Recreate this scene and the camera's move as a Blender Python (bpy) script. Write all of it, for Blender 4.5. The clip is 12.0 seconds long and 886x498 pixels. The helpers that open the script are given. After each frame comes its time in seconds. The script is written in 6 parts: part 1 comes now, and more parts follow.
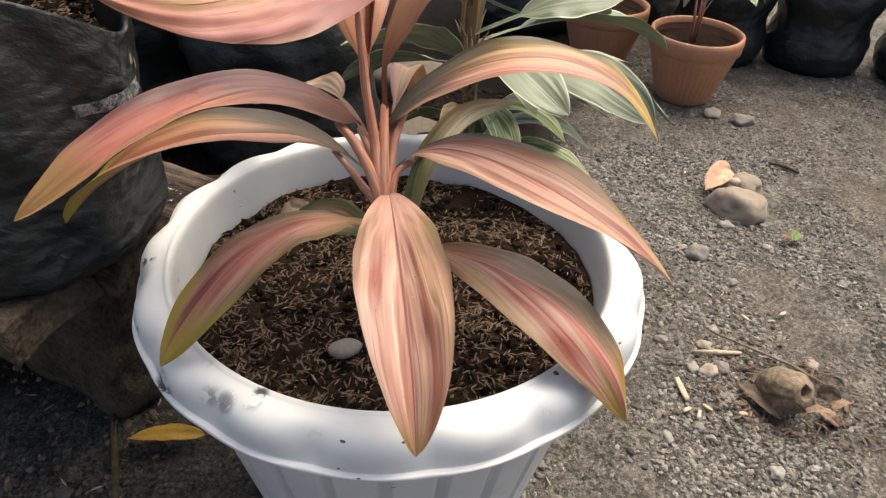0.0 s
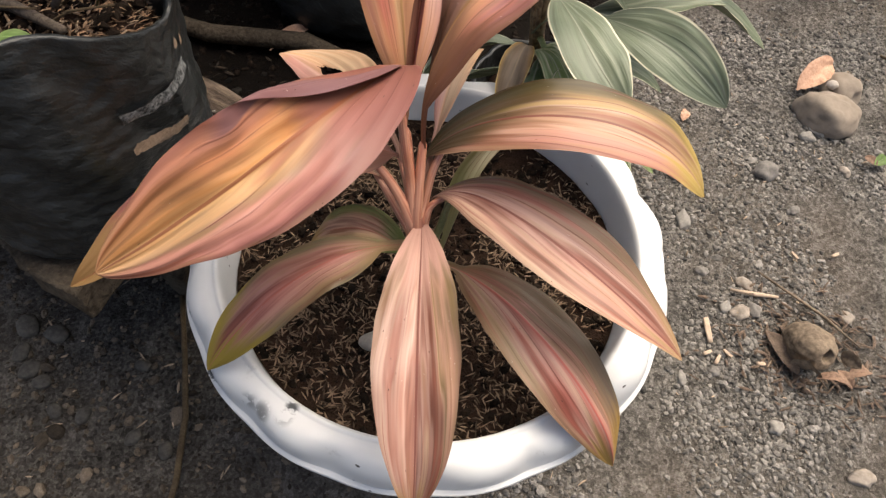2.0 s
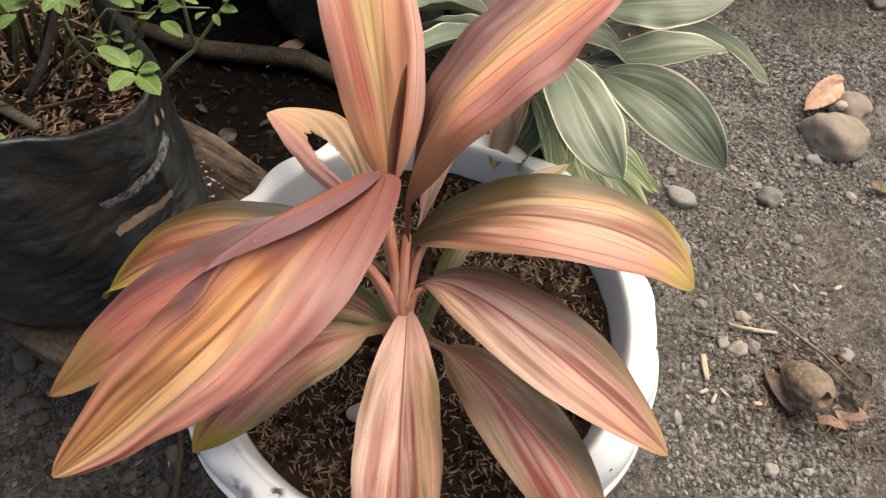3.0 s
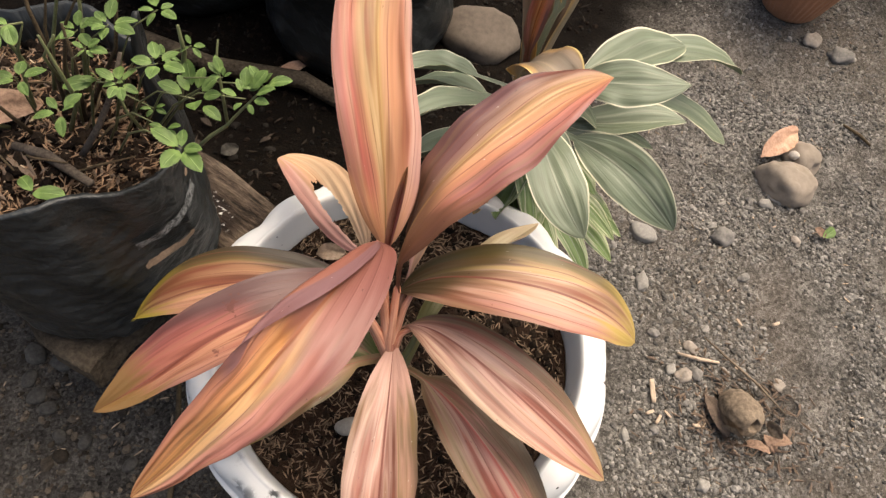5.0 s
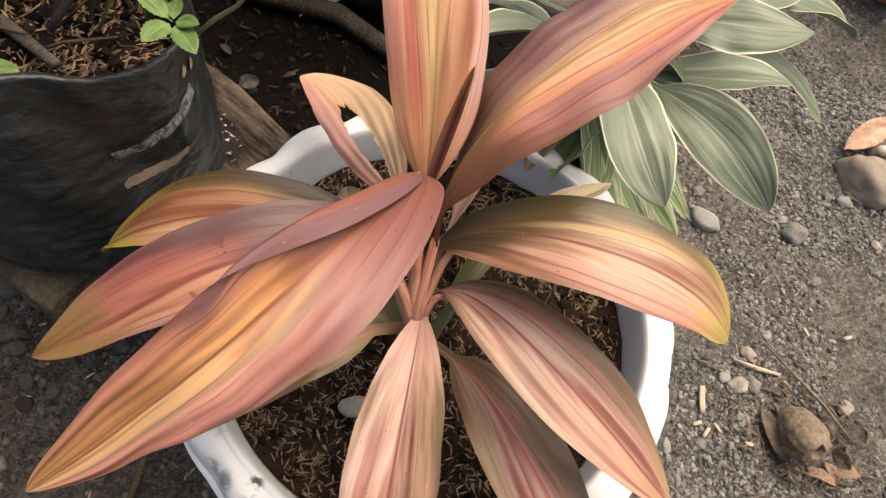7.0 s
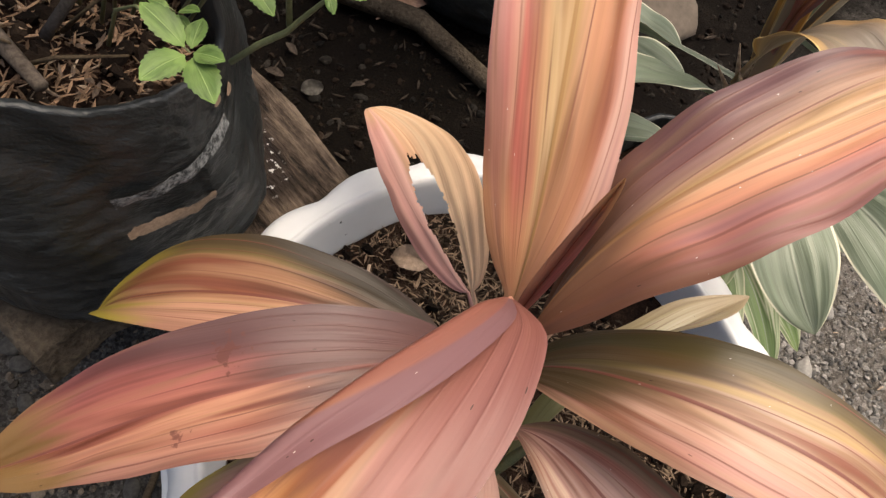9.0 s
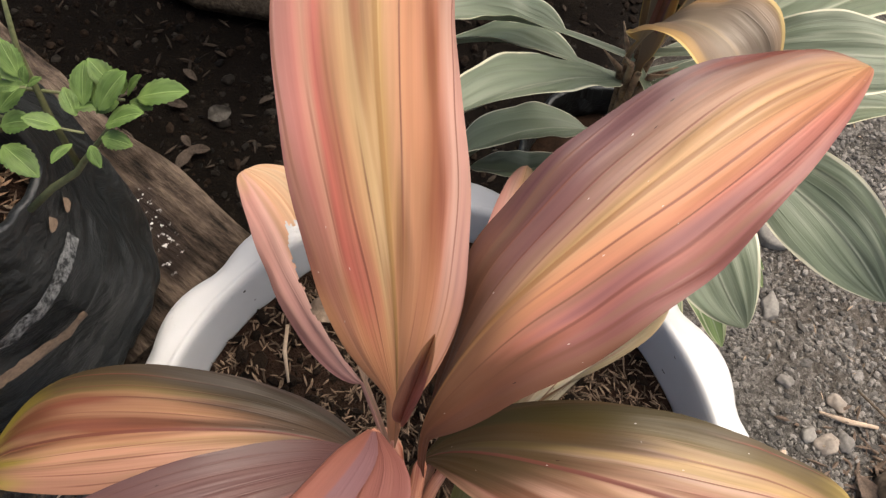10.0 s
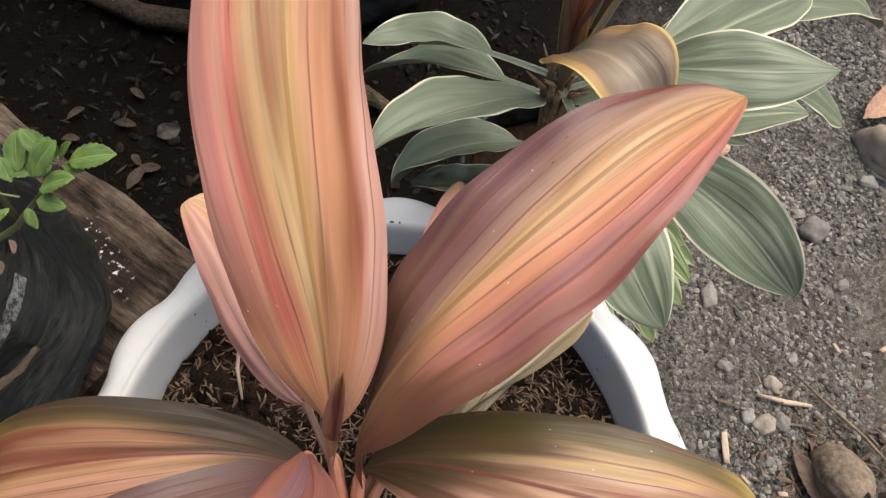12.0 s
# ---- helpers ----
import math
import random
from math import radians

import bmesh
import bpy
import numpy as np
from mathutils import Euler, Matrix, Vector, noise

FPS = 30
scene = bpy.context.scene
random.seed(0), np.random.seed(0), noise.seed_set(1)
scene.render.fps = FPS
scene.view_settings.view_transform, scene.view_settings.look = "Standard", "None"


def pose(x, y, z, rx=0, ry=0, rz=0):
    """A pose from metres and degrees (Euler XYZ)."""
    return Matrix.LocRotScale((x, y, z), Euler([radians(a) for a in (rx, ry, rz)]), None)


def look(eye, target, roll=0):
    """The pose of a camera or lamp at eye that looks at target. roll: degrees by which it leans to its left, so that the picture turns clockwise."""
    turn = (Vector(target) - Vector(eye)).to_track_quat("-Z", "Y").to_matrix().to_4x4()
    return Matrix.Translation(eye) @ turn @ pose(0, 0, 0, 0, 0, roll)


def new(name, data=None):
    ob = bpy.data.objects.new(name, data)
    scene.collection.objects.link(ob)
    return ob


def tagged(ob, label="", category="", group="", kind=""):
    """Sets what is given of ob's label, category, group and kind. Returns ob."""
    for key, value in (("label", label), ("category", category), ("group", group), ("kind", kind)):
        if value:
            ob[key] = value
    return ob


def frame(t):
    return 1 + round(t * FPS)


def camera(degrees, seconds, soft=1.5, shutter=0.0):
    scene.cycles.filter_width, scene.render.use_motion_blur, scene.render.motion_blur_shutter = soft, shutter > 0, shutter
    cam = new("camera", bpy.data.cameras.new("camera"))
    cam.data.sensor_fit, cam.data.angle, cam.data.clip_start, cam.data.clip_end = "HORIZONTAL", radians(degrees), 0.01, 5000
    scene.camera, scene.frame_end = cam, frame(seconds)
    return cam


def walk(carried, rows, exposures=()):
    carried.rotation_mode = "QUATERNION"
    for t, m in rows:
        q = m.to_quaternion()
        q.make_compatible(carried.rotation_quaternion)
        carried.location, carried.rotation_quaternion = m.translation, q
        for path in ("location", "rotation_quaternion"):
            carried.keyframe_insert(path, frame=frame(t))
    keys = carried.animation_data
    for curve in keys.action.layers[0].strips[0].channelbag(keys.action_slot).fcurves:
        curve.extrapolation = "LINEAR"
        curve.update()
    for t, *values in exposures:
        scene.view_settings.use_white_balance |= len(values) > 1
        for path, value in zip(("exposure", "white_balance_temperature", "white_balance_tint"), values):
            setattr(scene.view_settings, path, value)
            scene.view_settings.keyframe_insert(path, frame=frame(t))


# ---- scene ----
cam = camera(64.26, 12.0, soft=1.35)
# seconds, eye x y z, yaw, pitch, roll
ROWS = [
    (0.0, 0.0700, -0.4188, 0.5985, 6.51, -37.14, -2.27),
    (0.5, 0.0663, -0.3979, 0.6083, 7.24, -39.05, -2.56),
    (1.0, 0.0490, -0.3404, 0.6417, 9.09, -47.61, -1.62),
    (1.5, 0.0573, -0.3171, 0.7028, 12.55, -54.83, -0.55),
    (2.0, 0.0704, -0.2912, 0.7368, 14.96, -57.29, -2.00),
    (2.5, 0.0783, -0.2494, 0.7479, 14.84, -59.56, -2.04),
    (3.0, 0.0654, -0.2172, 0.7730, 15.60, -60.08, -1.50),
    (3.5, 0.0736, -0.2168, 0.8315, 16.11, -60.63, -2.52),
    (3.7, 0.0780, -0.2220, 0.8620, 16.70, -61.00, -2.15),
    (5.3, 0.0460, -0.2169, 0.8699, 18.56, -61.72, -5.12),
    (5.5, 0.0392, -0.2162, 0.8442, 19.67, -62.57, -4.85),
    (6.0, 0.0271, -0.1984, 0.8006, 19.46, -62.28, -5.48),
    (6.5, 0.0310, -0.1883, 0.7711, 19.19, -63.54, -5.09),
    (6.7, 0.0367, -0.1890, 0.7677, 20.83, -63.30, -5.46),
    (8.3, 0.0012, -0.1648, 0.6903, 30.04, -65.62, -9.27),
    (8.5, -0.0019, -0.1544, 0.6893, 32.90, -65.78, -6.77),
    (9.0, -0.0157, -0.1040, 0.6847, 31.15, -64.46, -5.52),
    (9.5, -0.0104, -0.0575, 0.6755, 26.41, -66.76, -3.32),
    (10.0, 0.0013, -0.0242, 0.6870, 20.34, -68.15, -1.62),
    (10.5, 0.0066, -0.0075, 0.7003, 17.65, -68.83, -1.09),
    (11.0, 0.0134, -0.0035, 0.7046, 17.06, -69.01, -2.10),
    (11.5, 0.0133, -0.0094, 0.7105, 16.98, -68.96, -2.69),
    (12.0, 0.0160, -0.0137, 0.7142, 16.97, -68.68, -3.02),
]
walk(cam, [(t, pose(x, y, z, 90 + pitch, roll, yaw)) for t, x, y, z, yaw, pitch, roll in ROWS], exposures=[(0.0, 1.14, 6820, 7), (1.5, 0.95, 6760, 9), (3.5, 0.90, 6830, 9), (6.0, 0.95, 7000, 10), (9.5, 0.79, 6650, 10), (12.0, 0.69, 6320, 8)])

# ---- light ----
world = bpy.data.worlds.new("overcast_sky")
scene.world = world
world.use_nodes = True
wn = world.node_tree
sky = wn.nodes.new("ShaderNodeTexSky")
sky.sky_type = "NISHITA"
sky.sun_disc = False
sky.sun_elevation, sky.sun_rotation = radians(63), radians(34)
sky.air_density, sky.dust_density = 0.8, 7.0
wn.nodes["Background"].inputs["Strength"].default_value = 0.15
wn.links.new(sky.outputs[0], wn.nodes["Background"].inputs[0])
sun = new("sun", bpy.data.lights.new("sun", "SUN"))
sun.data.energy, sun.data.angle, sun.data.color = 1.7, radians(60), (1.0, 0.93, 0.82)
sun.matrix_world = look((0.72, 1.05, 2.5), (0, 0, 0))

# ---- materials ----


def shader(name, rough=0.6, metal=0.0):
    """A node material; returns it with its tree, its Principled node and two helpers."""
    mat = bpy.data.materials.new(name)
    mat.use_nodes = True
    tree = mat.node_tree
    bsdf = tree.nodes["Principled BSDF"]
    bsdf.inputs["Roughness"].default_value = rough
    bsdf.inputs["Metallic"].default_value = metal

    def node(kind, **values):
        n = tree.nodes.new(kind)
        for key, v in values.items():
            if key in n.inputs:
                n.inputs[key].default_value = v
            else:
                setattr(n, key, v)
        return n

    def link(a, b):
        tree.links.new(a, b)

    return mat, tree, bsdf, node, link


def ramp(node, stops):
    r = node("ShaderNodeValToRGB")
    while len(r.color_ramp.elements) < len(stops):
        r.color_ramp.elements.new(0.5)
    for e, (p, c) in zip(r.color_ramp.elements, stops):
        e.position, e.color = p, (*c, 1) if len(c) == 3 else c
    return r


def mixer(node, link, fac, a, b, mode="MIX"):
    m = node("ShaderNodeMix", data_type="RGBA", blend_type=mode)
    for sock, v in ((m.inputs[0], fac), (m.inputs[6], a), (m.inputs[7], b)):
        if isinstance(v, (int, float)):
            sock.default_value = v
        elif isinstance(v, tuple):
            sock.default_value = (*v, 1)
        else:
            link(v, sock)
    return m.outputs[2]


def noise_at(node, link, vec, scale, detail=4.0, rough=0.6):
    n = node("ShaderNodeTexNoise", Scale=scale, Detail=detail, Roughness=rough)
    link(vec, n.inputs["Vector"])
    return n.outputs["Fac"]


def bumped(node, link, bsdf, height, strength, distance):
    b = node("ShaderNodeBump", Strength=strength, Distance=distance)
    link(height, b.inputs["Height"])
    link(b.outputs[0], bsdf.inputs["Normal"])
    return b


def grained(name, dark, light, scale, rough=0.8, bump=0.4, dist=0.002, fine=8.0, spread=(0.3, 0.7), per_piece=0.0, tint=None, spec=0.3):
    """Two-scale mottled surface between two colours; per_piece varies each piece's brightness."""
    mat, tree, bsdf, node, link = shader(name, rough)
    bsdf.inputs["Specular IOR Level"].default_value = spec
    co = node("ShaderNodeTexCoord").outputs["Object"]
    a = noise_at(node, link, co, scale)
    b = noise_at(node, link, co, scale * fine, 3.0, 0.7)
    m = node("ShaderNodeMath", operation="MULTIPLY_ADD")
    link(b, m.inputs[0])
    m.inputs[1].default_value = 0.5
    h = node("ShaderNodeMath", operation="MULTIPLY")
    link(a, h.inputs[0])
    h.inputs[1].default_value = 0.5
    link(h.outputs[0], m.inputs[2])
    r = ramp(node, [(spread[0], dark), (spread[1], light)])
    link(m.outputs[0], r.inputs[0])
    col = r.outputs[0]
    if per_piece:
        g = node("ShaderNodeNewGeometry").outputs["Random Per Island"]
        pr = ramp(node, [(0.0, (1 - per_piece,) * 3), (0.5, tint or (1, 1, 1)), (1.0, (1 + per_piece,) * 3)])
        link(g, pr.inputs[0])
        col = mixer(node, link, 1.0, col, pr.outputs[0], "MULTIPLY")
    link(col, bsdf.inputs["Base Color"])
    bumped(node, link, bsdf, m.outputs[0], bump, dist)
    return mat


def leaf_material(name, zones, tip, base, rib, tip_from=0.8, tip_soft=0.17, base_to=0.32, gloss=0.38, lines=11.0, warp=0.36, spots=True, hem=None, flap=None, vein=0.27, depth=0.82, marks=(), base_lean=0.0):
    """Striped leaf skin. zones are (place across the blade from -1 to 1, colour), smeared into streaks that leave the rib
    at a slant; tip, base and rib have their own tints; hem is a narrow pale margin; flap tints one half near the base."""
    mat, tree, bsdf, node, link = shader(name, gloss)
    uv = node("ShaderNodeUVMap", uv_map="blade").outputs[0]
    sep = node("ShaderNodeSeparateXYZ")
    link(uv, sep.inputs[0])
    along = sep.outputs[1]
    rnd = node("ShaderNodeObjectInfo").outputs["Random"]

    def calc(op, *args):
        m = node("ShaderNodeMath", operation=op)
        for i, a in enumerate(args):
            if isinstance(a, (int, float)):
                m.inputs[i].default_value = a
            else:
                link(a, m.inputs[i])
        return m.outputs[0]

    def span(x, lo, hi):
        m = node("ShaderNodeMapRange", interpolation_type="SMOOTHSTEP")
        link(x, m.inputs[0])
        m.inputs[1].default_value, m.inputs[2].default_value = lo, hi
        return m.outputs[0]

    v = calc("SUBTRACT", calc("MULTIPLY", sep.outputs[0], 2.0), 1.0)
    va = calc("ABSOLUTE", v)
    veer = calc("SUBTRACT", va, calc("MULTIPLY", along, 0.62))
    half = calc("MULTIPLY", calc("GREATER_THAN", v, 0.0), 5.3)

    def stretched(sx, sy, off):
        c = node("ShaderNodeCombineXYZ")
        link(calc("MULTIPLY", veer, sx), c.inputs[0])
        link(calc("MULTIPLY", along, sy), c.inputs[1])
        link(calc("ADD", calc("MULTIPLY", rnd, 37.0 + off), half), c.inputs[2])
        return c.outputs[0]

    broad = calc("SUBTRACT", noise_at(node, link, stretched(lines * 0.24, 1.8, 0), 1.0, 1.2, 0.45), 0.5)
    fine = calc("SUBTRACT", noise_at(node, link, stretched(lines * 0.5, 2.5, 5), 1.0, 1.0, 0.5), 0.5)
    hair = calc("SUBTRACT", noise_at(node, link, stretched(lines * 1.3, 3.2, 3), 1.0, 1.0, 0.5), 0.5)
    thread = calc("SUBTRACT", noise_at(node, link, stretched(lines * 4.0, 2.6, 7), 1.0, 1.0, 0.5), 0.5)
    cloud = calc("SUBTRACT", noise_at(node, link, stretched(1.9, 1.9, 9), 1.0, 3.0, 0.5), 0.5)
    wander = calc("ADD", calc("MULTIPLY", broad, 3.2 * warp), calc("ADD", calc("MULTIPLY", fine, 1.7 * warp), calc("MULTIPLY", cloud, 2.4 * warp)))
    # the smear must not cross the rib, and fades towards the margin
    keep = calc("MULTIPLY", span(va, 0.0, 0.14), calc("SUBTRACT", 1.0, calc("MULTIPLY", span(va, 0.6, 1.0), 0.6)))
    sign_v = calc("SIGN", v)
    slant = calc("MAXIMUM", calc("ADD", calc("SUBTRACT", va, calc("MULTIPLY", calc("SUBTRACT", along, 0.5), 0.42)), calc("MULTIPLY", wander, keep)), 0.0)
    place = calc("ADD", 0.5, calc("MULTIPLY", calc("MULTIPLY", sign_v, calc("MINIMUM", slant, 1.0)), 0.5))
    r = ramp(node, [((p + 1) / 2, tuple(x * depth for x in c)) for p, c in zones])
    link(place, r.inputs[0])
    # lighter and darker veins
    tone = ramp(node, [(0.0, (1 - vein,) * 3), (0.45, (1.0, 1.0, 1.0)), (1.0, (1 + 0.6 * vein, 1 + 0.65 * vein, 1 + 0.6 * vein))])
    link(calc("ADD", 0.5, calc("ADD", calc("MULTIPLY", thread, 0.5), calc("ADD", calc("MULTIPLY", hair, 1.0), calc("MULTIPLY", fine, 1.5)))), tone.inputs[0])
    col = mixer(node, link, 1.0, r.outputs[0], tone.outputs[0], "MULTIPLY")
    # deeper and paler patches
    deep = ramp(node, [(0.31, (0.52, 0.40, 0.32)), (0.46, (0.98, 0.95, 0.91)), (0.70, (1.20, 1.25, 1.20))] if spots else [(0.3, (0.85, 0.86, 0.82)), (0.5, (1, 1, 1)), (0.7, (1.08, 1.08, 1.08))])
    link(calc("ADD", 0.5, calc("ADD", calc("MULTIPLY", broad, 0.7), calc("ADD", calc("MULTIPLY", cloud, 0.7), calc("MULTIPLY", fine, 0.4)))), deep.inputs[0])
    col = mixer(node, link, 1.0, col, deep.outputs[0], "MULTIPLY")
    line = calc("SUBTRACT", 1.0, span(calc("ABSOLUTE", calc("SUBTRACT", calc("FRACT", calc("ADD", calc("MULTIPLY", veer, lines * 0.48), calc("MULTIPLY", broad, 1.1))), 0.5)), 0.015, 0.09))
    line = calc("MULTIPLY", calc("MULTIPLY", line, calc("SUBTRACT", 1.0, span(along, 0.7, 0.95))), calc("MULTIPLY", span(cloud, -0.1, 0.08), span(va, 0.06, 0.2)))
    col = mixer(node, link, calc("MULTIPLY", line, 0.78 if spots else 0.0), col, (0.19, 0.065, 0.042))
    # thin olive and rosy streaks
    patchy = noise_at(node, link, stretched(1.3, 2.3, 11), 1.0, 2.0, 0.5)
    tinge = span(calc("ADD", calc("MULTIPLY", hair, 0.4), calc("ADD", calc("MULTIPLY", fine, 1.2), calc("MULTIPLY", va, 0.14))), 0.06, 0.26)
    col = mixer(node, link, calc("MULTIPLY", calc("MULTIPLY", tinge, span(patchy, 0.4, 0.56)), 0.32 if spots else 0.0), col, (0.21, 0.14, 0.05))
    blush = span(calc("SUBTRACT", calc("MULTIPLY", fine, -0.9), calc("MULTIPLY", broad, 0.9)), 0.06, 0.28)
    col = mixer(node, link, calc("MULTIPLY", calc("MULTIPLY", blush, span(patchy, 0.62, 0.44)), 0.28 if spots else 0.0), col, (0.50, 0.15, 0.10))
    if flap:
        sign, colour, end, fold_at = flap
        ff = calc("MULTIPLY", span(calc("MULTIPLY", v, sign), fold_at, fold_at + 0.05), calc("SUBTRACT", 1.0, span(calc("ADD", along, calc("MULTIPLY", fine, 0.1)), end - 0.06, end + 0.05)))
    ragged = calc("ADD", calc("MULTIPLY", fine, 0.22), calc("ADD", calc("MULTIPLY", broad, 0.28), calc("MULTIPLY", cloud, 0.2)))
    col = mixer(node, link, span(calc("ADD", calc("ADD", along, ragged), calc("MULTIPLY", va, 0.06)), tip_from, tip_from + tip_soft), col, tip)
    # dark base tints hold both pigment and painted shade of the crown
    bf = calc("SUBTRACT", 1.0, span(calc("ADD", calc("ADD", along, ragged), calc("MULTIPLY", v, base_lean)), base_to - 0.2, base_to))
    col = mixer(node, link, calc("MULTIPLY", bf, 0.85), col, base)
    if flap:
        col = mixer(node, link, calc("MULTIPLY", ff, 0.92), col, colour)
    rf = calc("SUBTRACT", 1.0, span(va, 0.018, 0.042))
    col = mixer(node, link, calc("MULTIPLY", rf, 0.92), col, rib)
    if hem:
        col = mixer(node, link, span(calc("ADD", va, calc("MULTIPLY", fine, 0.10)), 0.925, 0.965), col, hem)
    if spots:
        vo = node("ShaderNodeTexVoronoi", Scale=1.0)
        link(stretched(7.0, 16.0, 2), vo.inputs["Vector"])
        sf = calc("LESS_THAN", vo.outputs["Distance"], 0.06)
        pick = node("ShaderNodeSeparateColor")
        link(vo.outputs["Color"], pick.inputs[0])
        sf = calc("MULTIPLY", sf, calc("GREATER_THAN", pick.outputs[0], 0.74))
        col = mixer(node, link, calc("MULTIPLY", sf, 0.85), col, (0.05, 0.022, 0.012))
        # pale specks of dust
        du = node("ShaderNodeTexVoronoi", Scale=1.0)
        link(stretched(13.0, 30.0, 4), du.inputs["Vector"])
        dust = node("ShaderNodeSeparateColor")
        link(du.outputs["Color"], dust.inputs[0])
        df = calc("MULTIPLY", calc("LESS_THAN", du.outputs["Distance"], 0.055), calc("GREATER_THAN", dust.outputs[0], 0.86))
        col = mixer(node, link, calc("MULTIPLY", df, 0.8), col, (0.74, 0.66, 0.56))
    for at, size in marks:
        co = node("ShaderNodeTexCoord").outputs["Object"]
        ds = node("ShaderNodeVectorMath", operation="DISTANCE")
        link(co, ds.inputs[0])
        ds.inputs[1].default_value = at
        scar = calc("ADD", ds.outputs["Value"], calc("MULTIPLY", calc("SUBTRACT", noise_at(node, link, co, 260.0, 2.0), 0.5), 3.2 * size))
        col = mixer(node, link, calc("MULTIPLY", calc("SUBTRACT", 1.0, span(scar, 0.15 * size, 0.5 * size)), 0.75), col, (0.13, 0.045, 0.03))
    link(col, bsdf.inputs["Base Color"])
    hgt = calc("ADD", calc("ADD", calc("MULTIPLY", hair, 0.35), calc("MULTIPLY", thread, 0.15)), calc("ADD", calc("MULTIPLY", fine, 0.8), calc("MULTIPLY", broad, 1.0)))
    hgt = calc("SUBTRACT", hgt, calc("ADD", calc("MULTIPLY", calc("SUBTRACT", 1.0, span(va, 0.0, 0.06)), 0.5), calc("MULTIPLY", line, 0.25)))
    bumped(node, link, bsdf, hgt, 0.38, 0.0016)
    rr = node("ShaderNodeMapRange")
    link(cloud, rr.inputs[0])
    rr.inputs[1].default_value, rr.inputs[2].default_value = -0.3, 0.3
    rr.inputs[3].default_value, rr.inputs[4].default_value = gloss - 0.08, gloss + 0.12
    link(rr.outputs[0], bsdf.inputs["Roughness"])
    bsdf.inputs["Specular IOR Level"].default_value = 0.38
    # light shining through the blade
    tr = node("ShaderNodeBsdfTranslucent")
    link(col, tr.inputs[0])
    mx = node("ShaderNodeMixShader")
    mx.inputs[0].default_value = 0.3
    link(bsdf.outputs[0], mx.inputs[1])
    link(tr.outputs[0], mx.inputs[2])
    link(mx.outputs[0], tree.nodes["Material Output"].inputs[0])
    return mat


RED = (0.54, 0.16, 0.115)
PINK, PALE_PINK, PEACH, CREAM = (0.55, 0.265, 0.205), (0.60, 0.355, 0.28), (0.60, 0.345, 0.20), (0.63, 0.425, 0.255)
OLIVE, RIB = (0.20, 0.145, 0.07), (0.20, 0.065, 0.045)
LEAF_ROSE = leaf_material("rose_striped_leaf", [(-1, (0.30, 0.165, 0.11)), (-0.78, (0.62, 0.40, 0.32)), (-0.5, (0.50, 0.25, 0.19)), (-0.25, (0.64, 0.41, 0.33)), (-0.04, (0.46, 0.21, 0.155)), (0.15, (0.62, 0.38, 0.30)), (0.35, (0.48, 0.24, 0.17)), (0.5, (0.58, 0.37, 0.25)), (0.62, (0.28, 0.185, 0.095)), (0.78, (0.55, 0.31, 0.22)), (1, (0.22, 0.145, 0.08))], (0.34, 0.20, 0.07), PALE_PINK, RIB, tip_from=0.9, warp=0.5, lines=12.0, depth=0.73)
LEAF_ROSE_OLIVE = leaf_material("rose_and_olive_leaf", [(-1, (0.28, 0.175, 0.09)), (-0.72, (0.46, 0.30, 0.18)), (-0.4, (0.62, 0.35, 0.27)), (-0.12, (0.60, 0.22, 0.17)), (0.08, (0.62, 0.33, 0.26)), (0.22, (0.42, 0.25, 0.15)), (0.34, (0.56, 0.27, 0.2)), (0.5, (0.32, 0.20, 0.12)), (1, (0.2, 0.14, 0.085))], (0.36, 0.22, 0.06), OLIVE, (0.50, 0.13, 0.10), tip_from=0.84, warp=0.4, base_to=0.2, depth=0.72)
LEAF_PINK = leaf_material("pink_leaf", [(-1, (0.36, 0.21, 0.14)), (-0.78, (0.63, 0.42, 0.30)), (-0.5, (0.56, 0.30, 0.235)), (-0.25, (0.62, 0.37, 0.30)), (-0.04, (0.50, 0.245, 0.19)), (0.15, (0.62, 0.38, 0.31)), (0.35, (0.50, 0.26, 0.2)), (0.58, (0.40, 0.225, 0.155)), (0.78, (0.26, 0.165, 0.105)), (1, (0.18, 0.115, 0.07))], (0.36, 0.24, 0.12), (0.22, 0.12, 0.085), RIB, tip_from=0.88, base_to=0.25, warp=0.42, depth=0.78)
LEAF_PEACH_OLIVE = leaf_material("peach_leaf_with_olive_margin", [(-1, (0.40, 0.22, 0.14)), (-0.7, PINK), (-0.35, (0.60, 0.37, 0.27)), (-0.08, (0.58, 0.35, 0.24)), (0.06, (0.46, 0.28, 0.16)), (0.2, (0.60, 0.40, 0.29)), (0.30, (0.60, 0.41, 0.19)), (0.46, (0.44, 0.28, 0.15)), (0.60, (0.19, 0.135, 0.05)), (0.72, (0.12, 0.085, 0.033)), (1, (0.08, 0.056, 0.025))], (0.46, 0.33, 0.10), (0.066, 0.05, 0.016), RIB, tip_from=0.85, base_to=0.5, base_lean=-0.2)
LEAF_PEACH_OLIVE_BACK = leaf_material("tan_leaf_with_olive_margin", [(-1, (0.085, 0.056, 0.028)), (-0.74, (0.12, 0.08, 0.035)), (-0.6, (0.24, 0.155, 0.06)), (-0.46, (0.52, 0.28, 0.15)), (-0.06, (0.48, 0.24, 0.14)), (0.12, PEACH), (0.3, (0.5, 0.29, 0.15)), (0.6, (0.54, 0.28, 0.19)), (1, (0.33, 0.16, 0.11))], (0.38, 0.29, 0.05), (0.065, 0.05, 0.034), RIB, tip_from=0.84, base_to=0.52, base_lean=0.22)
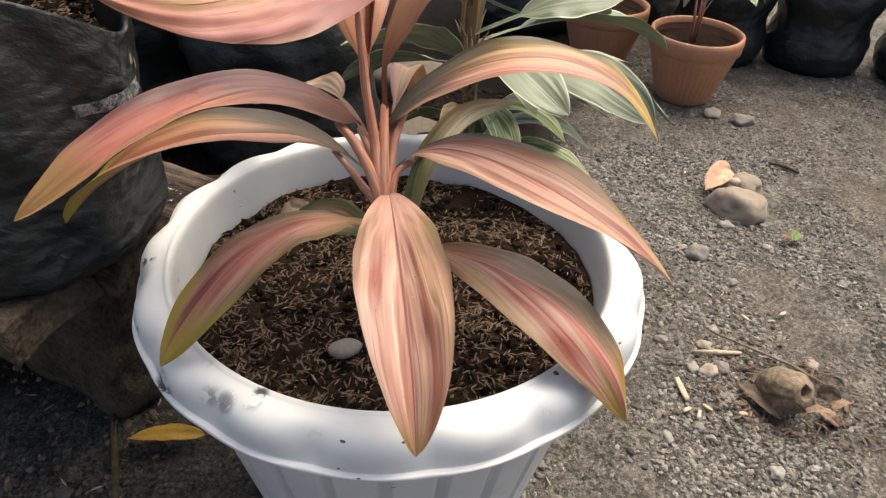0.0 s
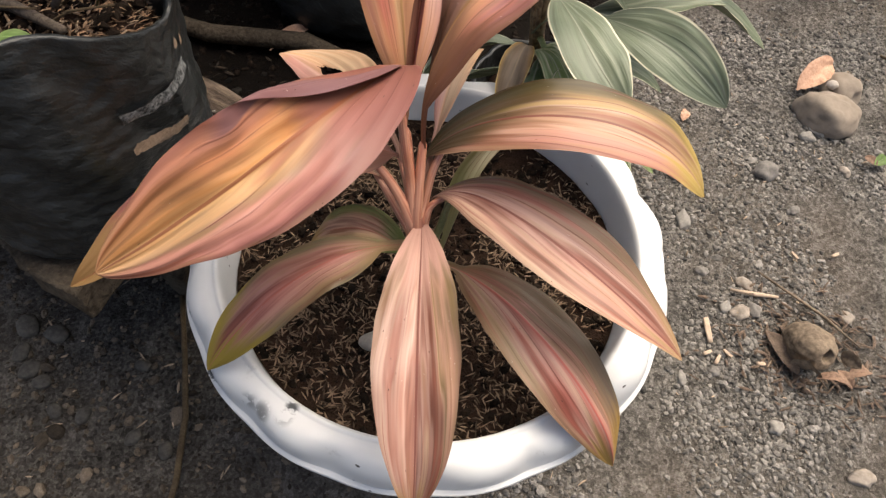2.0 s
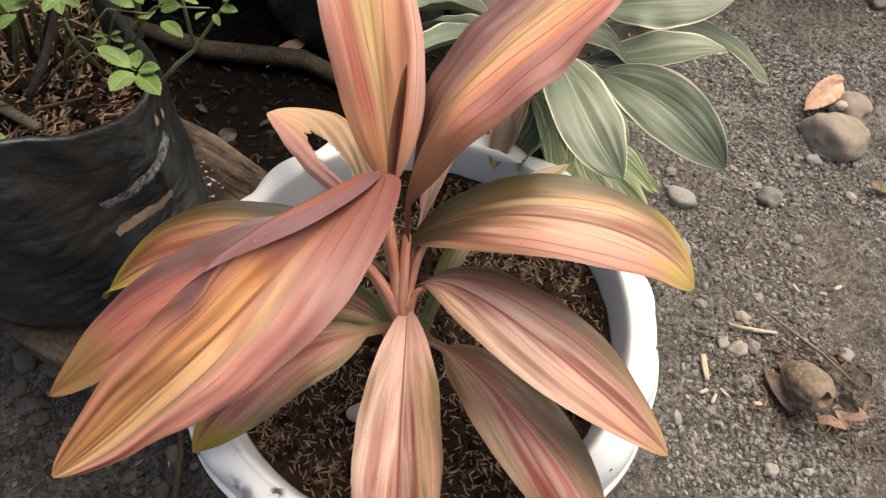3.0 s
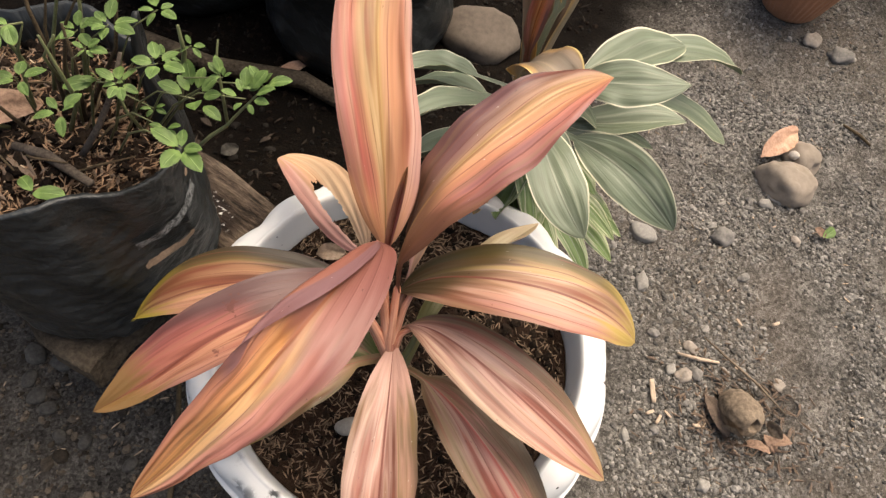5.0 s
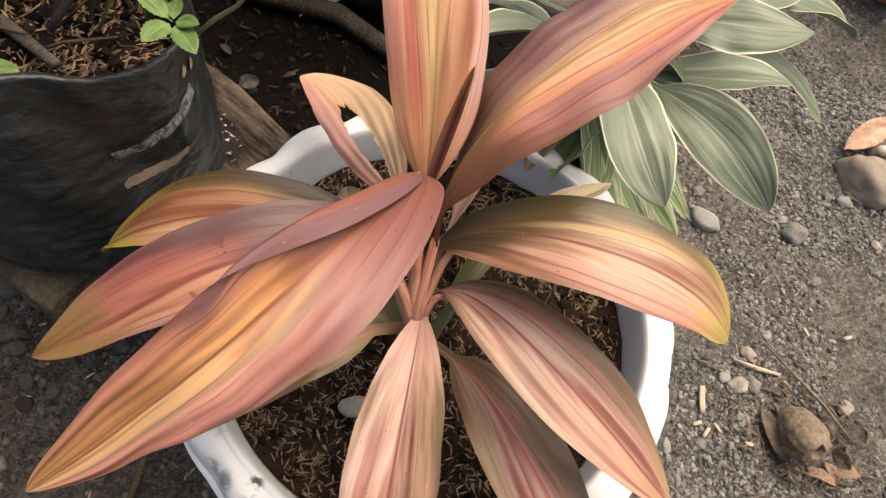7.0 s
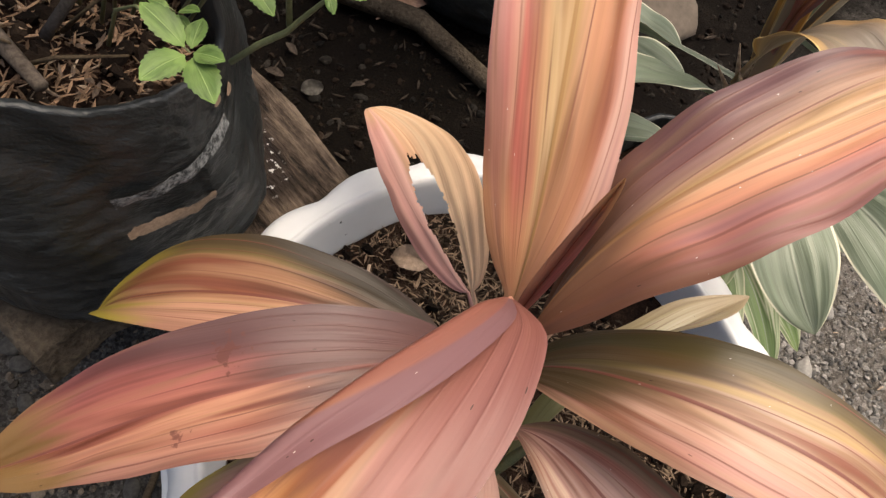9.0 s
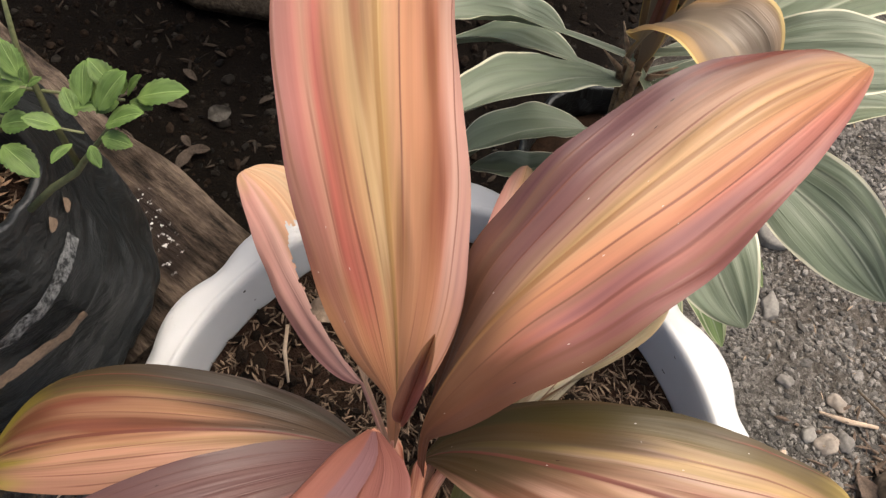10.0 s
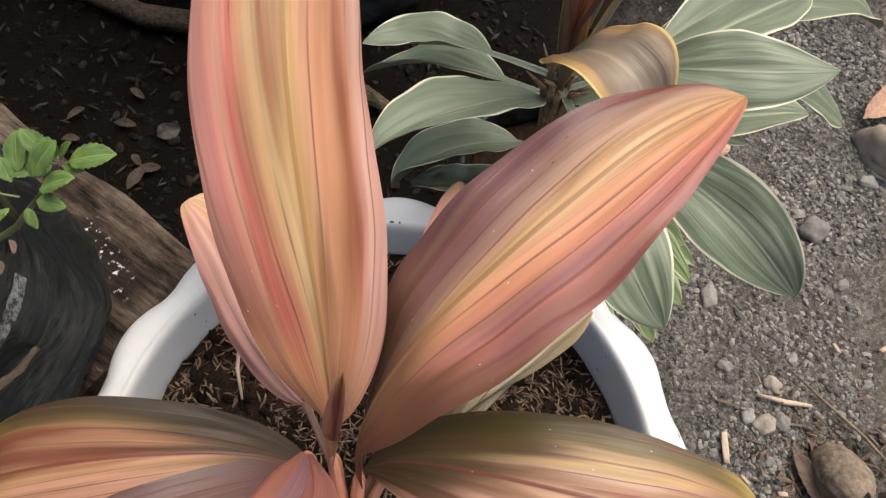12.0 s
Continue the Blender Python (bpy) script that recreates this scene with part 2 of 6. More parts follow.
LEAF_ROSE_GOLD = leaf_material("rose_leaf_with_gold_tip", [(-1, OLIVE), (-0.8, (0.38, 0.23, 0.14)), (-0.5, (0.60, 0.29, 0.225)), (-0.2, (0.62, 0.31, 0.25)), (0, (0.60, 0.24, 0.19)), (0.4, (0.62, 0.31, 0.24)), (0.72, (0.38, 0.23, 0.13)), (1, (0.17, 0.13, 0.065))], (0.31, 0.22, 0.035), (0.30, 0.20, 0.10), (0.45, 0.14, 0.1), tip_from=0.78, warp=0.3, depth=0.74)
LEAF_ORANGE = leaf_material("orange_leaf", [(-1, (0.40, 0.17, 0.145)), (-0.75, (0.52, 0.23, 0.155)), (-0.5, (0.58, 0.25, 0.125)), (-0.28, (0.60, 0.30, 0.135)), (-0.1, (0.57, 0.265, 0.10)), (0.06, (0.61, 0.365, 0.175)), (0.2, (0.55, 0.325, 0.165)), (0.3, (0.44, 0.27, 0.16)), (0.42, (0.50, 0.235, 0.18)), (0.7, (0.45, 0.195, 0.165)), (0.86, (0.36, 0.145, 0.125)), (1, (0.24, 0.10, 0.095))], (0.46, 0.255, 0.12), (0.22, 0.08, 0.06), (0.26, 0.09, 0.042), tip_from=0.95, lines=9.0, base_to=0.40, base_lean=-0.08, flap=(-1, (0.18, 0.088, 0.09), 0.62, 0.68), depth=0.86)
LEAF_GREEN_ROSE = leaf_material("cream_and_green_leaf", [(-1, (0.13, 0.15, 0.05)), (-0.72, (0.22, 0.21, 0.085)), (-0.5, (0.58, 0.36, 0.25)), (-0.1, (0.60, 0.34, 0.26)), (0.1, (0.58, 0.36, 0.24)), (0.45, (0.52, 0.36, 0.2)), (0.7, (0.19, 0.20, 0.075)), (1, (0.11, 0.14, 0.045))], (0.40, 0.26, 0.1), (0.12, 0.16, 0.045), (0.42, 0.17, 0.11), base_to=0.34, warp=0.3)
LEAF_MAUVE = leaf_material("mauve_leaf", [(-1, (0.21, 0.08, 0.078)), (-0.74, (0.23, 0.08, 0.078)), (-0.48, (0.40, 0.13, 0.105)), (-0.12, (0.50, 0.185, 0.135)), (0.1, (0.38, 0.14, 0.095)), (0.28, (0.60, 0.30, 0.19)), (0.48, (0.49, 0.21, 0.145)), (0.7, (0.55, 0.265, 0.175)), (1, (0.34, 0.155, 0.12))], (0.25, 0.14, 0.05), (0.09, 0.044, 0.038), RIB, tip_from=0.72, base_to=0.5, base_lean=0.2, marks=(((-0.104, -0.065, 0.426), 0.0095), ((-0.10, -0.099, 0.43), 0.008)))
LEAF_CREAM = leaf_material("cream_leaf", [(-1, (0.58, 0.36, 0.21)), (-0.6, CREAM), (-0.1, (0.66, 0.46, 0.28)), (0.15, PEACH), (0.35, PALE_PINK), (0.7, (0.54, 0.28, 0.22)), (1, (0.36, 0.17, 0.14))], (0.56, 0.34, 0.2), (0.36, 0.2, 0.14), (0.5, 0.28, 0.15), tip_from=0.95, depth=0.95, vein=0.12, warp=0.2, spots=False)
LEAF_PALE = leaf_material("pale_faded_leaf", [(-1, (0.34, 0.27, 0.16)), (-0.4, (0.56, 0.49, 0.34)), (0.2, (0.6, 0.54, 0.41)), (0.6, (0.46, 0.38, 0.22)), (1, (0.34, 0.26, 0.15))], (0.34, 0.26, 0.15), (0.17, 0.17, 0.055), (0.36, 0.28, 0.16), base_to=0.6, vein=0.12, depth=1.0)
LEAF_APRICOT = leaf_material("apricot_leaf", [(-1, (0.50, 0.26, 0.21)), (-0.85, PALE_PINK), (-0.6, (0.57, 0.245, 0.155)), (-0.4, (0.57, 0.26, 0.14)), (-0.15, (0.60, 0.33, 0.18)), (-0.03, (0.54, 0.32, 0.13)), (0.07, (0.66, 0.46, 0.24)), (0.22, (0.64, 0.42, 0.21)), (0.34, (0.58, 0.28, 0.15)), (0.45, (0.54, 0.19, 0.125)), (0.54, RED), (0.66, (0.58, 0.30, 0.2)), (0.8, (0.50, 0.19, 0.15)), (1, (0.27, 0.115, 0.11))], PEACH, (0.56, 0.27, 0.13), (0.36, 0.20, 0.07), tip_from=0.97, lines=9.0, base_to=0.38, warp=0.24)
LEAF_MAUVE_GOLD = leaf_material("mauve_and_orange_leaf", [(-1, (0.24, 0.095, 0.09)), (-0.84, (0.34, 0.13, 0.115)), (-0.68, (0.52, 0.18, 0.125)), (-0.42, (0.58, 0.25, 0.13)), (-0.1, (0.60, 0.31, 0.16)), (0.02, (0.60, 0.36, 0.17)), (0.14, (0.38, 0.22, 0.10)), (0.28, (0.44, 0.24, 0.14)), (0.40, (0.32, 0.175, 0.12)), (0.58, (0.21, 0.095, 0.085)), (0.76, (0.16, 0.068, 0.066)), (1, (0.135, 0.056, 0.056))], (0.54, 0.33, 0.16), (0.16, 0.07, 0.035), (0.30, 0.15, 0.06), tip_from=0.9, tip_soft=0.3, lines=10.0, base_to=0.5, warp=0.3, depth=0.82)
LEAF_FURLED = leaf_material("dark_furled_leaf", [(-1, (0.40, 0.13, 0.10)), (0, (0.46, 0.19, 0.12)), (1, (0.52, 0.26, 0.15))], (0.5, 0.25, 0.11), (0.34, 0.13, 0.09), RIB, tip_from=0.75, spots=False)
GREEN_A, GREEN_B, GREEN_C = (0.165, 0.198, 0.125), (0.195, 0.225, 0.15), (0.30, 0.32, 0.23)
LEAF_GREEN = leaf_material("grey_green_variegated_leaf", [(-1, GREEN_B), (-0.7, GREEN_A), (-0.45, GREEN_B), (-0.2, GREEN_A), (0, GREEN_B), (0.25, GREEN_A), (0.40, (0.275, 0.30, 0.21)), (0.5, GREEN_A), (0.8, GREEN_B), (1, GREEN_A)], (0.2, 0.22, 0.14), GREEN_B, GREEN_C, gloss=0.38, tip_from=0.96, lines=13.0, spots=False, hem=(0.66, 0.63, 0.46), vein=0.13, warp=0.2, depth=1.0)
LEAF_GREEN_FRESH = leaf_material("fresh_green_variegated_leaf", [(-1, (0.30, 0.36, 0.2)), (-0.75, (0.15, 0.215, 0.075)), (-0.5, (0.5, 0.5, 0.33)), (-0.4, (0.16, 0.23, 0.08)), (-0.1, (0.19, 0.26, 0.1)), (0.25, (0.13, 0.19, 0.06)), (0.4, (0.5, 0.5, 0.33)), (0.5, (0.15, 0.21, 0.07)), (0.7, (0.4, 0.43, 0.26)), (1, (0.17, 0.23, 0.1))], (0.2, 0.22, 0.1), (0.2, 0.25, 0.11), GREEN_C, tip_from=0.95, lines=9.0, spots=False, hem=(0.58, 0.56, 0.36), depth=1.0)
LEAF_BRONZE = leaf_material("bronze_variegated_leaf", [(-1, (0.46, 0.25, 0.05)), (-0.85, (0.38, 0.24, 0.10)), (-0.5, (0.23, 0.165, 0.11)), (0, (0.30, 0.235, 0.17)), (0.4, (0.2, 0.15, 0.105)), (0.75, (0.27, 0.19, 0.12)), (1, (0.48, 0.27, 0.06))], (0.46, 0.28, 0.06), (0.24, 0.17, 0.11), (0.34, 0.26, 0.17), tip_from=0.93, spots=False, vein=0.08, warp=0.14, hem=(0.62, 0.46, 0.18), depth=1.0)
LEAF_ROSEBUSH = leaf_material("small_green_leaf", [(-1, (0.13, 0.225, 0.045)), (-0.3, (0.20, 0.31, 0.075)), (0.3, (0.15, 0.255, 0.055)), (1, (0.21, 0.31, 0.085))], (0.14, 0.225, 0.05), (0.17, 0.26, 0.065), (0.24, 0.33, 0.11), lines=5.0, warp=0.3, vein=0.24, gloss=0.5, spots=False, depth=0.6)


def streaked(name, dark, light, rough=0.38):
    """A stalk's skin: fine streaks that run up it, in slow changes of tint."""
    mat, tree, bsdf, node, link = shader(name, rough)
    uv = node("ShaderNodeUVMap", uv_map="run").outputs[0]
    mp = node("ShaderNodeMapping")
    mp.inputs["Scale"].default_value = (13, 14, 1)
    link(uv, mp.inputs[0])
    n = noise_at(node, link, mp.outputs[0], 1.0, 3.0, 0.6)
    r = ramp(node, [(0.36, dark), (0.62, light)])
    link(n, r.inputs[0])
    co = node("ShaderNodeTexCoord").outputs["Object"]
    mott = ramp(node, [(0.35, (0.78, 0.68, 0.6)), (0.6, (1, 1, 1))])
    link(noise_at(node, link, co, 26.0, 2.0), mott.inputs[0])
    link(mixer(node, link, 1.0, r.outputs[0], mott.outputs[0], "MULTIPLY"), bsdf.inputs["Base Color"])
    bumped(node, link, bsdf, n, 0.25, 0.0004)
    return mat


STEM_PINK = streaked("pink_petiole_skin", (0.36, 0.12, 0.075), (0.58, 0.31, 0.20))
SHEATH = grained("striped_sheath_skin", (0.10, 0.06, 0.036), (0.36, 0.25, 0.15), 80, 0.5, 0.2, 0.001, fine=3.0, spread=(0.42, 0.6))
STEM_RED = streaked("red_stem_skin", (0.2, 0.06, 0.04), (0.46, 0.22, 0.15))
STEM_BROWN = grained("brown_twig_bark", (0.03, 0.02, 0.012), (0.105, 0.078, 0.046), 90, 0.8, 0.5, 0.001, spec=0.08)
STEM_GREEN = grained("green_stem_skin", (0.065, 0.075, 0.028), (0.15, 0.155, 0.07), 90, 0.55, 0.3, 0.001)
DRY_LEAF = grained("dry_tan_leaf", (0.28, 0.145, 0.085), (0.56, 0.355, 0.24), 45, 0.7, 0.5, 0.001)
BROWN_LEAF = grained("brown_dry_leaf", (0.085, 0.048, 0.030), (0.29, 0.185, 0.122), 45, 0.75, 0.5, 0.001)
DEAD_BROWN = grained("dead_brown_leaf", (0.045, 0.030, 0.021), (0.165, 0.115, 0.078), 60, 0.75, 0.4, 0.001)
YELLOW_LEAF = grained("yellow_fallen_leaf_skin", (0.22, 0.12, 0.012), (0.42, 0.24, 0.03), 60, 0.6, 0.3, 0.001)
BARK = grained("grey_brown_bark", (0.025, 0.019, 0.014), (0.125, 0.10, 0.077), 60, 0.9, 0.5, 0.001, spec=0.1)
STONE = grained("grey_stone", (0.09, 0.082, 0.07), (0.23, 0.21, 0.185), 25, 0.85, 0.5, 0.002)
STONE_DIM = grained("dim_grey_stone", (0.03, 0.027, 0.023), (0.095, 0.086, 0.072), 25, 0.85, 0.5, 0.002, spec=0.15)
STONE_TAN = grained("tan_river_stone", (0.16, 0.132, 0.103), (0.33, 0.283, 0.23), 22, 0.8, 0.4, 0.002)
ROCK_DULL = grained("dull_brown_rock", (0.06, 0.048, 0.037), (0.125, 0.102, 0.08), 16, 0.9, 0.35, 0.002, fine=5.0, spec=0.1)
LITTER_TAN = grained("tan_litter", (0.09, 0.062, 0.042), (0.42, 0.32, 0.22), 150, 0.8, 0.2, 0.0004, per_piece=0.6, spec=0.1)
# dead leaf again, with the shade beside the bags put into its colour
SHADED_LITTER = grained("shaded_dead_leaf", (0.005, 0.0038, 0.0028), (0.045, 0.034, 0.025), 90, 0.8, 0.3, 0.0005, per_piece=0.85, spec=0.1)
FIBRE = grained("brown_fibre", (0.05, 0.03, 0.018), (0.26, 0.165, 0.10), 150, 0.85, 0.2, 0.0004, per_piece=0.75, spec=0.1)
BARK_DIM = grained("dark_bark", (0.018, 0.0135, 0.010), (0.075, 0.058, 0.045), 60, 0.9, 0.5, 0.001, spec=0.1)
ROCK_BROWN = grained("smooth_brown_rock", (0.145, 0.117, 0.088), (0.265, 0.217, 0.167), 16, 0.85, 0.35, 0.0015, fine=5.0)
PALE_STONE = grained("pale_pebble_skin", (0.15, 0.138, 0.118), (0.29, 0.268, 0.232), 40, 0.75, 0.25, 0.001)
LITTER_STONE = grained("chalky_pebble_skin", (0.26, 0.225, 0.185), (0.46, 0.405, 0.335), 40, 0.75, 0.25, 0.001)
GRAVEL = grained("mixed_gravel", (0.056, 0.0515, 0.0445), (0.204, 0.187, 0.163), 160, 0.85, 0.3, 0.0006, per_piece=0.72)
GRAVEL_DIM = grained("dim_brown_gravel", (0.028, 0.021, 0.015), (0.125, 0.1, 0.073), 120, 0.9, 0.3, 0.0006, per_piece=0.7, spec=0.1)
# gravel and stone darkened in colour to stand in shade
SHADED_GRAVEL = grained("shaded_gravel", (0.004, 0.0034, 0.0026), (0.02, 0.017, 0.0135), 120, 0.8, 0.3, 0.0006, per_piece=0.8, spec=0.08)
SHADED_STONE = grained("shaded_grey_stone", (0.005, 0.0042, 0.0034), (0.02, 0.017, 0.0135), 30, 0.8, 0.5, 0.002, spec=0.08)
WOOD_CHIP = grained("pale_wood_chip", (0.30, 0.215, 0.145), (0.52, 0.41, 0.30), 150, 0.75, 0.4, 0.0006)
HUSK_NUT = grained("fibrous_nut_husk", (0.055, 0.04, 0.027), (0.235, 0.178, 0.122), 26, 0.9, 0.7, 0.002)


def ground_material():
    mat, tree, bsdf, node, link = shader("gravelly_earth", 0.95)
    bsdf.inputs["Specular IOR Level"].default_value = 0.06
    co = node("ShaderNodeTexCoord").outputs["Object"]
    big = noise_at(node, link, co, 2.6, 4.0)
    mid = noise_at(node, link, co, 22.0, 5.0, 0.7)
    fine = noise_at(node, link, co, 330.0, 4.0, 0.8)
    grit = node("ShaderNodeTexVoronoi", Scale=260.0)
    link(co, grit.inputs["Vector"])
    grey = ramp(node, [(0.34, (0.027, 0.0245, 0.0208)), (0.5, (0.100, 0.0915, 0.079)), (0.68, (0.258, 0.236, 0.207))])
    m = node("ShaderNodeMath", operation="MULTIPLY_ADD")
    link(fine, m.inputs[0])
    m.inputs[1].default_value = 0.55
    h = node("ShaderNodeMath", operation="MULTIPLY")
    link(mid, h.inputs[0])
    h.inputs[1].default_value = 0.45
    link(h.outputs[0], m.inputs[2])
    link(m.outputs[0], grey.inputs[0])
    bw = node("ShaderNodeRGBToBW")
    link(grit.outputs["Color"], bw.inputs[0])
    col = mixer(node, link, 0.75, grey.outputs[0], bw.outputs[0], "SOFT_LIGHT")
    warm = ramp(node, [(0.42, (0, 0, 0)), (0.66, (1, 1, 1))])
    link(big, warm.inputs[0])
    w = node("ShaderNodeMath", operation="MULTIPLY")
    link(warm.outputs[0], w.inputs[0])
    w.inputs[1].default_value = 0.4
    col = mixer(node, link, w.outputs[0], col, (0.12, 0.092, 0.068))
    # dark earth to the west with shade painted into its colour, with a ragged border
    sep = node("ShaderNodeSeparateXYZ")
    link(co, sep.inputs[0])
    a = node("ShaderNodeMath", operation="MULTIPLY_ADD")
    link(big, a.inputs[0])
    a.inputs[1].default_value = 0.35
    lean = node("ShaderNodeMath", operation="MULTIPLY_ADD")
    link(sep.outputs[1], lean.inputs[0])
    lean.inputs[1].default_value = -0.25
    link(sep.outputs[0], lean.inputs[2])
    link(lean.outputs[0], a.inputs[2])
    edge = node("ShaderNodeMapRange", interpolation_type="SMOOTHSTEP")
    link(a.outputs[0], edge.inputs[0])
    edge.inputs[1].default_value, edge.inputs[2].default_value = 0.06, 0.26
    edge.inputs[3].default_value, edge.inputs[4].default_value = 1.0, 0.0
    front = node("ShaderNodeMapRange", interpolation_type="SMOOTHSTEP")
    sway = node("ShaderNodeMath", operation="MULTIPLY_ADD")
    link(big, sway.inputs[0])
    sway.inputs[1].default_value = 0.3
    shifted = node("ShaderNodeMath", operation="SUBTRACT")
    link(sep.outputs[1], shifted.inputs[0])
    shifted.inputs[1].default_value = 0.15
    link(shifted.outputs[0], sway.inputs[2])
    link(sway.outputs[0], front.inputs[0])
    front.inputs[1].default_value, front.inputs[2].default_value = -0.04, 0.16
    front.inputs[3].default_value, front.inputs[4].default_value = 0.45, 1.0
    shade_mask = node("ShaderNodeMath", operation="MULTIPLY")
    link(edge.outputs[0], shade_mask.inputs[0])
    link(front.outputs[0], shade_mask.inputs[1])
    # the darkened patch ends in a ragged round outline
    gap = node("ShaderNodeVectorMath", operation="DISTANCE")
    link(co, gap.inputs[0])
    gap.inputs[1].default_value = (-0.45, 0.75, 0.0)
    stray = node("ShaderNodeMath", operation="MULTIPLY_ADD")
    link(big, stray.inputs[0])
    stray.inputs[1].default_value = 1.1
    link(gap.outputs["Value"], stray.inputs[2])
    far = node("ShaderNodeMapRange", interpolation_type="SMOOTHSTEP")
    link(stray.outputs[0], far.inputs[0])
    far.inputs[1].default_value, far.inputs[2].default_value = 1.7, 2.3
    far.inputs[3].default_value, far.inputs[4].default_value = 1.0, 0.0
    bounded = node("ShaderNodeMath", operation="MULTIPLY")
    link(shade_mask.outputs[0], bounded.inputs[0])
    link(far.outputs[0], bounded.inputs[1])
    shade_mask = bounded
    # near-black: dark soil plus the shade of bags and plants
    shaded = ramp(node, [(0.3, (0.0022, 0.0016, 0.0012)), (0.53, (0.0058, 0.0042, 0.003)), (0.74, (0.024, 0.019, 0.0135))])
    link(m.outputs[0], shaded.inputs[0])
    col = mixer(node, link, shade_mask.outputs[0], col, shaded.outputs[0])
    link(col, bsdf.inputs["Base Color"])
    bumped(node, link, bsdf, m.outputs[0], 1.0, 0.007)
    return mat


def pot_material():
    mat, tree, bsdf, node, link = shader("white_plastic", 0.5)
    co = node("ShaderNodeTexCoord").outputs["Object"]
    a = noise_at(node, link, co, 9.0, 4.0)
    b = noise_at(node, link, co, 60.0, 5.0, 0.75)
    r = ramp(node, [(0.35, (0.50, 0.50, 0.48)), (0.65, (0.59, 0.59, 0.57))])
    link(a, r.inputs[0])
    # grey scuffs and dark soil flecks
    sc = ramp(node, [(0.60, (0, 0, 0)), (0.74, (1, 1, 1))])
    link(b, sc.inputs[0])
    big = ramp(node, [(0.52, (0, 0, 0)), (0.66, (1, 1, 1))])
    link(noise_at(node, link, co, 16.0, 2.0), big.inputs[0])
    f = node("ShaderNodeMath", operation="MULTIPLY")
    link(sc.outputs[0], f.inputs[0])
    link(big.outputs[0], f.inputs[1])
    f2 = node("ShaderNodeMath", operation="MULTIPLY")
    link(f.outputs[0], f2.inputs[0])
    f2.inputs[1].default_value = 0.55
    col = mixer(node, link, f2.outputs[0], r.outputs[0], (0.22, 0.21, 0.19))
    vo = node("ShaderNodeTexVoronoi", Scale=95.0)
    link(co, vo.inputs["Vector"])
    pick = node("ShaderNodeSeparateColor")
    link(vo.outputs["Color"], pick.inputs[0])
    fa, fb, fc = node("ShaderNodeMath", operation="LESS_THAN"), node("ShaderNodeMath", operation="GREATER_THAN"), node("ShaderNodeMath", operation="MULTIPLY")
    link(vo.outputs["Distance"], fa.inputs[0])
    fa.inputs[1].default_value = 0.09
    link(pick.outputs[0], fb.inputs[0])
    fb.inputs[1].default_value = 0.93
    link(fa.outputs[0], fc.inputs[0])
    link(fb.outputs[0], fc.inputs[1])
    col = mixer(node, link, fc.outputs[0], col, (0.03, 0.025, 0.02))
    # fine scratches and short dark strokes
    mp = node("ShaderNodeMapping")
    mp.inputs["Scale"].default_value = (60, 60, 190)
    mp.inputs["Rotation"].default_value = (0.3, 0.5, 0.4)
    link(co, mp.inputs[0])
    st = node("ShaderNodeTexVoronoi", Scale=1.0)
    link(mp.outputs[0], st.inputs["Vector"])
    sp = node("ShaderNodeSeparateColor")
    link(st.outputs["Color"], sp.inputs[0])
    ga, gb, gc = node("ShaderNodeMath", operation="LESS_THAN"), node("ShaderNodeMath", operation="GREATER_THAN"), node("ShaderNodeMath", operation="MULTIPLY")
    link(st.outputs["Distance"], ga.inputs[0])
    ga.inputs[1].default_value = 0.11
    link(sp.outputs[1], gb.inputs[0])
    gb.inputs[1].default_value = 0.88
    link(ga.outputs[0], gc.inputs[0])
    link(gb.outputs[0], gc.inputs[1])
    col = mixer(node, link, gc.outputs[0], col, (0.06, 0.052, 0.045))
    # grey smudges and a black scuff on the front lobes
    for spot, size, colour, cut in (((-0.1235, -0.144, 0.258), 0.016, (0.03, 0.03, 0.028), 0.48), ((-0.0845, -0.163, 0.2725), 0.010, (0.24, 0.24, 0.23), 0.44), ((-0.0725, -0.166, 0.274), 0.010, (0.2, 0.2, 0.19), 0.44), ((-0.055, -0.1655, 0.2775), 0.009, (0.3, 0.3, 0.29), 0.46),
                                    ((-0.0525, -0.159, 0.278), 0.007, (0.05, 0.05, 0.045), 0.52), ((-0.1735, -0.048, 0.2765), 0.009, (0.05, 0.05, 0.045), 0.53), ((-0.1565, -0.105, 0.266), 0.008, (0.06, 0.06, 0.055), 0.53), ((-0.148, -0.054, 0.268), 0.008, (0.06, 0.055, 0.05), 0.53)):
        ds = node("ShaderNodeVectorMath", operation="DISTANCE")
        link(co, ds.inputs[0])
        ds.inputs[1].default_value = spot
        nr = node("ShaderNodeMapRange", interpolation_type="SMOOTHSTEP")
        link(ds.outputs["Value"], nr.inputs[0])
        nr.inputs[1].default_value, nr.inputs[2].default_value, nr.inputs[3].default_value, nr.inputs[4].default_value = size * 0.3, size, 1.0, 0.0
        gr = ramp(node, [(cut, (0, 0, 0)), (cut + 0.07, (1, 1, 1))])
        link(noise_at(node, link, co, 130.0, 3.0), gr.inputs[0])
        pm = node("ShaderNodeMath", operation="MULTIPLY")
        link(nr.outputs[0], pm.inputs[0])
        link(gr.outputs[0], pm.inputs[1])
        col = mixer(node, link, pm.outputs[0], col, colour)
    link(col, bsdf.inputs["Base Color"])
    bumped(node, link, bsdf, b, 0.12, 0.0006)
    return mat


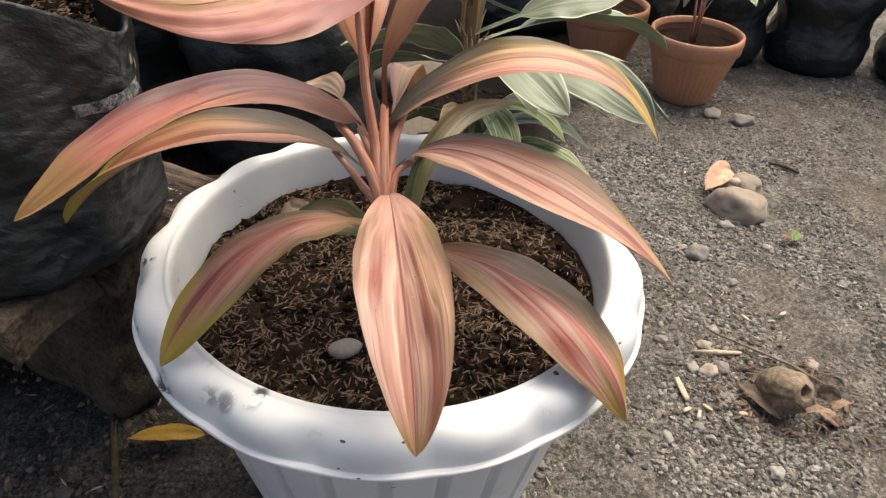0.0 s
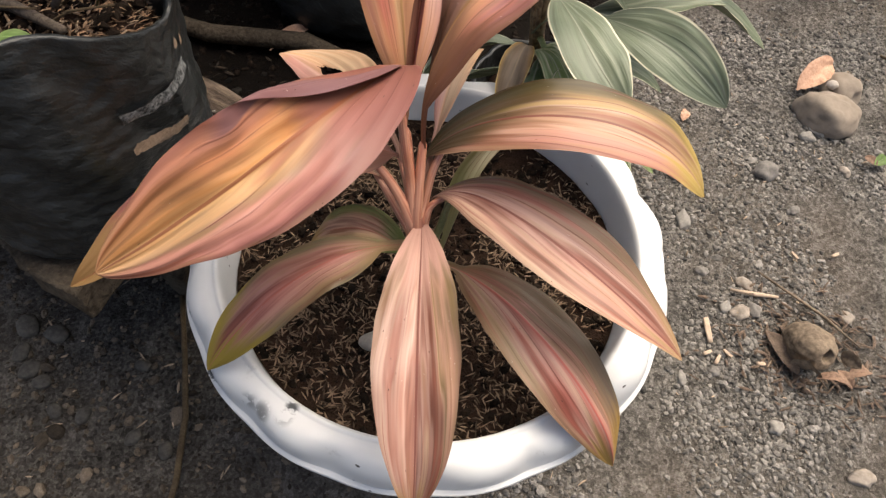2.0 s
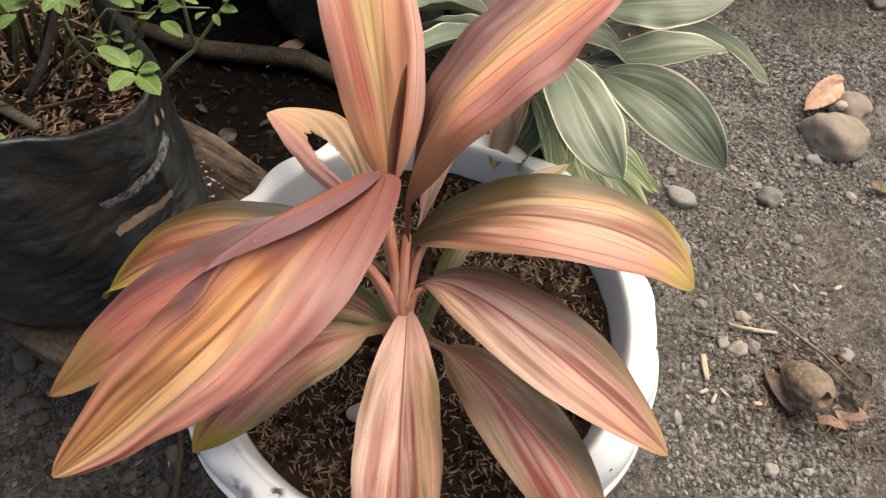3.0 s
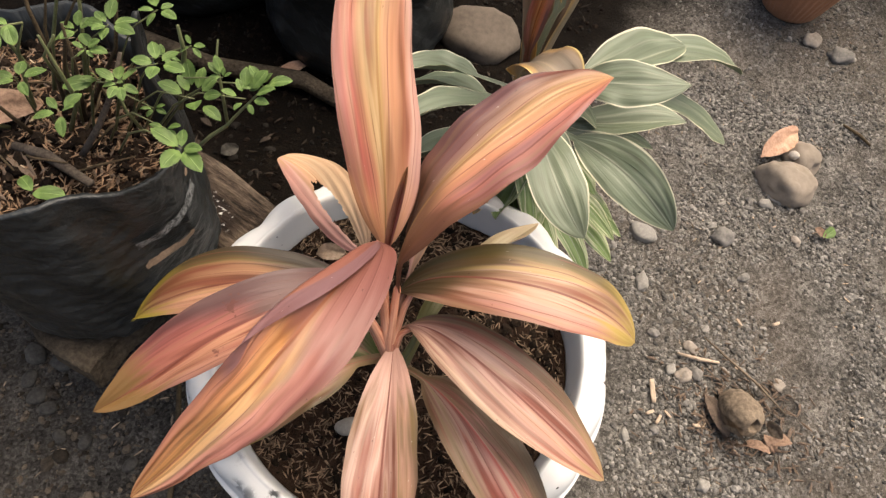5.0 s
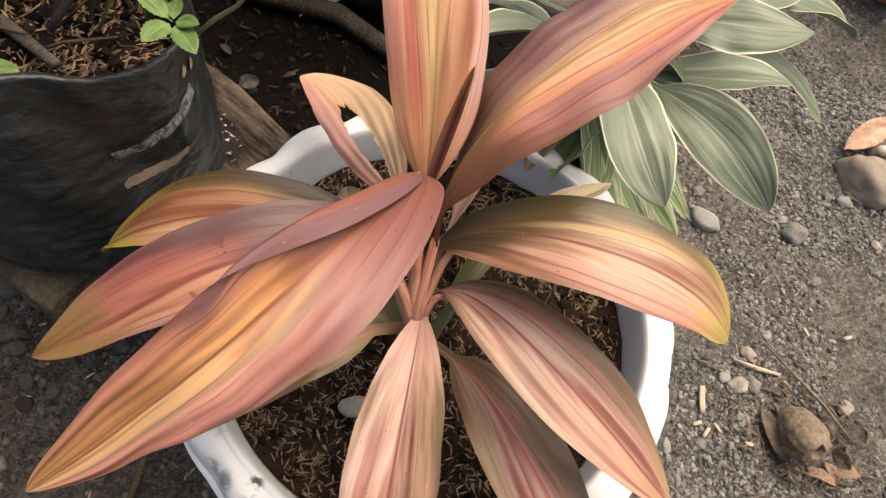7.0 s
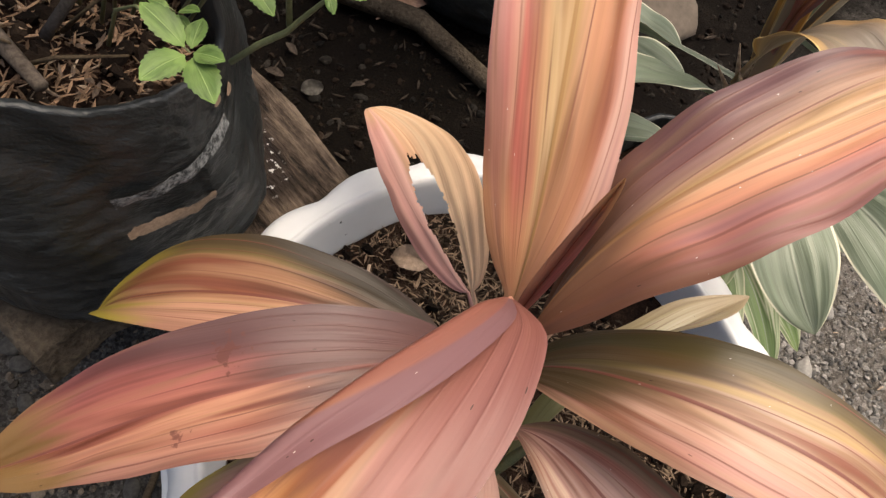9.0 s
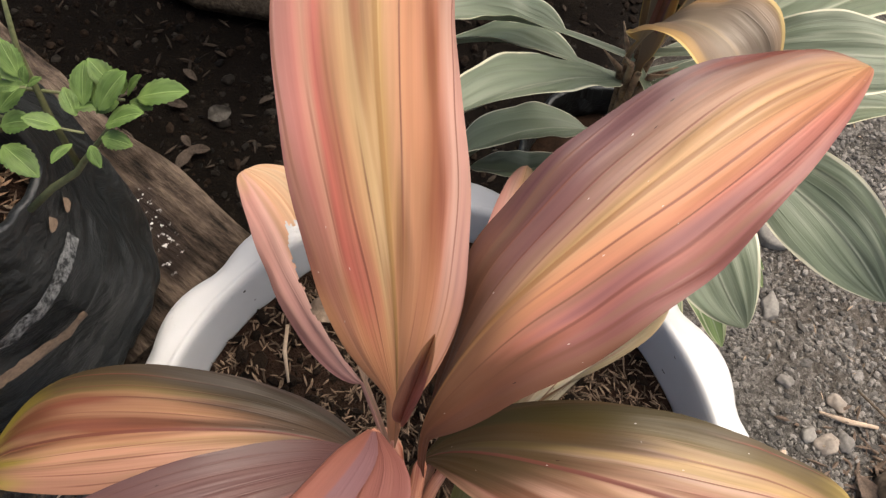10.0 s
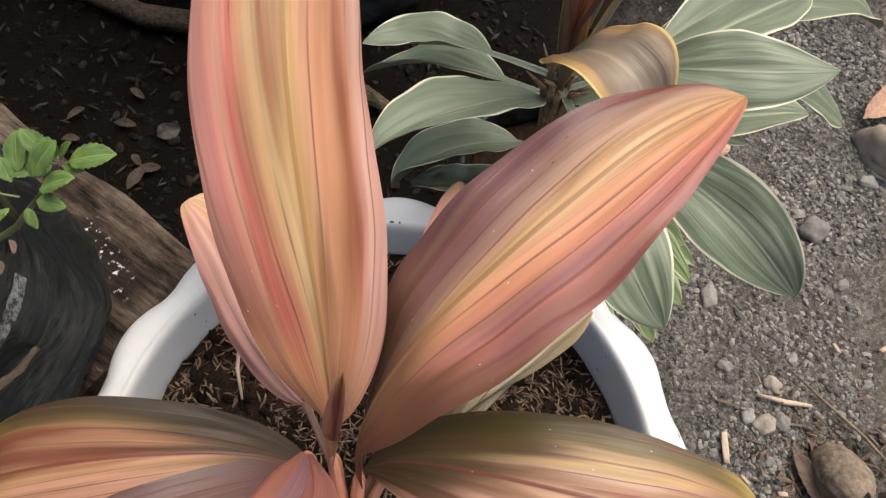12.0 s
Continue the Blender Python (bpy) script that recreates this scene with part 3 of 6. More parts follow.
def bag_material():
    mat, tree, bsdf, node, link = shader("black_polythene", 0.3)
    bsdf.inputs["Specular IOR Level"].default_value = 0.36
    uv = node("ShaderNodeUVMap", uv_map="wrap").outputs[0]
    mp = node("ShaderNodeMapping")
    mp.inputs["Scale"].default_value = (9, 2.5, 1)
    mp.inputs["Rotation"].default_value = (0, 0, 0.5)
    link(uv, mp.inputs[0])
    a = noise_at(node, link, mp.outputs[0], 1.6, 5.0, 0.65)
    co = node("ShaderNodeTexCoord").outputs["Object"]
    d = noise_at(node, link, co, 30.0, 4.0)
    dust = ramp(node, [(0.46, (0, 0, 0)), (0.72, (1, 1, 1))])
    link(a, dust.inputs[0])
    f = node("ShaderNodeMath", operation="MULTIPLY")
    link(dust.outputs[0], f.inputs[0])
    link(d, f.inputs[1])
    f2 = node("ShaderNodeMath", operation="MULTIPLY")
    link(f.outputs[0], f2.inputs[0])
    f2.inputs[1].default_value = 0.16
    col = mixer(node, link, f2.outputs[0], (0.0105, 0.012, 0.0118), (0.20, 0.205, 0.20))
    m1 = node("ShaderNodeMapping")
    m1.inputs["Scale"].default_value = (0.64, 0.23, 1)
    m1.inputs["Rotation"].default_value = (0, 0, 0.75)
    link(uv, m1.inputs[0])
    m2 = node("ShaderNodeMapping")
    m2.inputs["Scale"].default_value = (45, 420, 1)
    link(m1.outputs[0], m2.inputs[0])
    sc = ramp(node, [(0.54, (0, 0, 0)), (0.72, (1, 1, 1))])
    link(noise_at(node, link, m2.outputs[0], 1.0, 3.0, 0.6), sc.inputs[0])
    sm = node("ShaderNodeMath", operation="MULTIPLY")
    gate = node("ShaderNodeMath", operation="MULTIPLY")
    link(sc.outputs[0], gate.inputs[0])
    gr = ramp(node, [(0.45, (0, 0, 0)), (0.62, (1, 1, 1))])
    link(noise_at(node, link, co, 14.0, 3.0), gr.inputs[0])
    link(gr.outputs[0], gate.inputs[1])
    link(gate.outputs[0], sm.inputs[0])
    sm.inputs[1].default_value = 0.3
    col = mixer(node, link, sm.outputs[0], col, (0.16, 0.17, 0.17))
    link(col, bsdf.inputs["Base Color"])
    rr = node("ShaderNodeMapRange")
    link(a, rr.inputs[0])
    rr.inputs[3].default_value, rr.inputs[4].default_value = 0.30, 0.56
    link(rr.outputs[0], bsdf.inputs["Roughness"])
    m3 = node("ShaderNodeMapping")
    m3.inputs["Scale"].default_value = (9, 7, 1)
    m3.inputs["Rotation"].default_value = (0, 0, 0.5)
    link(uv, m3.inputs[0])
    # sharp creases where the film is folded
    away = node("ShaderNodeMath", operation="SUBTRACT")
    link(noise_at(node, link, m3.outputs[0], 1.0, 1.0, 0.4), away.inputs[0])
    away.inputs[1].default_value = 0.5
    ridge = node("ShaderNodeMath", operation="ABSOLUTE")
    link(away.outputs[0], ridge.inputs[0])
    crease = node("ShaderNodeMath", operation="MULTIPLY_ADD")
    link(ridge.outputs[0], crease.inputs[0])
    crease.inputs[1].default_value = 2.2
    link(a, crease.inputs[2])
    # fine crackle of the thin film
    m4 = node("ShaderNodeMapping")
    m4.inputs["Scale"].default_value = (34, 26, 1)
    m4.inputs["Rotation"].default_value = (0, 0, 0.6)
    link(uv, m4.inputs[0])
    crackle = node("ShaderNodeMath", operation="MULTIPLY_ADD")
    link(noise_at(node, link, m4.outputs[0], 1.0, 4.0, 0.6), crackle.inputs[0])
    crackle.inputs[1].default_value = 0.6
    link(crease.outputs[0], crackle.inputs[2])
    bumped(node, link, bsdf, crackle.outputs[0], 0.55, 0.007)
    return mat


def wood_material():
    mat, tree, bsdf, node, link = shader("weathered_timber", 0.9)
    bsdf.inputs["Specular IOR Level"].default_value = 0.15
    co = node("ShaderNodeTexCoord").outputs["Object"]
    mp = node("ShaderNodeMapping")
    mp.inputs["Scale"].default_value = (16, 90, 75)
    link(co, mp.inputs[0])
    g = noise_at(node, link, mp.outputs[0], 1.0, 6.0, 0.75)
    b = noise_at(node, link, co, 18.0, 4.0)
    r = ramp(node, [(0.36, (0.009, 0.0065, 0.0045)), (0.46, (0.052, 0.037, 0.026)), (0.66, (0.155, 0.116, 0.084))])
    link(g, r.inputs[0])
    dk = ramp(node, [(0.5, (1, 1, 1)), (0.7, (0.35, 0.33, 0.3))])
    link(b, dk.inputs[0])
    link(mixer(node, link, 1.0, r.outputs[0], dk.outputs[0], "MULTIPLY"), bsdf.inputs["Base Color"])
    bumped(node, link, bsdf, g, 1.0, 0.008)
    # flaky white patch beside the bag
    reach = None
    for at in ((-0.08, 0.087, 0.25), (-0.068, 0.083, 0.25), (-0.056, 0.08, 0.25), (-0.044, 0.076, 0.25), (-0.031, 0.072, 0.25)):
        dist = node("ShaderNodeVectorMath", operation="DISTANCE")
        link(co, dist.inputs[0])
        dist.inputs[1].default_value = at
        if reach is None:
            reach = dist.outputs["Value"]
        else:
            least = node("ShaderNodeMath", operation="MINIMUM")
            link(reach, least.inputs[0])
            link(dist.outputs["Value"], least.inputs[1])
            reach = least.outputs[0]
    near = node("ShaderNodeMapRange")
    link(reach, near.inputs[0])
    near.inputs[1].default_value, near.inputs[2].default_value, near.inputs[3].default_value, near.inputs[4].default_value = 0.002, 0.012, 1.0, 0.0
    fl = ramp(node, [(0.58, (0, 0, 0)), (0.63, (1, 1, 1))])
    link(noise_at(node, link, co, 230.0, 3.0), fl.inputs[0])
    fm = node("ShaderNodeMath", operation="MULTIPLY")
    link(near.outputs[0], fm.inputs[0])
    link(fl.outputs[0], fm.inputs[1])
    old = bsdf.inputs["Base Color"].links[0].from_socket
    # the flakes sit on a dark stain
    stain = node("ShaderNodeMapRange")
    link(reach, stain.inputs[0])
    stain.inputs[1].default_value, stain.inputs[2].default_value, stain.inputs[3].default_value, stain.inputs[4].default_value = 0.007, 0.016, 0.85, 0.0
    old = mixer(node, link, stain.outputs[0], old, (0.014, 0.009, 0.007))
    link(mixer(node, link, fm.outputs[0], old, (0.7, 0.68, 0.64)), bsdf.inputs["Base Color"])
    return mat


GROUND, POT_WHITE, BAG_BLACK, TIMBER = ground_material(), pot_material(), bag_material(), wood_material()
DARK_TIMBER = grained("dark_rough_timber", (0.016, 0.012, 0.008), (0.11, 0.086, 0.06), 26, 0.9, 0.9, 0.006, spec=0.08)
TERRACOTTA = grained("brown_plastic_pot_skin", (0.33, 0.15, 0.078), (0.44, 0.215, 0.12), 30, 0.5, 0.15, 0.001)
SOIL = grained("dark_potting_soil", (0.006, 0.0034, 0.0022), (0.044, 0.025, 0.016), 90, 0.95, 1.0, 0.004, spread=(0.35, 0.68), spec=0.08)
HUSKS = grained("rice_husk_skin", (0.033, 0.020, 0.0125), (0.23, 0.162, 0.108), 300, 0.7, 0.2, 0.0003, per_piece=0.75, spec=0.08)
CLODS = grained("soil_crumbs", (0.004, 0.0026, 0.0018), (0.018, 0.012, 0.008), 120, 0.95, 0.6, 0.001, per_piece=0.6, spec=0.08)
SCUFF = grained("scuffed_grey_label", (0.016, 0.018, 0.018), (0.24, 0.245, 0.24), 150, 0.7, 0.4, 0.0005, fine=3.0, spread=(0.42, 0.62))
TAPE = grained("faded_brown_tape", (0.13, 0.09, 0.06), (0.34, 0.245, 0.17), 60, 0.6, 0.3, 0.0005)

# ---- building helpers ----


def part(name, bm, mat, parent=None, label="", smooth=True):
    me = bpy.data.meshes.new(name)
    bmesh.ops.recalc_face_normals(bm, faces=bm.faces)
    bm.to_mesh(me)
    bm.free()
    if smooth:
        me.polygons.foreach_set("use_smooth", [True] * len(me.polygons))
    me.materials.append(mat)
    ob = new(name, me)
    ob.parent = parent
    if label:
        tagged(ob, label)
    return ob


def raw(name, verts, faces, mat, parent=None, smooth=True):
    me = bpy.data.meshes.new(name)
    me.from_pydata(verts, [], faces)
    if smooth:
        me.polygons.foreach_set("use_smooth", [True] * len(me.polygons))
    me.materials.append(mat)
    ob = new(name, me)
    ob.parent = parent
    return ob


def thing(name, at=(0, 0, 0), label="", category="", group=""):
    ob = new(name)
    ob.empty_display_size = 0.05
    ob.location = at
    return tagged(ob, label, category, group)


def lathe(profile, around=96, wobble=None, closed=False):
    """A turned shape from (radius, height) pairs; wobble(r, z, angle, i) may shift each point. Carries a wrap UV."""
    bm = bmesh.new()
    uvl = bm.loops.layers.uv.new("wrap")
    rings = []
    for i, (r, z) in enumerate(profile):
        ring = []
        for k in range(around):
            a = 2 * math.pi * k / around
            rr, zz = wobble(r, z, a, i) if wobble else (r, z)
            ring.append(bm.verts.new((rr * math.cos(a), rr * math.sin(a), zz)))
        rings.append(ring)
    for i in range(len(rings) - 1):
        for k in range(around):
            j = (k + 1) % around
            f = bm.faces.new((rings[i][k], rings[i][j], rings[i + 1][j], rings[i + 1][k]))
            for lp, (u, w) in zip(f.loops, ((k, i), (k + 1, i), (k + 1, i + 1), (k, i + 1))):
                lp[uvl].uv = (u / around, w / len(rings))
    if closed:
        bm.faces.new(rings[0])
        bm.faces.new(list(reversed(rings[-1])))
    return bm


def tube(points, radii, sides=8):
    """A tapered limb along points."""
    bm = bmesh.new()
    uvl = bm.loops.layers.uv.new("run")
    pts = [Vector(p) for p in points]
    rings, gone = [], [0.0]
    for a, b in zip(pts, pts[1:]):
        gone.append(gone[-1] + (b - a).length)
    for i, p in enumerate(pts):
        t = (pts[min(i + 1, len(pts) - 1)] - pts[max(i - 1, 0)]).normalized()
        s = t.cross(Vector((0.31, 0.9, 0.2))).normalized()
        n = t.cross(s)
        r = radii[i] if isinstance(radii, (list, tuple)) else radii
        rings.append([bm.verts.new(p + r * (math.cos(a) * s + math.sin(a) * n)) for a in (2 * math.pi * k / sides for k in range(sides))])
    for i, (a, b) in enumerate(zip(rings, rings[1:])):
        for k in range(sides):
            f = bm.faces.new((a[k], a[(k + 1) % sides], b[(k + 1) % sides], b[k]))
            for lp, (u, w) in zip(f.loops, ((k, i), (k + 1, i), (k + 1, i + 1), (k, i + 1))):
                lp[uvl].uv = (u / sides, gone[w])
    bm.faces.new(rings[0])
    bm.faces.new(list(reversed(rings[-1])))
    return bm


def stone_mesh(size, seed, sub=3, rough=0.18, flat=0.6):
    bm = bmesh.new()
    bmesh.ops.create_icosphere(bm, subdivisions=sub, radius=1.0)
    off = Vector((seed * 7.3, seed * 3.1, seed * 1.7))
    for v in bm.verts:
        d = 1 + rough * noise.noise(v.co * 1.3 + off) + rough * 0.4 * noise.noise(v.co * 3.5 + off)
        v.co = Vector((v.co.x * size[0] * d, v.co.y * size[1] * d, v.co.z * size[2] * d))
    return bm


def bezier(ctrl, u):
    n = len(ctrl) - 1
    p = Vector((0, 0, 0))
    for i, c in enumerate(ctrl):
        p += math.comb(n, i) * u**i * (1 - u) ** (n - i) * Vector(c)
    return p


def blade(ctrl, width, rise=0.8, fall=0.75, start=0.15, heading=0.0, roll=(0, 0, 0), fold=(15, 0), seed=0, stalk=0.004,
          along=56, cross=20, wave=0.0017, curl=0.0, thick=0.0006, slit=False, cuff=None, full=None, teeth=0):
    """A leaf: a curved rib, a blade that widens and narrows along it, turned by roll, folded upwards by fold degrees,
    with gentle pleats and an uneven margin. Two skins, joined at the margin, with a 'blade' UV."""
    bm = bmesh.new()
    uvl = bm.loops.layers.uv.new("blade")
    az = radians(heading)
    side0 = Vector((-math.sin(az), math.cos(az), 0))
    peak = rise / (rise + fall)
    top = peak**rise * (1 - peak) ** fall
    skins = {0: [], 1: []}
    for i in range(along + 1):
        u = i / along
        p = bezier(ctrl, u)
        t = (bezier(ctrl, min(u + 0.01, 1)) - bezier(ctrl, max(u - 0.01, 0))).normalized()
        s = (side0 - t * t.dot(side0)).normalized()
        n = t.cross(s)
        c = 2 * u - 1
        a = radians(roll[0] + roll[1] * c + roll[2] * (c * c - 1))
        s, n = s * math.cos(a) + n * math.sin(a), n * math.cos(a) - s * math.sin(a)
        w = 0.0
        if u > start:
            q = min(max((u - start) / (1 - start), 1e-6), 1 - 1e-6)
            w = width * q**rise * (1 - q) ** fall / top
        if cuff and u < 0.04:
            w *= math.sqrt(1 - (1 - u / 0.04) ** 2)
        if u < 0.5:
            w = max(w, stalk)
        w = max(w, 0.0006)
        g = radians(fold[0] + fold[1] * c)
        rows = ([], [])
        # a cuff turns one margin over, along a crease that runs out to the edge
        rolled = {}
        if cuff:
            crease = cuff[3] + (1 - cuff[3]) * min(1.0, u / cuff[1])
            x = z = 0.0
            rolled[0.0] = (0.0, 0.0)
            for m in range(1, cross // 2 + 1):
                hv = (m - 0.5) * 2 / cross
                b = min(1.0, max(0.0, (hv - crease) / 0.25))
                ang = g * (1 - 0.25 * hv) + radians(cuff[0]) * b * b * (3 - 2 * b)
                x += math.cos(ang) * 2 / cross
                z += math.sin(ang) * 2 / cross
                rolled[round(m * 2 / cross, 4)] = (x, z)
        for k in range(cross + 1):
            v = 2 * k / cross - 1
            av = abs(v)
            edge = 1 + 0.035 * noise.noise(Vector((u * 9, v * 2, seed * 5.1)))
            if teeth:
                edge *= 1 + 0.17 * av * av * ((u * teeth) % 1.0 - 0.6)
            # one side may stay full towards the tip
            if full and v * full[0] > 0:
                h = min(1.0, max(0.0, (u - full[2]) / 0.36))
                edge *= 1 + full[1] * h * h * (3 - 2 * h)
            out = w * v * edge
            # margins roll back a little, which softens the fold
            ga = g * (1 - 0.25 * av) + radians(curl) * av * av
            lift, reach = w * av * math.sin(ga), out * math.cos(ga)
            if cuff and v * cuff[2] > 0:
                x, z = rolled[round(av, 4)]
                reach, lift = w * x * cuff[2] * edge, w * z
            ripple = wave * min(w / 0.02, 1.0) * min(1.0, 0.25 + 2.2 * max(0.0, u - 0.08)) * (noise.noise(Vector((u * 7, v * 1.5, seed * 3.3))) * (0.4 + 1.6 * av) + 0.2 * math.sin((av - 0.42 * u) * 21 + seed * 2.0 + (2.0 if v > 0 else 0.0)))
            q3 = p + s * reach + n * (lift + ripple)
            rows[0].append(bm.verts.new(q3 + n * thick * 0.5 * (1 - av**4)))
            rows[1].append(bm.verts.new(q3 - n * thick * 0.5 * (1.04 - av**4)))
        skins[0].append(rows[0])
        skins[1].append(rows[1])
    for which, grid in skins.items():
        for i in range(along):
            for k in range(cross):
                if slit:
                    um, vm = (i + 0.5) / along, 2 * (k + 0.5) / cross - 1
                    if 0.2 < um < 0.74 + 0.05 * noise.noise(Vector((vm * 14, 3, 0))) and abs(vm - 0.15) < 0.29 * max(0.0, math.sin(math.pi * min(1.0, (um - 0.2) / 0.62))) ** 0.8 + 0.05 * noise.noise(Vector((um * 40, vm * 2, 1))):
                        continue
                quad = (grid[i][k], grid[i][k + 1], grid[i + 1][k + 1], grid[i + 1][k])
                if which:
                    quad = tuple(reversed(quad))
                if len(set(quad)) < 4:
                    continue
                f = bm.faces.new(quad)
                for lp in f.loops:
                    for vi, kk in ((i, k), (i, k + 1), (i + 1, k + 1), (i + 1, k)):
                        if lp.vert is grid[vi][kk]:
                            lp[uvl].uv = (kk / cross, vi / along)
    loose = [v for v in bm.verts if not v.link_faces]
    bmesh.ops.delete(bm, geom=loose, context="VERTS")
    return bm


def leaf_part(name, bm, mat, parent, label=""):
    me = bpy.data.meshes.new(name)
    bm.to_mesh(me)
    bm.free()
    me.polygons.foreach_set("use_smooth", [True] * len(me.polygons))
    me.materials.append(mat)
    ob = new(name, me)
    ob.parent = parent
    if label:
        tagged(ob, label)
    return ob


def arc(base, tip, apex, lean=0.55):
    """Control points of a rib that rises from base, bends over near apex height and droops to tip."""
    b, t = Vector(base), Vector(tip)
    m1, m2 = b.lerp(t, 0.22), b.lerp(t, lean)
    m1.z, m2.z = max(b.z, apex - 0.02) * 0.5 + apex * 0.5, apex + 0.012
    m3 = b.lerp(t, 0.82)
    m3.z = apex * 0.55 + t.z * 0.45
    return [tuple(b), tuple(m1), tuple(m2), tuple(m3), tuple(t)]


# ---- ground ----


def ground_height(x, y):
    near = math.exp(-((x * x + y * y) / 4.0))
    hollow = math.hypot(x - 0.412, y - 0.146)
    dip = -0.007 * math.exp(-((hollow / 0.045) ** 2)) + 0.006 * math.exp(-(((hollow - 0.075) / 0.03) ** 2))
    return dip + near * (0.006 * noise.noise(Vector((x * 3.1, y * 3.1, 0))) + 0.003 * noise.noise(Vector((x * 11, y * 11, 4))))


def build_ground():
    xs = [-60, -20, -6, -2.5] + [(-1.5 + 3.2 * i / 200) for i in range(201)] + [3, 6, 20, 60]
    ys = [-60, -20, -6, -2] + [(-1.0 + 3.0 * i / 190) for i in range(191)] + [3, 6, 20, 60]
    verts = [(x, y, ground_height(x, y)) for y in ys for x in xs]
    n = len(xs)
    faces = [(j * n + i, j * n + i + 1, (j + 1) * n + i + 1, (j + 1) * n + i) for j in range(len(ys) - 1) for i in range(n - 1)]
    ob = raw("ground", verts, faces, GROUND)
    return tagged(ob, "grey gravelly earth, dark with painted shade beside the bag", "ground", kind="structure")


build_ground()


def scatter(name, mat, count, place, size, squash, label, category, seed, sub=1):
    """Many small loose pieces in one mesh. place(rng) gives x, y, z; size(rng) gives a radius."""
    rng = random.Random(seed)
    bm = bmesh.new()
    bmesh.ops.create_icosphere(bm, subdivisions=sub, radius=1.0)
    base = np.array([v.co for v in bm.verts])
    tris = [[v.index for v in f.verts] for f in bm.faces]
    bm.free()
    verts, faces = [], []
    for _ in range(count):
        x, y, z = place(rng)
        r = size(rng)
        jit = np.array([[1 + rng.uniform(-0.22, 0.22)] for _ in range(len(base))])
        b = base * jit * np.array([r * rng.uniform(0.8, 1.4), r * rng.uniform(0.6, 1.0), r * rng.uniform(*squash)])
        e = np.array(Euler((rng.uniform(-0.4, 0.4), rng.uniform(-0.4, 0.4), rng.uniform(0, 6.28))).to_matrix())
        b = b @ e.T + np.array([x, y, z + r * 0.2])
        k = len(verts)
        verts.extend(b.tolist())
        faces.extend([[i + k for i in t] for t in tris])
    ob = raw(name, verts, faces, mat, smooth=False)
    return tagged(ob, label, category, kind="stuff")


def on_gravel(rng):
    while True:
        x, y = rng.uniform(0.02, 1.05), rng.uniform(-0.35, 1.15)
        patch = 0.42 + 1.3 * noise.noise(Vector((x * 7, y * 7, 6))) + 0.5 * noise.noise(Vector((x * 30, y * 30, 2)))
        if x * x + y * y > 0.014 and x - 0.25 * y > rng.uniform(-0.03, 0.06) and rng.random() < patch * (1.0 if x < 0.62 and y < 0.75 else 0.35):
            return x, y, ground_height(x, y)


def on_shaded_earth(rng):
    x, y = rng.uniform(-0.75, 0.1), rng.uniform(0.08, 0.9)
    return x, y, ground_height(x, y)


def on_front(rng):
    x, y = rng.uniform(-0.75, 0.02), rng.uniform(-0.4, 0.14)
    return x, y, ground_height(x, y)


scatter("gravel", GRAVEL, 48000, on_gravel, lambda r: 0.0008 + 0.0032 * r.random() ** 2.6, (0.4, 0.8), "fine loose grey gravel on the earth", "gravel", 11)
scatter("gravel", GRAVEL, 170, on_gravel, lambda r: r.uniform(0.0035, 0.0062), (0.4, 0.8), "coarser loose gravel stones on the earth", "gravel", 12, sub=2)
scatter("gravel", GRAVEL_DIM, 4200, on_front, lambda r: 0.0012 + 0.0042 * r.random() ** 3, (0.4, 0.8), "brown grit and small gravel on dark earth", "gravel", 16)
scatter("pebbles", GRAVEL_DIM, 130, on_front, lambda r: 0.004 + 0.006 * r.random() ** 2, (0.45, 0.75), "small brown-grey pebbles on dark earth", "pebbles", 18, sub=2)
scatter("gravel", SHADED_GRAVEL, 1800, on_shaded_earth, lambda r: 0.0012 + 0.005 * r.random() ** 3, (0.4, 0.8), "gravel and grit beside the bag, darkened as in shade", "gravel", 13)
scatter("soil_crumbs", CLODS, 2500, on_shaded_earth, lambda r: 0.0015 + 0.005 * r.random() ** 2, (0.5, 1.0), "dark crumbs of earth", "soil", 14)


def stone(name, at, size, turn, mat, label, seed, group="", rough=0.18, lift=0.35):
    ob = part(name, stone_mesh(size, seed, 3, rough), mat)
    ob.location = (at[0], at[1], ground_height(at[0], at[1]) + size[2] * lift)
    ob.rotation_euler = (0, 0, radians(turn))
    return tagged(ob, label, "stone", group)


# ---- the white pot ----
LOBES, NOTCH = 17, radians(10.2)
POT_X, POT_Y = -0.0025, 0.006


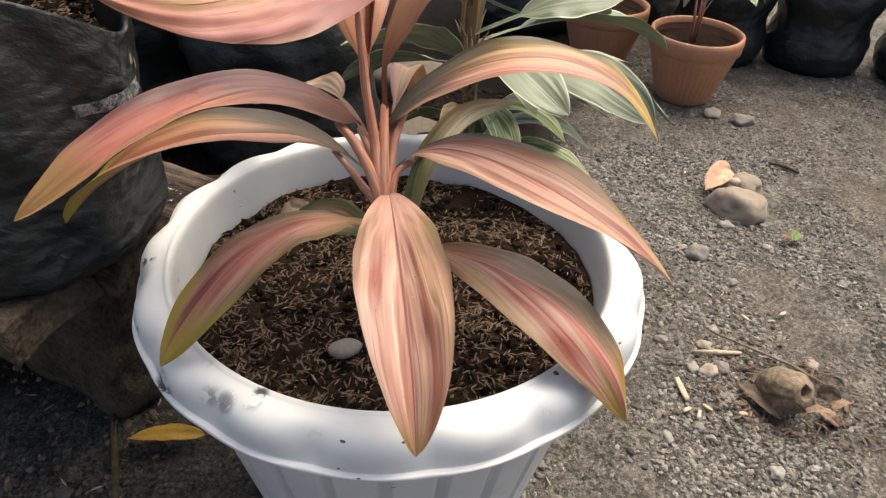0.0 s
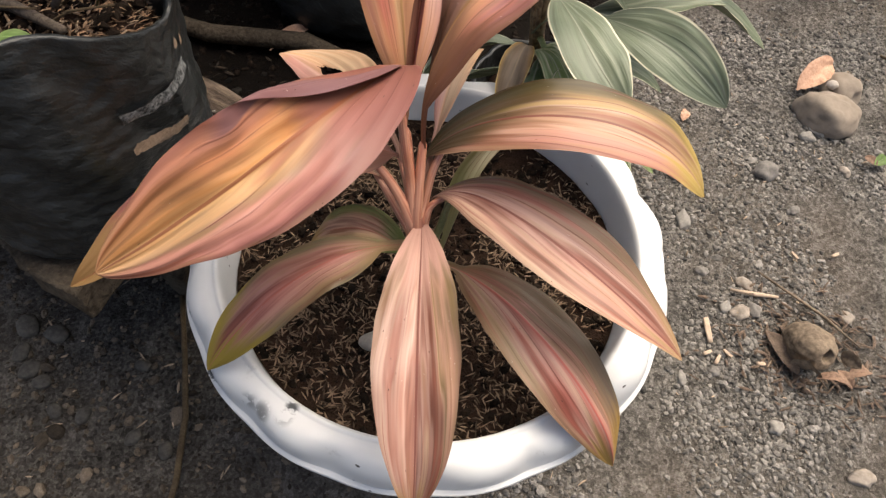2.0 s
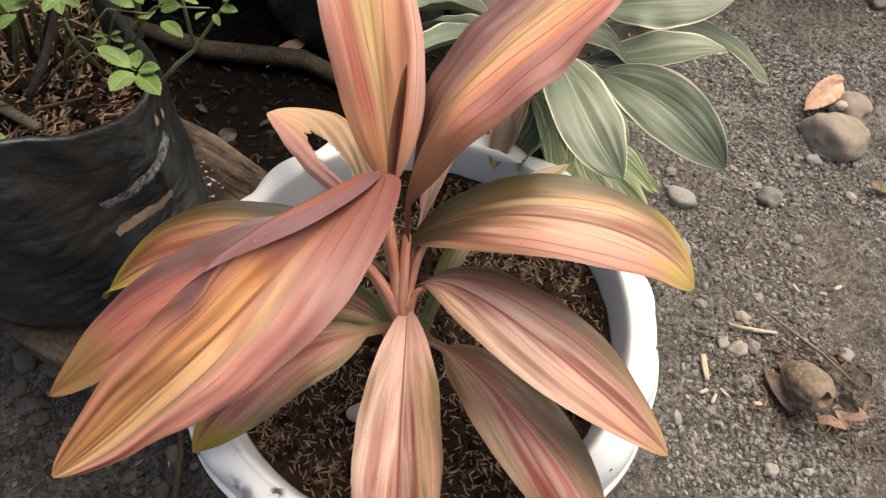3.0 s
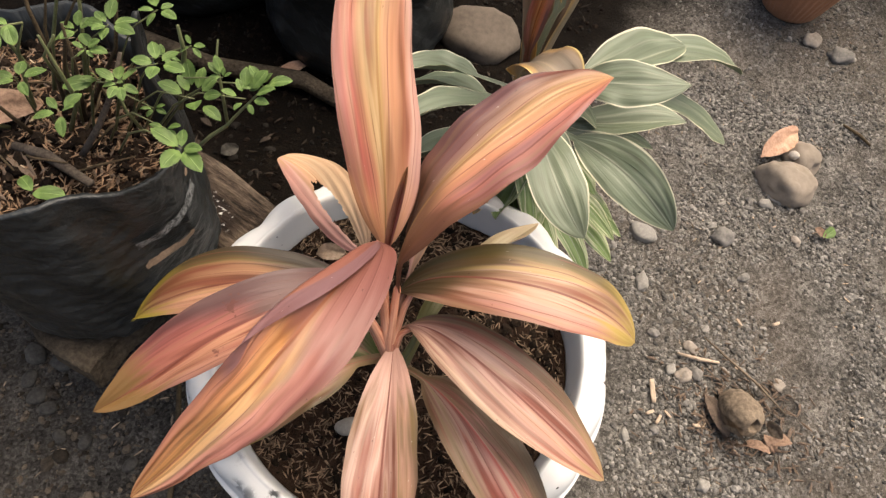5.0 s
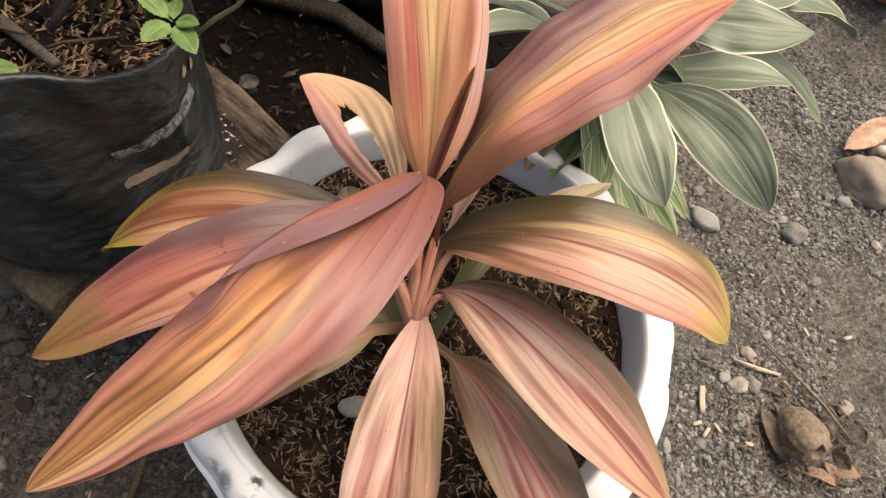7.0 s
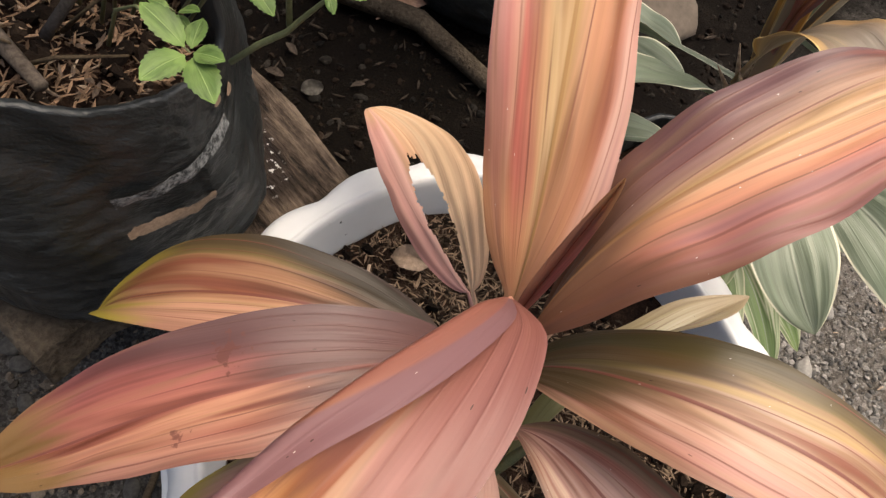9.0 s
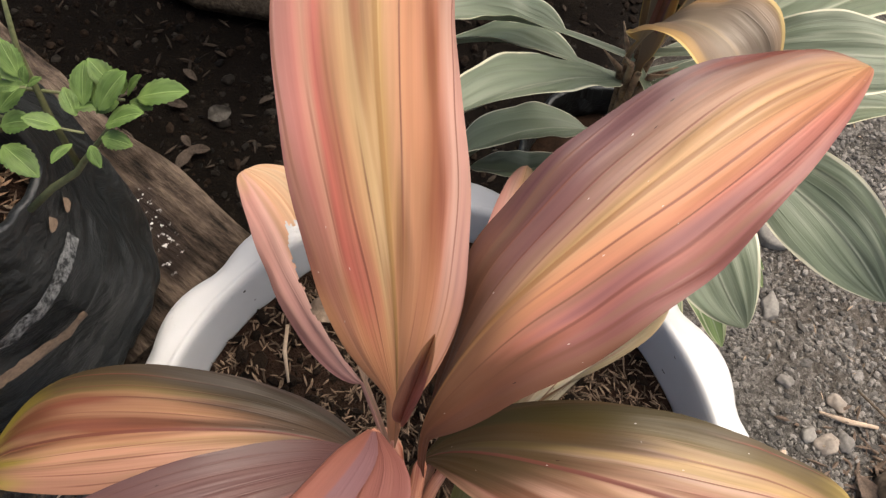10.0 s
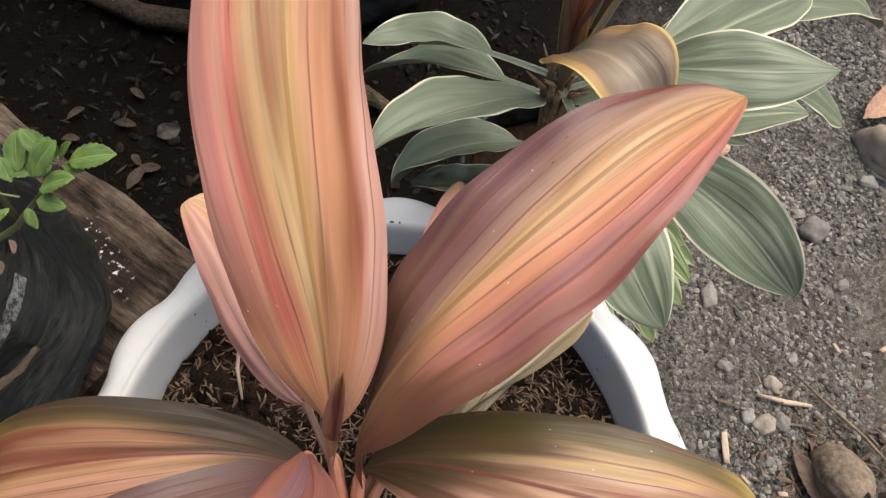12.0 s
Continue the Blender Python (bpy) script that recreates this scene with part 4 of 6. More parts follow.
def build_pot():
    pot = thing("flower_pot", (POT_X, POT_Y, 0), "white plastic flower pot with a scalloped scuffed rim", "flower pot")

    def scallop(r, z, a, i):
        w = math.sin(LOBES * (a - NOTCH) / 2)
        lob = math.sqrt(w * w + 0.02) - 0.72
        k = max(0.0, min(1.0, (z - 0.2475) / 0.014)) * max(0.0, min(1.0, (r - 0.170) / 0.014))
        dent = 0.0006 * noise.noise(Vector((3 * math.cos(a), 3 * math.sin(a), z * 20)))
        return r + 0.0062 * k * lob + dent, z + 0.0026 * k * lob + dent

    rim_profile = [(0.1545, 0.200), (0.1555, 0.236), (0.1572, 0.2500), (0.1594, 0.2640), (0.1608, 0.2730), (0.1620, 0.2766), (0.1636, 0.2784), (0.1652, 0.2788), (0.1664, 0.2779), (0.1678, 0.2776), (0.1715, 0.2782),
                   (0.1758, 0.2780), (0.1798, 0.2764), (0.1834, 0.2732), (0.1858, 0.2690), (0.1872, 0.2640), (0.1878, 0.2590), (0.1880, 0.2550), (0.1880, 0.2540), (0.1882, 0.2538), (0.1906, 0.2534), (0.1912, 0.2532), (0.1915, 0.2527), (0.1915, 0.2509),
                   (0.1912, 0.2505), (0.1905, 0.2504), (0.1872, 0.2500), (0.1870, 0.2498), (0.1850, 0.2492), (0.1780, 0.2480), (0.1702, 0.2460), (0.1680, 0.2400)]
    part("rim", lathe(rim_profile, 272, scallop), POT_WHITE, pot)

    def flute(r, z, a, i):
        # wide rounded panels between paired ribs, arched at the top
        w = abs(((a * 26 / (2 * math.pi)) % 1.0) - 0.5) * 2
        arch = 0.226 - 0.012 * (1 - min(1.0, (1 - w) * 2.2)) ** 2
        k = 1.0 if 0.02 < z < arch and i > 1 else 0.0
        return r + 0.0052 * k * (min(1.0, (1 - w) * 4.0) ** 2 - 0.8 + 0.8 * (1.0 if w > 0.95 else 0.0)), z

    wall = [(0.0, 0.004), (0.108, 0.004), (0.118, 0.0), (0.122, 0.004), (0.124, 0.012), (0.1265, 0.03)]
    wall += [(0.1265 + 0.0405 * k / 24, 0.03 + 0.205 * k / 24) for k in range(1, 25)] + [(0.1680, 0.241), (0.1692, 0.2455), (0.1670, 0.2455), (0.1620, 0.236)]
    part("body", lathe(wall, 416, flute), POT_WHITE, pot)
    return pot


build_pot()


def soil_height(x, y):
    r = math.hypot(x - POT_X, y - POT_Y)
    return 0.234 + 0.006 * noise.noise(Vector((x * 22, y * 22, 1))) + 0.003 * noise.noise(Vector((x * 70, y * 70, 3))) + 0.006 * max(0.0, (r - 0.10) / 0.05) ** 2


def build_soil():
    bm = bmesh.new()
    rings = [[bm.verts.new((POT_X, POT_Y, soil_height(POT_X, POT_Y)))]]
    for i in range(1, 41):
        r = 0.1556 * i / 40
        ring = []
        for k in range(128):
            x, y = POT_X + r * math.cos(2 * math.pi * k / 128), POT_Y + r * math.sin(2 * math.pi * k / 128)
            ring.append(bm.verts.new((x, y, soil_height(x, y))))
        rings.append(ring)
    for k in range(128):
        bm.faces.new((rings[0][0], rings[1][k], rings[1][(k + 1) % 128]))
        for i in range(1, 40):
            bm.faces.new((rings[i][k], rings[i + 1][k], rings[i + 1][(k + 1) % 128], rings[i][(k + 1) % 128]))
    tagged(part("potting_soil", bm, SOIL), "dark brown potting soil filling the white pot", "soil", kind="stuff")


build_soil()


def shreds(name, count, seed, place, length, width, mat, label, category):
    """Many small elongated curved flakes in one mesh. place(rng) gives x, y, z."""
    rng = random.Random(seed)
    verts, faces = [], []
    for _ in range(count):
        x, y, z = place(rng)
        ln, w = rng.uniform(*length), rng.uniform(*width)
        e = Euler((rng.uniform(-0.5, 0.5), rng.uniform(-0.35, 0.35), rng.uniform(0, 6.28))).to_matrix()
        c = Vector((x, y, z + 0.3 * ln + rng.random() * 0.5 * ln))
        k = len(verts)
        bend = rng.uniform(-0.15, 0.15) * ln
        for q in ((-ln, 0, 0), (-ln * 0.3, w, bend), (-ln * 0.3, -w, bend), (0, 0, w * 0.8 + bend), (ln * 0.4, w * 0.9, bend), (ln * 0.4, -w * 0.9, bend), (ln, 0, 0)):
            verts.append(tuple(c + e @ Vector(q)))
        for t in ((0, 2, 3), (0, 3, 1), (1, 3, 4), (2, 5, 3), (3, 5, 6), (3, 6, 4)):
            faces.append([i + k for i in t])
    return tagged(raw(name, verts, faces, mat, smooth=False), label, category, kind="stuff")


def husk_place(rng):
    while True:
        x, y = POT_X + rng.uniform(-0.155, 0.155), POT_Y + rng.uniform(-0.155, 0.155)
        # strewn in drifts, with bare soil between
        if math.hypot(x - POT_X, y - POT_Y) < 0.153 and rng.random() < 0.62 + 1.1 * noise.noise(Vector((x * 26, y * 26, 7))):
            return x, y, soil_height(x, y)


shreds("rice_husks", 5200, 5, husk_place, (0.0026, 0.0050), (0.00042, 0.0008), HUSKS, "straw-coloured rice husks strewn over the potting soil", "rice husks")


def in_pot(rng):
    a, r = rng.uniform(0, 6.283), 0.152 * math.sqrt(rng.random())
    x, y = POT_X + r * math.cos(a), POT_Y + r * math.sin(a)
    return x, y, soil_height(x, y)


scatter("soil_crumbs", CLODS, 1500, in_pot, lambda r: 0.0012 + 0.004 * r.random() ** 2, (0.6, 1.0), "dark crumbs on the potting soil", "soil", 15)
peb = part("pebble", stone_mesh((0.0125, 0.008, 0.006), 4, 3, 0.12), PALE_STONE)
peb.location, peb.rotation_euler = (-0.024, -0.075, 0.242), (0, 0, 0.5)
tagged(peb, "smooth pale oval pebble on the potting soil", "stone")

# ---- the red cordyline ----
red = thing("cordyline", (0, 0, 0), "cordyline with arching pink, orange and mauve striped leaves", "plant")
part("stem", tube([(0.001, -0.034, 0.222), (0.001, -0.033, 0.27), (0.0, -0.032, 0.31), (-0.002, -0.031, 0.338), (-0.003, -0.029, 0.352)], [0.0085, 0.007, 0.0058, 0.0055, 0.003], 12), STEM_RED, red, "red leaf-sheathed stem")


def cordyline_leaf(ctrl, look_mat, seed, parent=None, label="", **shape_args):
    return leaf_part("leaf", blade(ctrl, seed=seed, **shape_args), look_mat, parent or red, label)


cordyline_leaf([(-0.002, -0.023, 0.344), (0.014, -0.08, 0.351), (0.024, -0.132, 0.355), (0.038, -0.172, 0.343), (0.043, -0.2, 0.3)],
               width=0.0281, rise=0.74, fall=0.72, start=0.013, heading=-76.4, roll=(-7, -8, -12), fold=(28, 15), look_mat=LEAF_ROSE, seed=1)
cordyline_leaf([(0.007, -0.026, 0.297), (0.054, -0.034, 0.31), (0.095, -0.078, 0.329), (0.151, -0.117, 0.318), (0.163, -0.127, 0.259)],
               width=0.0286, rise=0.61, fall=0.70, start=0.112, heading=-27.9, roll=(4, 13, 5), fold=(-9, -32), look_mat=LEAF_ROSE_OLIVE, seed=2)
cordyline_leaf([(-0.005, -0.02, 0.344), (0.014, 0.001, 0.388), (0.063, -0.034, 0.386), (0.132, -0.055, 0.368), (0.185, -0.069, 0.322)],
               width=0.0280, rise=0.88, fall=0.72, start=0.107, heading=-9.3, roll=(-21, 5, -25), fold=(10, 12), look_mat=LEAF_PINK, seed=3, stalk=0.002)
cordyline_leaf([(-0.013, -0.01, 0.358), (-0.014, 0.026, 0.392), (0.057, 0.006, 0.444), (0.128, 0.022, 0.451), (0.176, 0.026, 0.372)],
               width=0.0293, rise=0.82, fall=0.67, start=0.121, heading=18.5, roll=(13, 7, 16), fold=(4, 12), look_mat=LEAF_PEACH_OLIVE, seed=4, stalk=0.002)
cordyline_leaf([(-0.008, -0.031, 0.319), (-0.04, -0.056, 0.343), (-0.059, -0.088, 0.36), (-0.091, -0.109, 0.332), (-0.119, -0.144, 0.281)],
               width=0.0237, rise=0.75, fall=0.74, start=0.128, heading=-138.4, roll=(-31, -6, -38), fold=(-0, 5), look_mat=LEAF_ROSE_GOLD, seed=5)
cordyline_leaf([(-0.0248, -0.0019, 0.4538), (-0.0358, -0.0965, 0.5026), (-0.0473, -0.133, 0.5078), (-0.0477, -0.1531, 0.5127), (-0.0691, -0.2008, 0.5254)],
               width=0.0323, rise=0.272, fall=0.605, start=0.000, heading=-106.6, roll=(-26.6, -51.6, 25.3), fold=(14.8, -2.8), look_mat=LEAF_ORANGE, seed=6, cuff=(163, 0.632, -1, 0.134), full=(-1, 0.58, 0.518), along=96, cross=48)
cordyline_leaf([(-0.023, -0.005, 0.381), (-0.059, -0.039, 0.438), (-0.108, -0.088, 0.439), (-0.135, -0.122, 0.394), (-0.169, -0.153, 0.387)],
               width=0.0277, rise=0.54, fall=0.75, start=0.025, heading=-145.2, roll=(-24, 1, -28), fold=(22, 39), look_mat=LEAF_MAUVE, seed=7, stalk=0.002)
cordyline_leaf([(-0.001, -0.025, 0.331), (-0.035, 0.026, 0.364), (-0.092, -0.022, 0.39), (-0.166, -0.038, 0.38), (-0.207, -0.07, 0.324)],
               width=0.0283, rise=0.96, fall=0.66, start=0.174, heading=-169.6, roll=(14, 2, 13), fold=(25, 2), look_mat=LEAF_PEACH_OLIVE_BACK, seed=8, stalk=0.002)
cordyline_leaf([(-0.011, -0.016, 0.354), (-0.039, 0.03, 0.416), (-0.082, 0.044, 0.374), (-0.107, 0.112, 0.338), (-0.164, 0.122, 0.322)],
               width=0.0248, rise=0.50, fall=0.41, start=0.252, heading=136.3, roll=(-11, 31, 5), fold=(10, 0), look_mat=LEAF_CREAM, seed=9, slit=True, along=150, cross=56, stalk=0.002)
cordyline_leaf([(-0.02, 0.002, 0.397), (-0.026, 0.027, 0.441), (-0.036, 0.062, 0.498), (-0.09, 0.117, 0.536), (-0.079, 0.206, 0.562)],
               width=0.0308, rise=0.72, fall=0.68, start=0.115, heading=115.3, roll=(-55, 22, -76), fold=(1, -31), look_mat=LEAF_APRICOT, seed=10, stalk=0.0045)
cordyline_leaf([(-0.008, -0.003, 0.392), (-0.024, 0.028, 0.467), (0.019, 0.063, 0.485), (0.052, 0.144, 0.492), (0.098, 0.18, 0.477)],
               width=0.0315, rise=0.70, fall=0.74, start=0.080, heading=59.6, roll=(-32, 15, -25), fold=(-12, 35), look_mat=LEAF_MAUVE_GOLD, seed=11, stalk=0.0045, wave=0.0032, full=(-1, 0.1, 0.12))
cordyline_leaf([(0.007, -0.047, 0.282), (0.019, -0.003, 0.33), (0.022, 0.031, 0.361), (0.045, 0.061, 0.358), (0.081, 0.119, 0.348)],
               width=0.0205, rise=0.79, fall=0.78, start=0.168, heading=55.2, roll=(-48, 32, 27), fold=(53, -30), look_mat=LEAF_PALE, seed=12)

def petiole(points, r0, r1, mat=STEM_PINK):
    """A leaf stalk from the crown to the foot of a blade, drawn out thin at its end."""
    foot = Vector((0.3 * points[0][0], -0.0315, 0.312))
    ctrl = [foot] + [Vector(p) for p in points]
    ctrl[-1].z -= 0.0025
    ctrl.append(ctrl[-1] + (ctrl[-1] - ctrl[-2]).normalized() * 0.006 - Vector((0, 0, 0.003)))
    run, rad = [], []
    for i in range(len(ctrl) - 1):
        a, b, c, d = ctrl[max(i - 1, 0)], ctrl[i], ctrl[i + 1], ctrl[min(i + 2, len(ctrl) - 1)]
        for k in range(4):
            q = k / 4
            run.append(0.5 * (2 * b + (c - a) * q + (2 * a - 5 * b + 4 * c - d) * q * q + (3 * b - a - 3 * c + d) * q**3))
            h = (i + q) / (len(ctrl) - 1)
            rad.append((1.18 * r0 * (1 - h) + 0.62 * r1 * h) * (1 + 0.35 * max(0.0, 0.4 - h)) * (1.0 if i < len(ctrl) - 2 else 1 - 0.8 * q))
    part("petiole", tube([tuple(p) for p in run], rad, 9), mat, red)


petiole([(-0.0081, -0.031, 0.3363), (-0.0192, -0.0219, 0.3428), (-0.0306, -0.0127, 0.3507), (-0.0413, -0.0036, 0.3584)], 0.0031, 0.0024)
petiole([(-0.0068, -0.031, 0.3438), (-0.0144, -0.0271, 0.362), (-0.0251, -0.0232, 0.3787), (-0.0334, -0.0203, 0.3882)], 0.0041, 0.0034)
petiole([(-0.006, -0.031, 0.3439), (-0.011, -0.0193, 0.3736), (-0.0170, -0.0120, 0.404), (-0.0228, -0.0030, 0.4530)], 0.0036, 0.0034)
petiole([(-0.005, -0.031, 0.3441), (-0.0105, -0.0185, 0.3690), (-0.0155, -0.0075, 0.3860), (-0.0195, 0.0015, 0.3990)], 0.0036, 0.0040)
petiole([(-0.0036, -0.031, 0.3444), (-0.0050, -0.0210, 0.3665), (-0.0066, -0.0105, 0.3820), (-0.0078, -0.0020, 0.3950)], 0.0036, 0.0040)
petiole([(-0.0021, -0.031, 0.3398), (-0.0015, -0.0177, 0.3561), (-0.0002, -0.0044, 0.372), (0.0041, 0.0089, 0.3872)], 0.0034, 0.0028)
petiole([(0.0011, -0.031, 0.3346), (0.0014, -0.0254, 0.3471), (0.0037, -0.0197, 0.3559), (0.011, -0.0141, 0.3623)], 0.0031, 0.0027)
petiole([(-0.006, -0.031, 0.3439), (-0.0115, -0.0188, 0.3553), (-0.0191, -0.0065, 0.3664), (-0.0264, 0.0057, 0.3725)], 0.0031, 0.0024)
petiole([(0.0064, -0.031, 0.3241), (0.0111, -0.0253, 0.3393), (0.0142, -0.0197, 0.3559), (0.0178, -0.014, 0.3651)], 0.0031, 0.0024, STEM_GREEN)
cordyline_leaf([(-0.004, -0.018, 0.35), (-0.004, 0.025, 0.415), (-0.004, 0.085, 0.405), (-0.009, 0.145, 0.35), (-0.013, 0.2, 0.293)], LEAF_CREAM, 23, width=0.012, rise=0.6, fall=0.6, start=0.2, heading=92, fold=(26, 0), stalk=0.002)
# the furled new leaf
cordyline_leaf([(-0.019, 0.008, 0.424), (-0.017, 0.010, 0.455), (-0.0150, 0.0125, 0.478), (-0.0130, 0.0155, 0.500), (-0.0115, 0.018, 0.522)], LEAF_FURLED, 22, label="narrow furled new leaf",
               width=0.0055, rise=0.40, fall=0.5, start=0.0, heading=60, roll=(20, 10, 0), fold=(70, 0), stalk=0.001, wave=0.0004)
cordyline_leaf([(-0.006, -0.032, 0.306), (-0.028, -0.028, 0.322), (-0.05, -0.024, 0.322), (-0.072, -0.022, 0.304), (-0.091, -0.021, 0.274)], LEAF_GREEN_ROSE, 21, width=0.018, rise=0.7, fall=0.8, start=0.06, heading=176, roll=(-14, 0, 0), fold=(16, 0))

# ---- the variegated cordyline behind ----
GX, GY = 0.030, 0.268


def build_nursery_bag(name, at, r, h, seed, label, base_z=0.0, fill=True, flare=0.0, group=""):
    bag = thing(name, (at[0], at[1], base_z), label, "plant bag", group)

    def crease(rr, z, a, i):
        k = min(1.0, rr / (0.6 * r))
        v = Vector((math.cos(a) * 1.6, math.sin(a) * 1.6, z * 9 + seed * 3.7))
        slack = noise.noise(Vector((a * 2.0 + z * 11 + seed, z * 34 - a * 2.4, seed * 1.7)))
        return rr + k * (0.035 * r * noise.noise(v) + 0.012 * r * math.sin(9 * a + 40 * z + seed) + 0.05 * r * (0.4 - abs(slack))), z + 0.012 * k * (z / h) ** 4 * noise.noise(Vector((a * 1.5, seed, 0)))

    prof = [(0.0, 0.002), (r * 0.9, 0.0), (r * (1.0 + flare), 0.02)] + [(r * (1.0 + flare * (1 - k / 40)) + 0.006 * math.sin(k * 0.33), 0.02 + (h - 0.02) * k / 40) for k in range(1, 41)]
    prof += [(r * 0.985, h + 0.002), (r * 0.97, h), (r * 0.965, h - 0.03), (r * 0.96, h - 0.06)]
    part("wall", lathe(prof, 144, crease), BAG_BLACK, bag)
    if fill:
        def lumpy(rr, z, a, i):
            return rr, z + 0.006 * noise.noise(Vector((rr * 40 * math.cos(a), rr * 40 * math.sin(a), seed)))
        part("soil", lathe([(0.0, h - 0.022), (r * 0.3, h - 0.02), (r * 0.6, h - 0.024), (r * 0.85, h - 0.03), (r * 0.965, h - 0.034)], 48, lumpy), SOIL, bag)
    return bag


build_nursery_bag("nursery_bag", (GX + 0.015, GY + 0.02), 0.070, 0.19, 3, "small black nursery bag holding the variegated cordyline")
green = thing("cordyline", (GX, GY, 0.0), "cordyline with grey-green leaves edged and streaked in cream", "plant")
part("stem", tube([(0.01, 0.01, 0.17), (0.005, 0.005, 0.24), (0.002, 0.0, 0.30)], [0.009, 0.008, 0.006], 10), SHEATH, green)
for k in range(8):
    a = k * 2.4
    part("leaf_sheath", tube([(0.004 + 0.003 * math.cos(a), 0.003 + 0.003 * math.sin(a), 0.24), (0.001 + 0.006 * math.cos(a), -0.004 + 0.006 * math.sin(a), 0.31), (0.0 + 0.010 * math.cos(a), -0.006 + 0.010 * math.sin(a), 0.335 + 0.005 * (k % 4)), (-0.001 + 0.022 * math.cos(a), -0.008 + 0.022 * math.sin(a), 0.352 + 0.006 * (k % 4))], [0.003, 0.0027, 0.002, 0.0003], 7), SHEATH, green)


def green_leaf(tip, apex, width, mat=None, base_z=0.33, roll=(0, 0, 0), fold=(18, 0), seed=0, base=(0.0, -0.008), lean=0.55):
    b = (base[0], base[1], base_z)
    t = (tip[0] - GX, tip[1] - GY, tip[2])
    return leaf_part("leaf", blade(arc(b, t, apex, lean), width, heading=math.degrees(math.atan2(t[1] - b[1], t[0] - b[0])), roll=roll, fold=fold, seed=seed, stalk=0.003, wave=0.0022), mat or LEAF_GREEN, green)


cordyline_leaf([(0.002, -0.001, 0.347), (0.045, -0.0, 0.369), (0.077, 0.001, 0.387), (0.108, 0.0, 0.389), (0.148, 0.018, 0.391)],
               width=0.0233, rise=0.77, fall=0.88, start=0.274, heading=6.9, roll=(15, 2, -5), fold=(9, -14), look_mat=LEAF_GREEN, seed=31, parent=green, stalk=0.003, wave=0.002)
cordyline_leaf([(0.004, 0.003, 0.384), (0.052, 0.015, 0.358), (0.082, 0.047, 0.347), (0.108, 0.091, 0.345), (0.148, 0.126, 0.337)],
               width=0.0325, rise=0.78, fall=0.76, start=0.279, heading=29.9, roll=(-20, 15, -11), fold=(49, -11), look_mat=LEAF_GREEN, seed=32, parent=green, stalk=0.003, wave=0.002)
cordyline_leaf([(0.0, 0.0, 0.336), (0.06, 0.054, 0.347), (0.119, 0.104, 0.347), (0.176, 0.143, 0.326), (0.229, 0.17, 0.282)],
               width=0.0256, rise=0.80, fall=0.75, start=0.194, heading=40.6, roll=(-2, -2, 2), fold=(36, 9), look_mat=LEAF_GREEN, seed=33, parent=green, stalk=0.003, wave=0.002)
cordyline_leaf([(0.001, -0.001, 0.31), (0.051, 0.002, 0.303), (0.094, 0.016, 0.305), (0.131, 0.037, 0.312), (0.171, 0.05, 0.309)],
               width=0.0246, rise=0.82, fall=0.74, start=0.237, heading=25.2, roll=(-5, -11, -4), fold=(32, 12), look_mat=LEAF_GREEN, seed=34, parent=green, stalk=0.003, wave=0.002)
cordyline_leaf([(0.0, 0.001, 0.32), (0.065, 0.049, 0.327), (0.128, 0.084, 0.309), (0.189, 0.107, 0.261), (0.248, 0.136, 0.204)],
               width=0.0266, rise=0.80, fall=0.71, start=0.193, heading=27.0, roll=(3, 16, 12), fold=(31, -6), look_mat=LEAF_GREEN, seed=35, parent=green, stalk=0.003, wave=0.002)
cordyline_leaf([(0.002, -0.002, 0.312), (0.058, -0.032, 0.329), (0.1, -0.047, 0.349), (0.133, -0.068, 0.34), (0.177, -0.086, 0.309)],
               width=0.0269, rise=0.70, fall=0.73, start=0.296, heading=-25.9, roll=(43, 8, 14), fold=(13, 4), look_mat=LEAF_GREEN, seed=36, parent=green, stalk=0.003, wave=0.002)
cordyline_leaf([(0.0, -0.0, 0.332), (0.021, -0.043, 0.351), (0.041, -0.085, 0.363), (0.06, -0.123, 0.355), (0.094, -0.142, 0.337)],
               width=0.0272, rise=0.79, fall=0.74, start=0.189, heading=-56.1, roll=(12, 13, 13), fold=(10, 2), look_mat=LEAF_GREEN, seed=37, parent=green, stalk=0.003, wave=0.002)
cordyline_leaf([(-0.002, 0.001, 0.336), (-0.05, 0.009, 0.332), (-0.08, 0.013, 0.33), (-0.099, 0.004, 0.325), (-0.132, -0.008, 0.327)],
               width=0.0247, rise=0.81, fall=0.81, start=0.272, heading=168.0, roll=(7, 9, -13), fold=(40, 4), look_mat=LEAF_GREEN, seed=38, parent=green, stalk=0.003, wave=0.002)
cordyline_leaf([(-0.001, -0.001, 0.317), (-0.043, 0.004, 0.314), (-0.075, 0.011, 0.315), (-0.102, 0.008, 0.303), (-0.136, -0.002, 0.284)],
               width=0.0255, rise=0.80, fall=0.77, start=0.216, heading=175.1, roll=(20, 14, -7), fold=(26, -2), look_mat=LEAF_GREEN, seed=39, parent=green, stalk=0.003, wave=0.002)
cordyline_leaf([(0.001, -0.0, 0.316), (-0.02, -0.019, 0.339), (-0.044, -0.046, 0.356), (-0.07, -0.07, 0.369), (-0.094, -0.101, 0.359)],
               width=0.0303, rise=0.77, fall=0.77, start=0.104, heading=-153.2, roll=(22, -4, -13), fold=(22, 19), look_mat=LEAF_GREEN, seed=40, parent=green, stalk=0.003, wave=0.002)
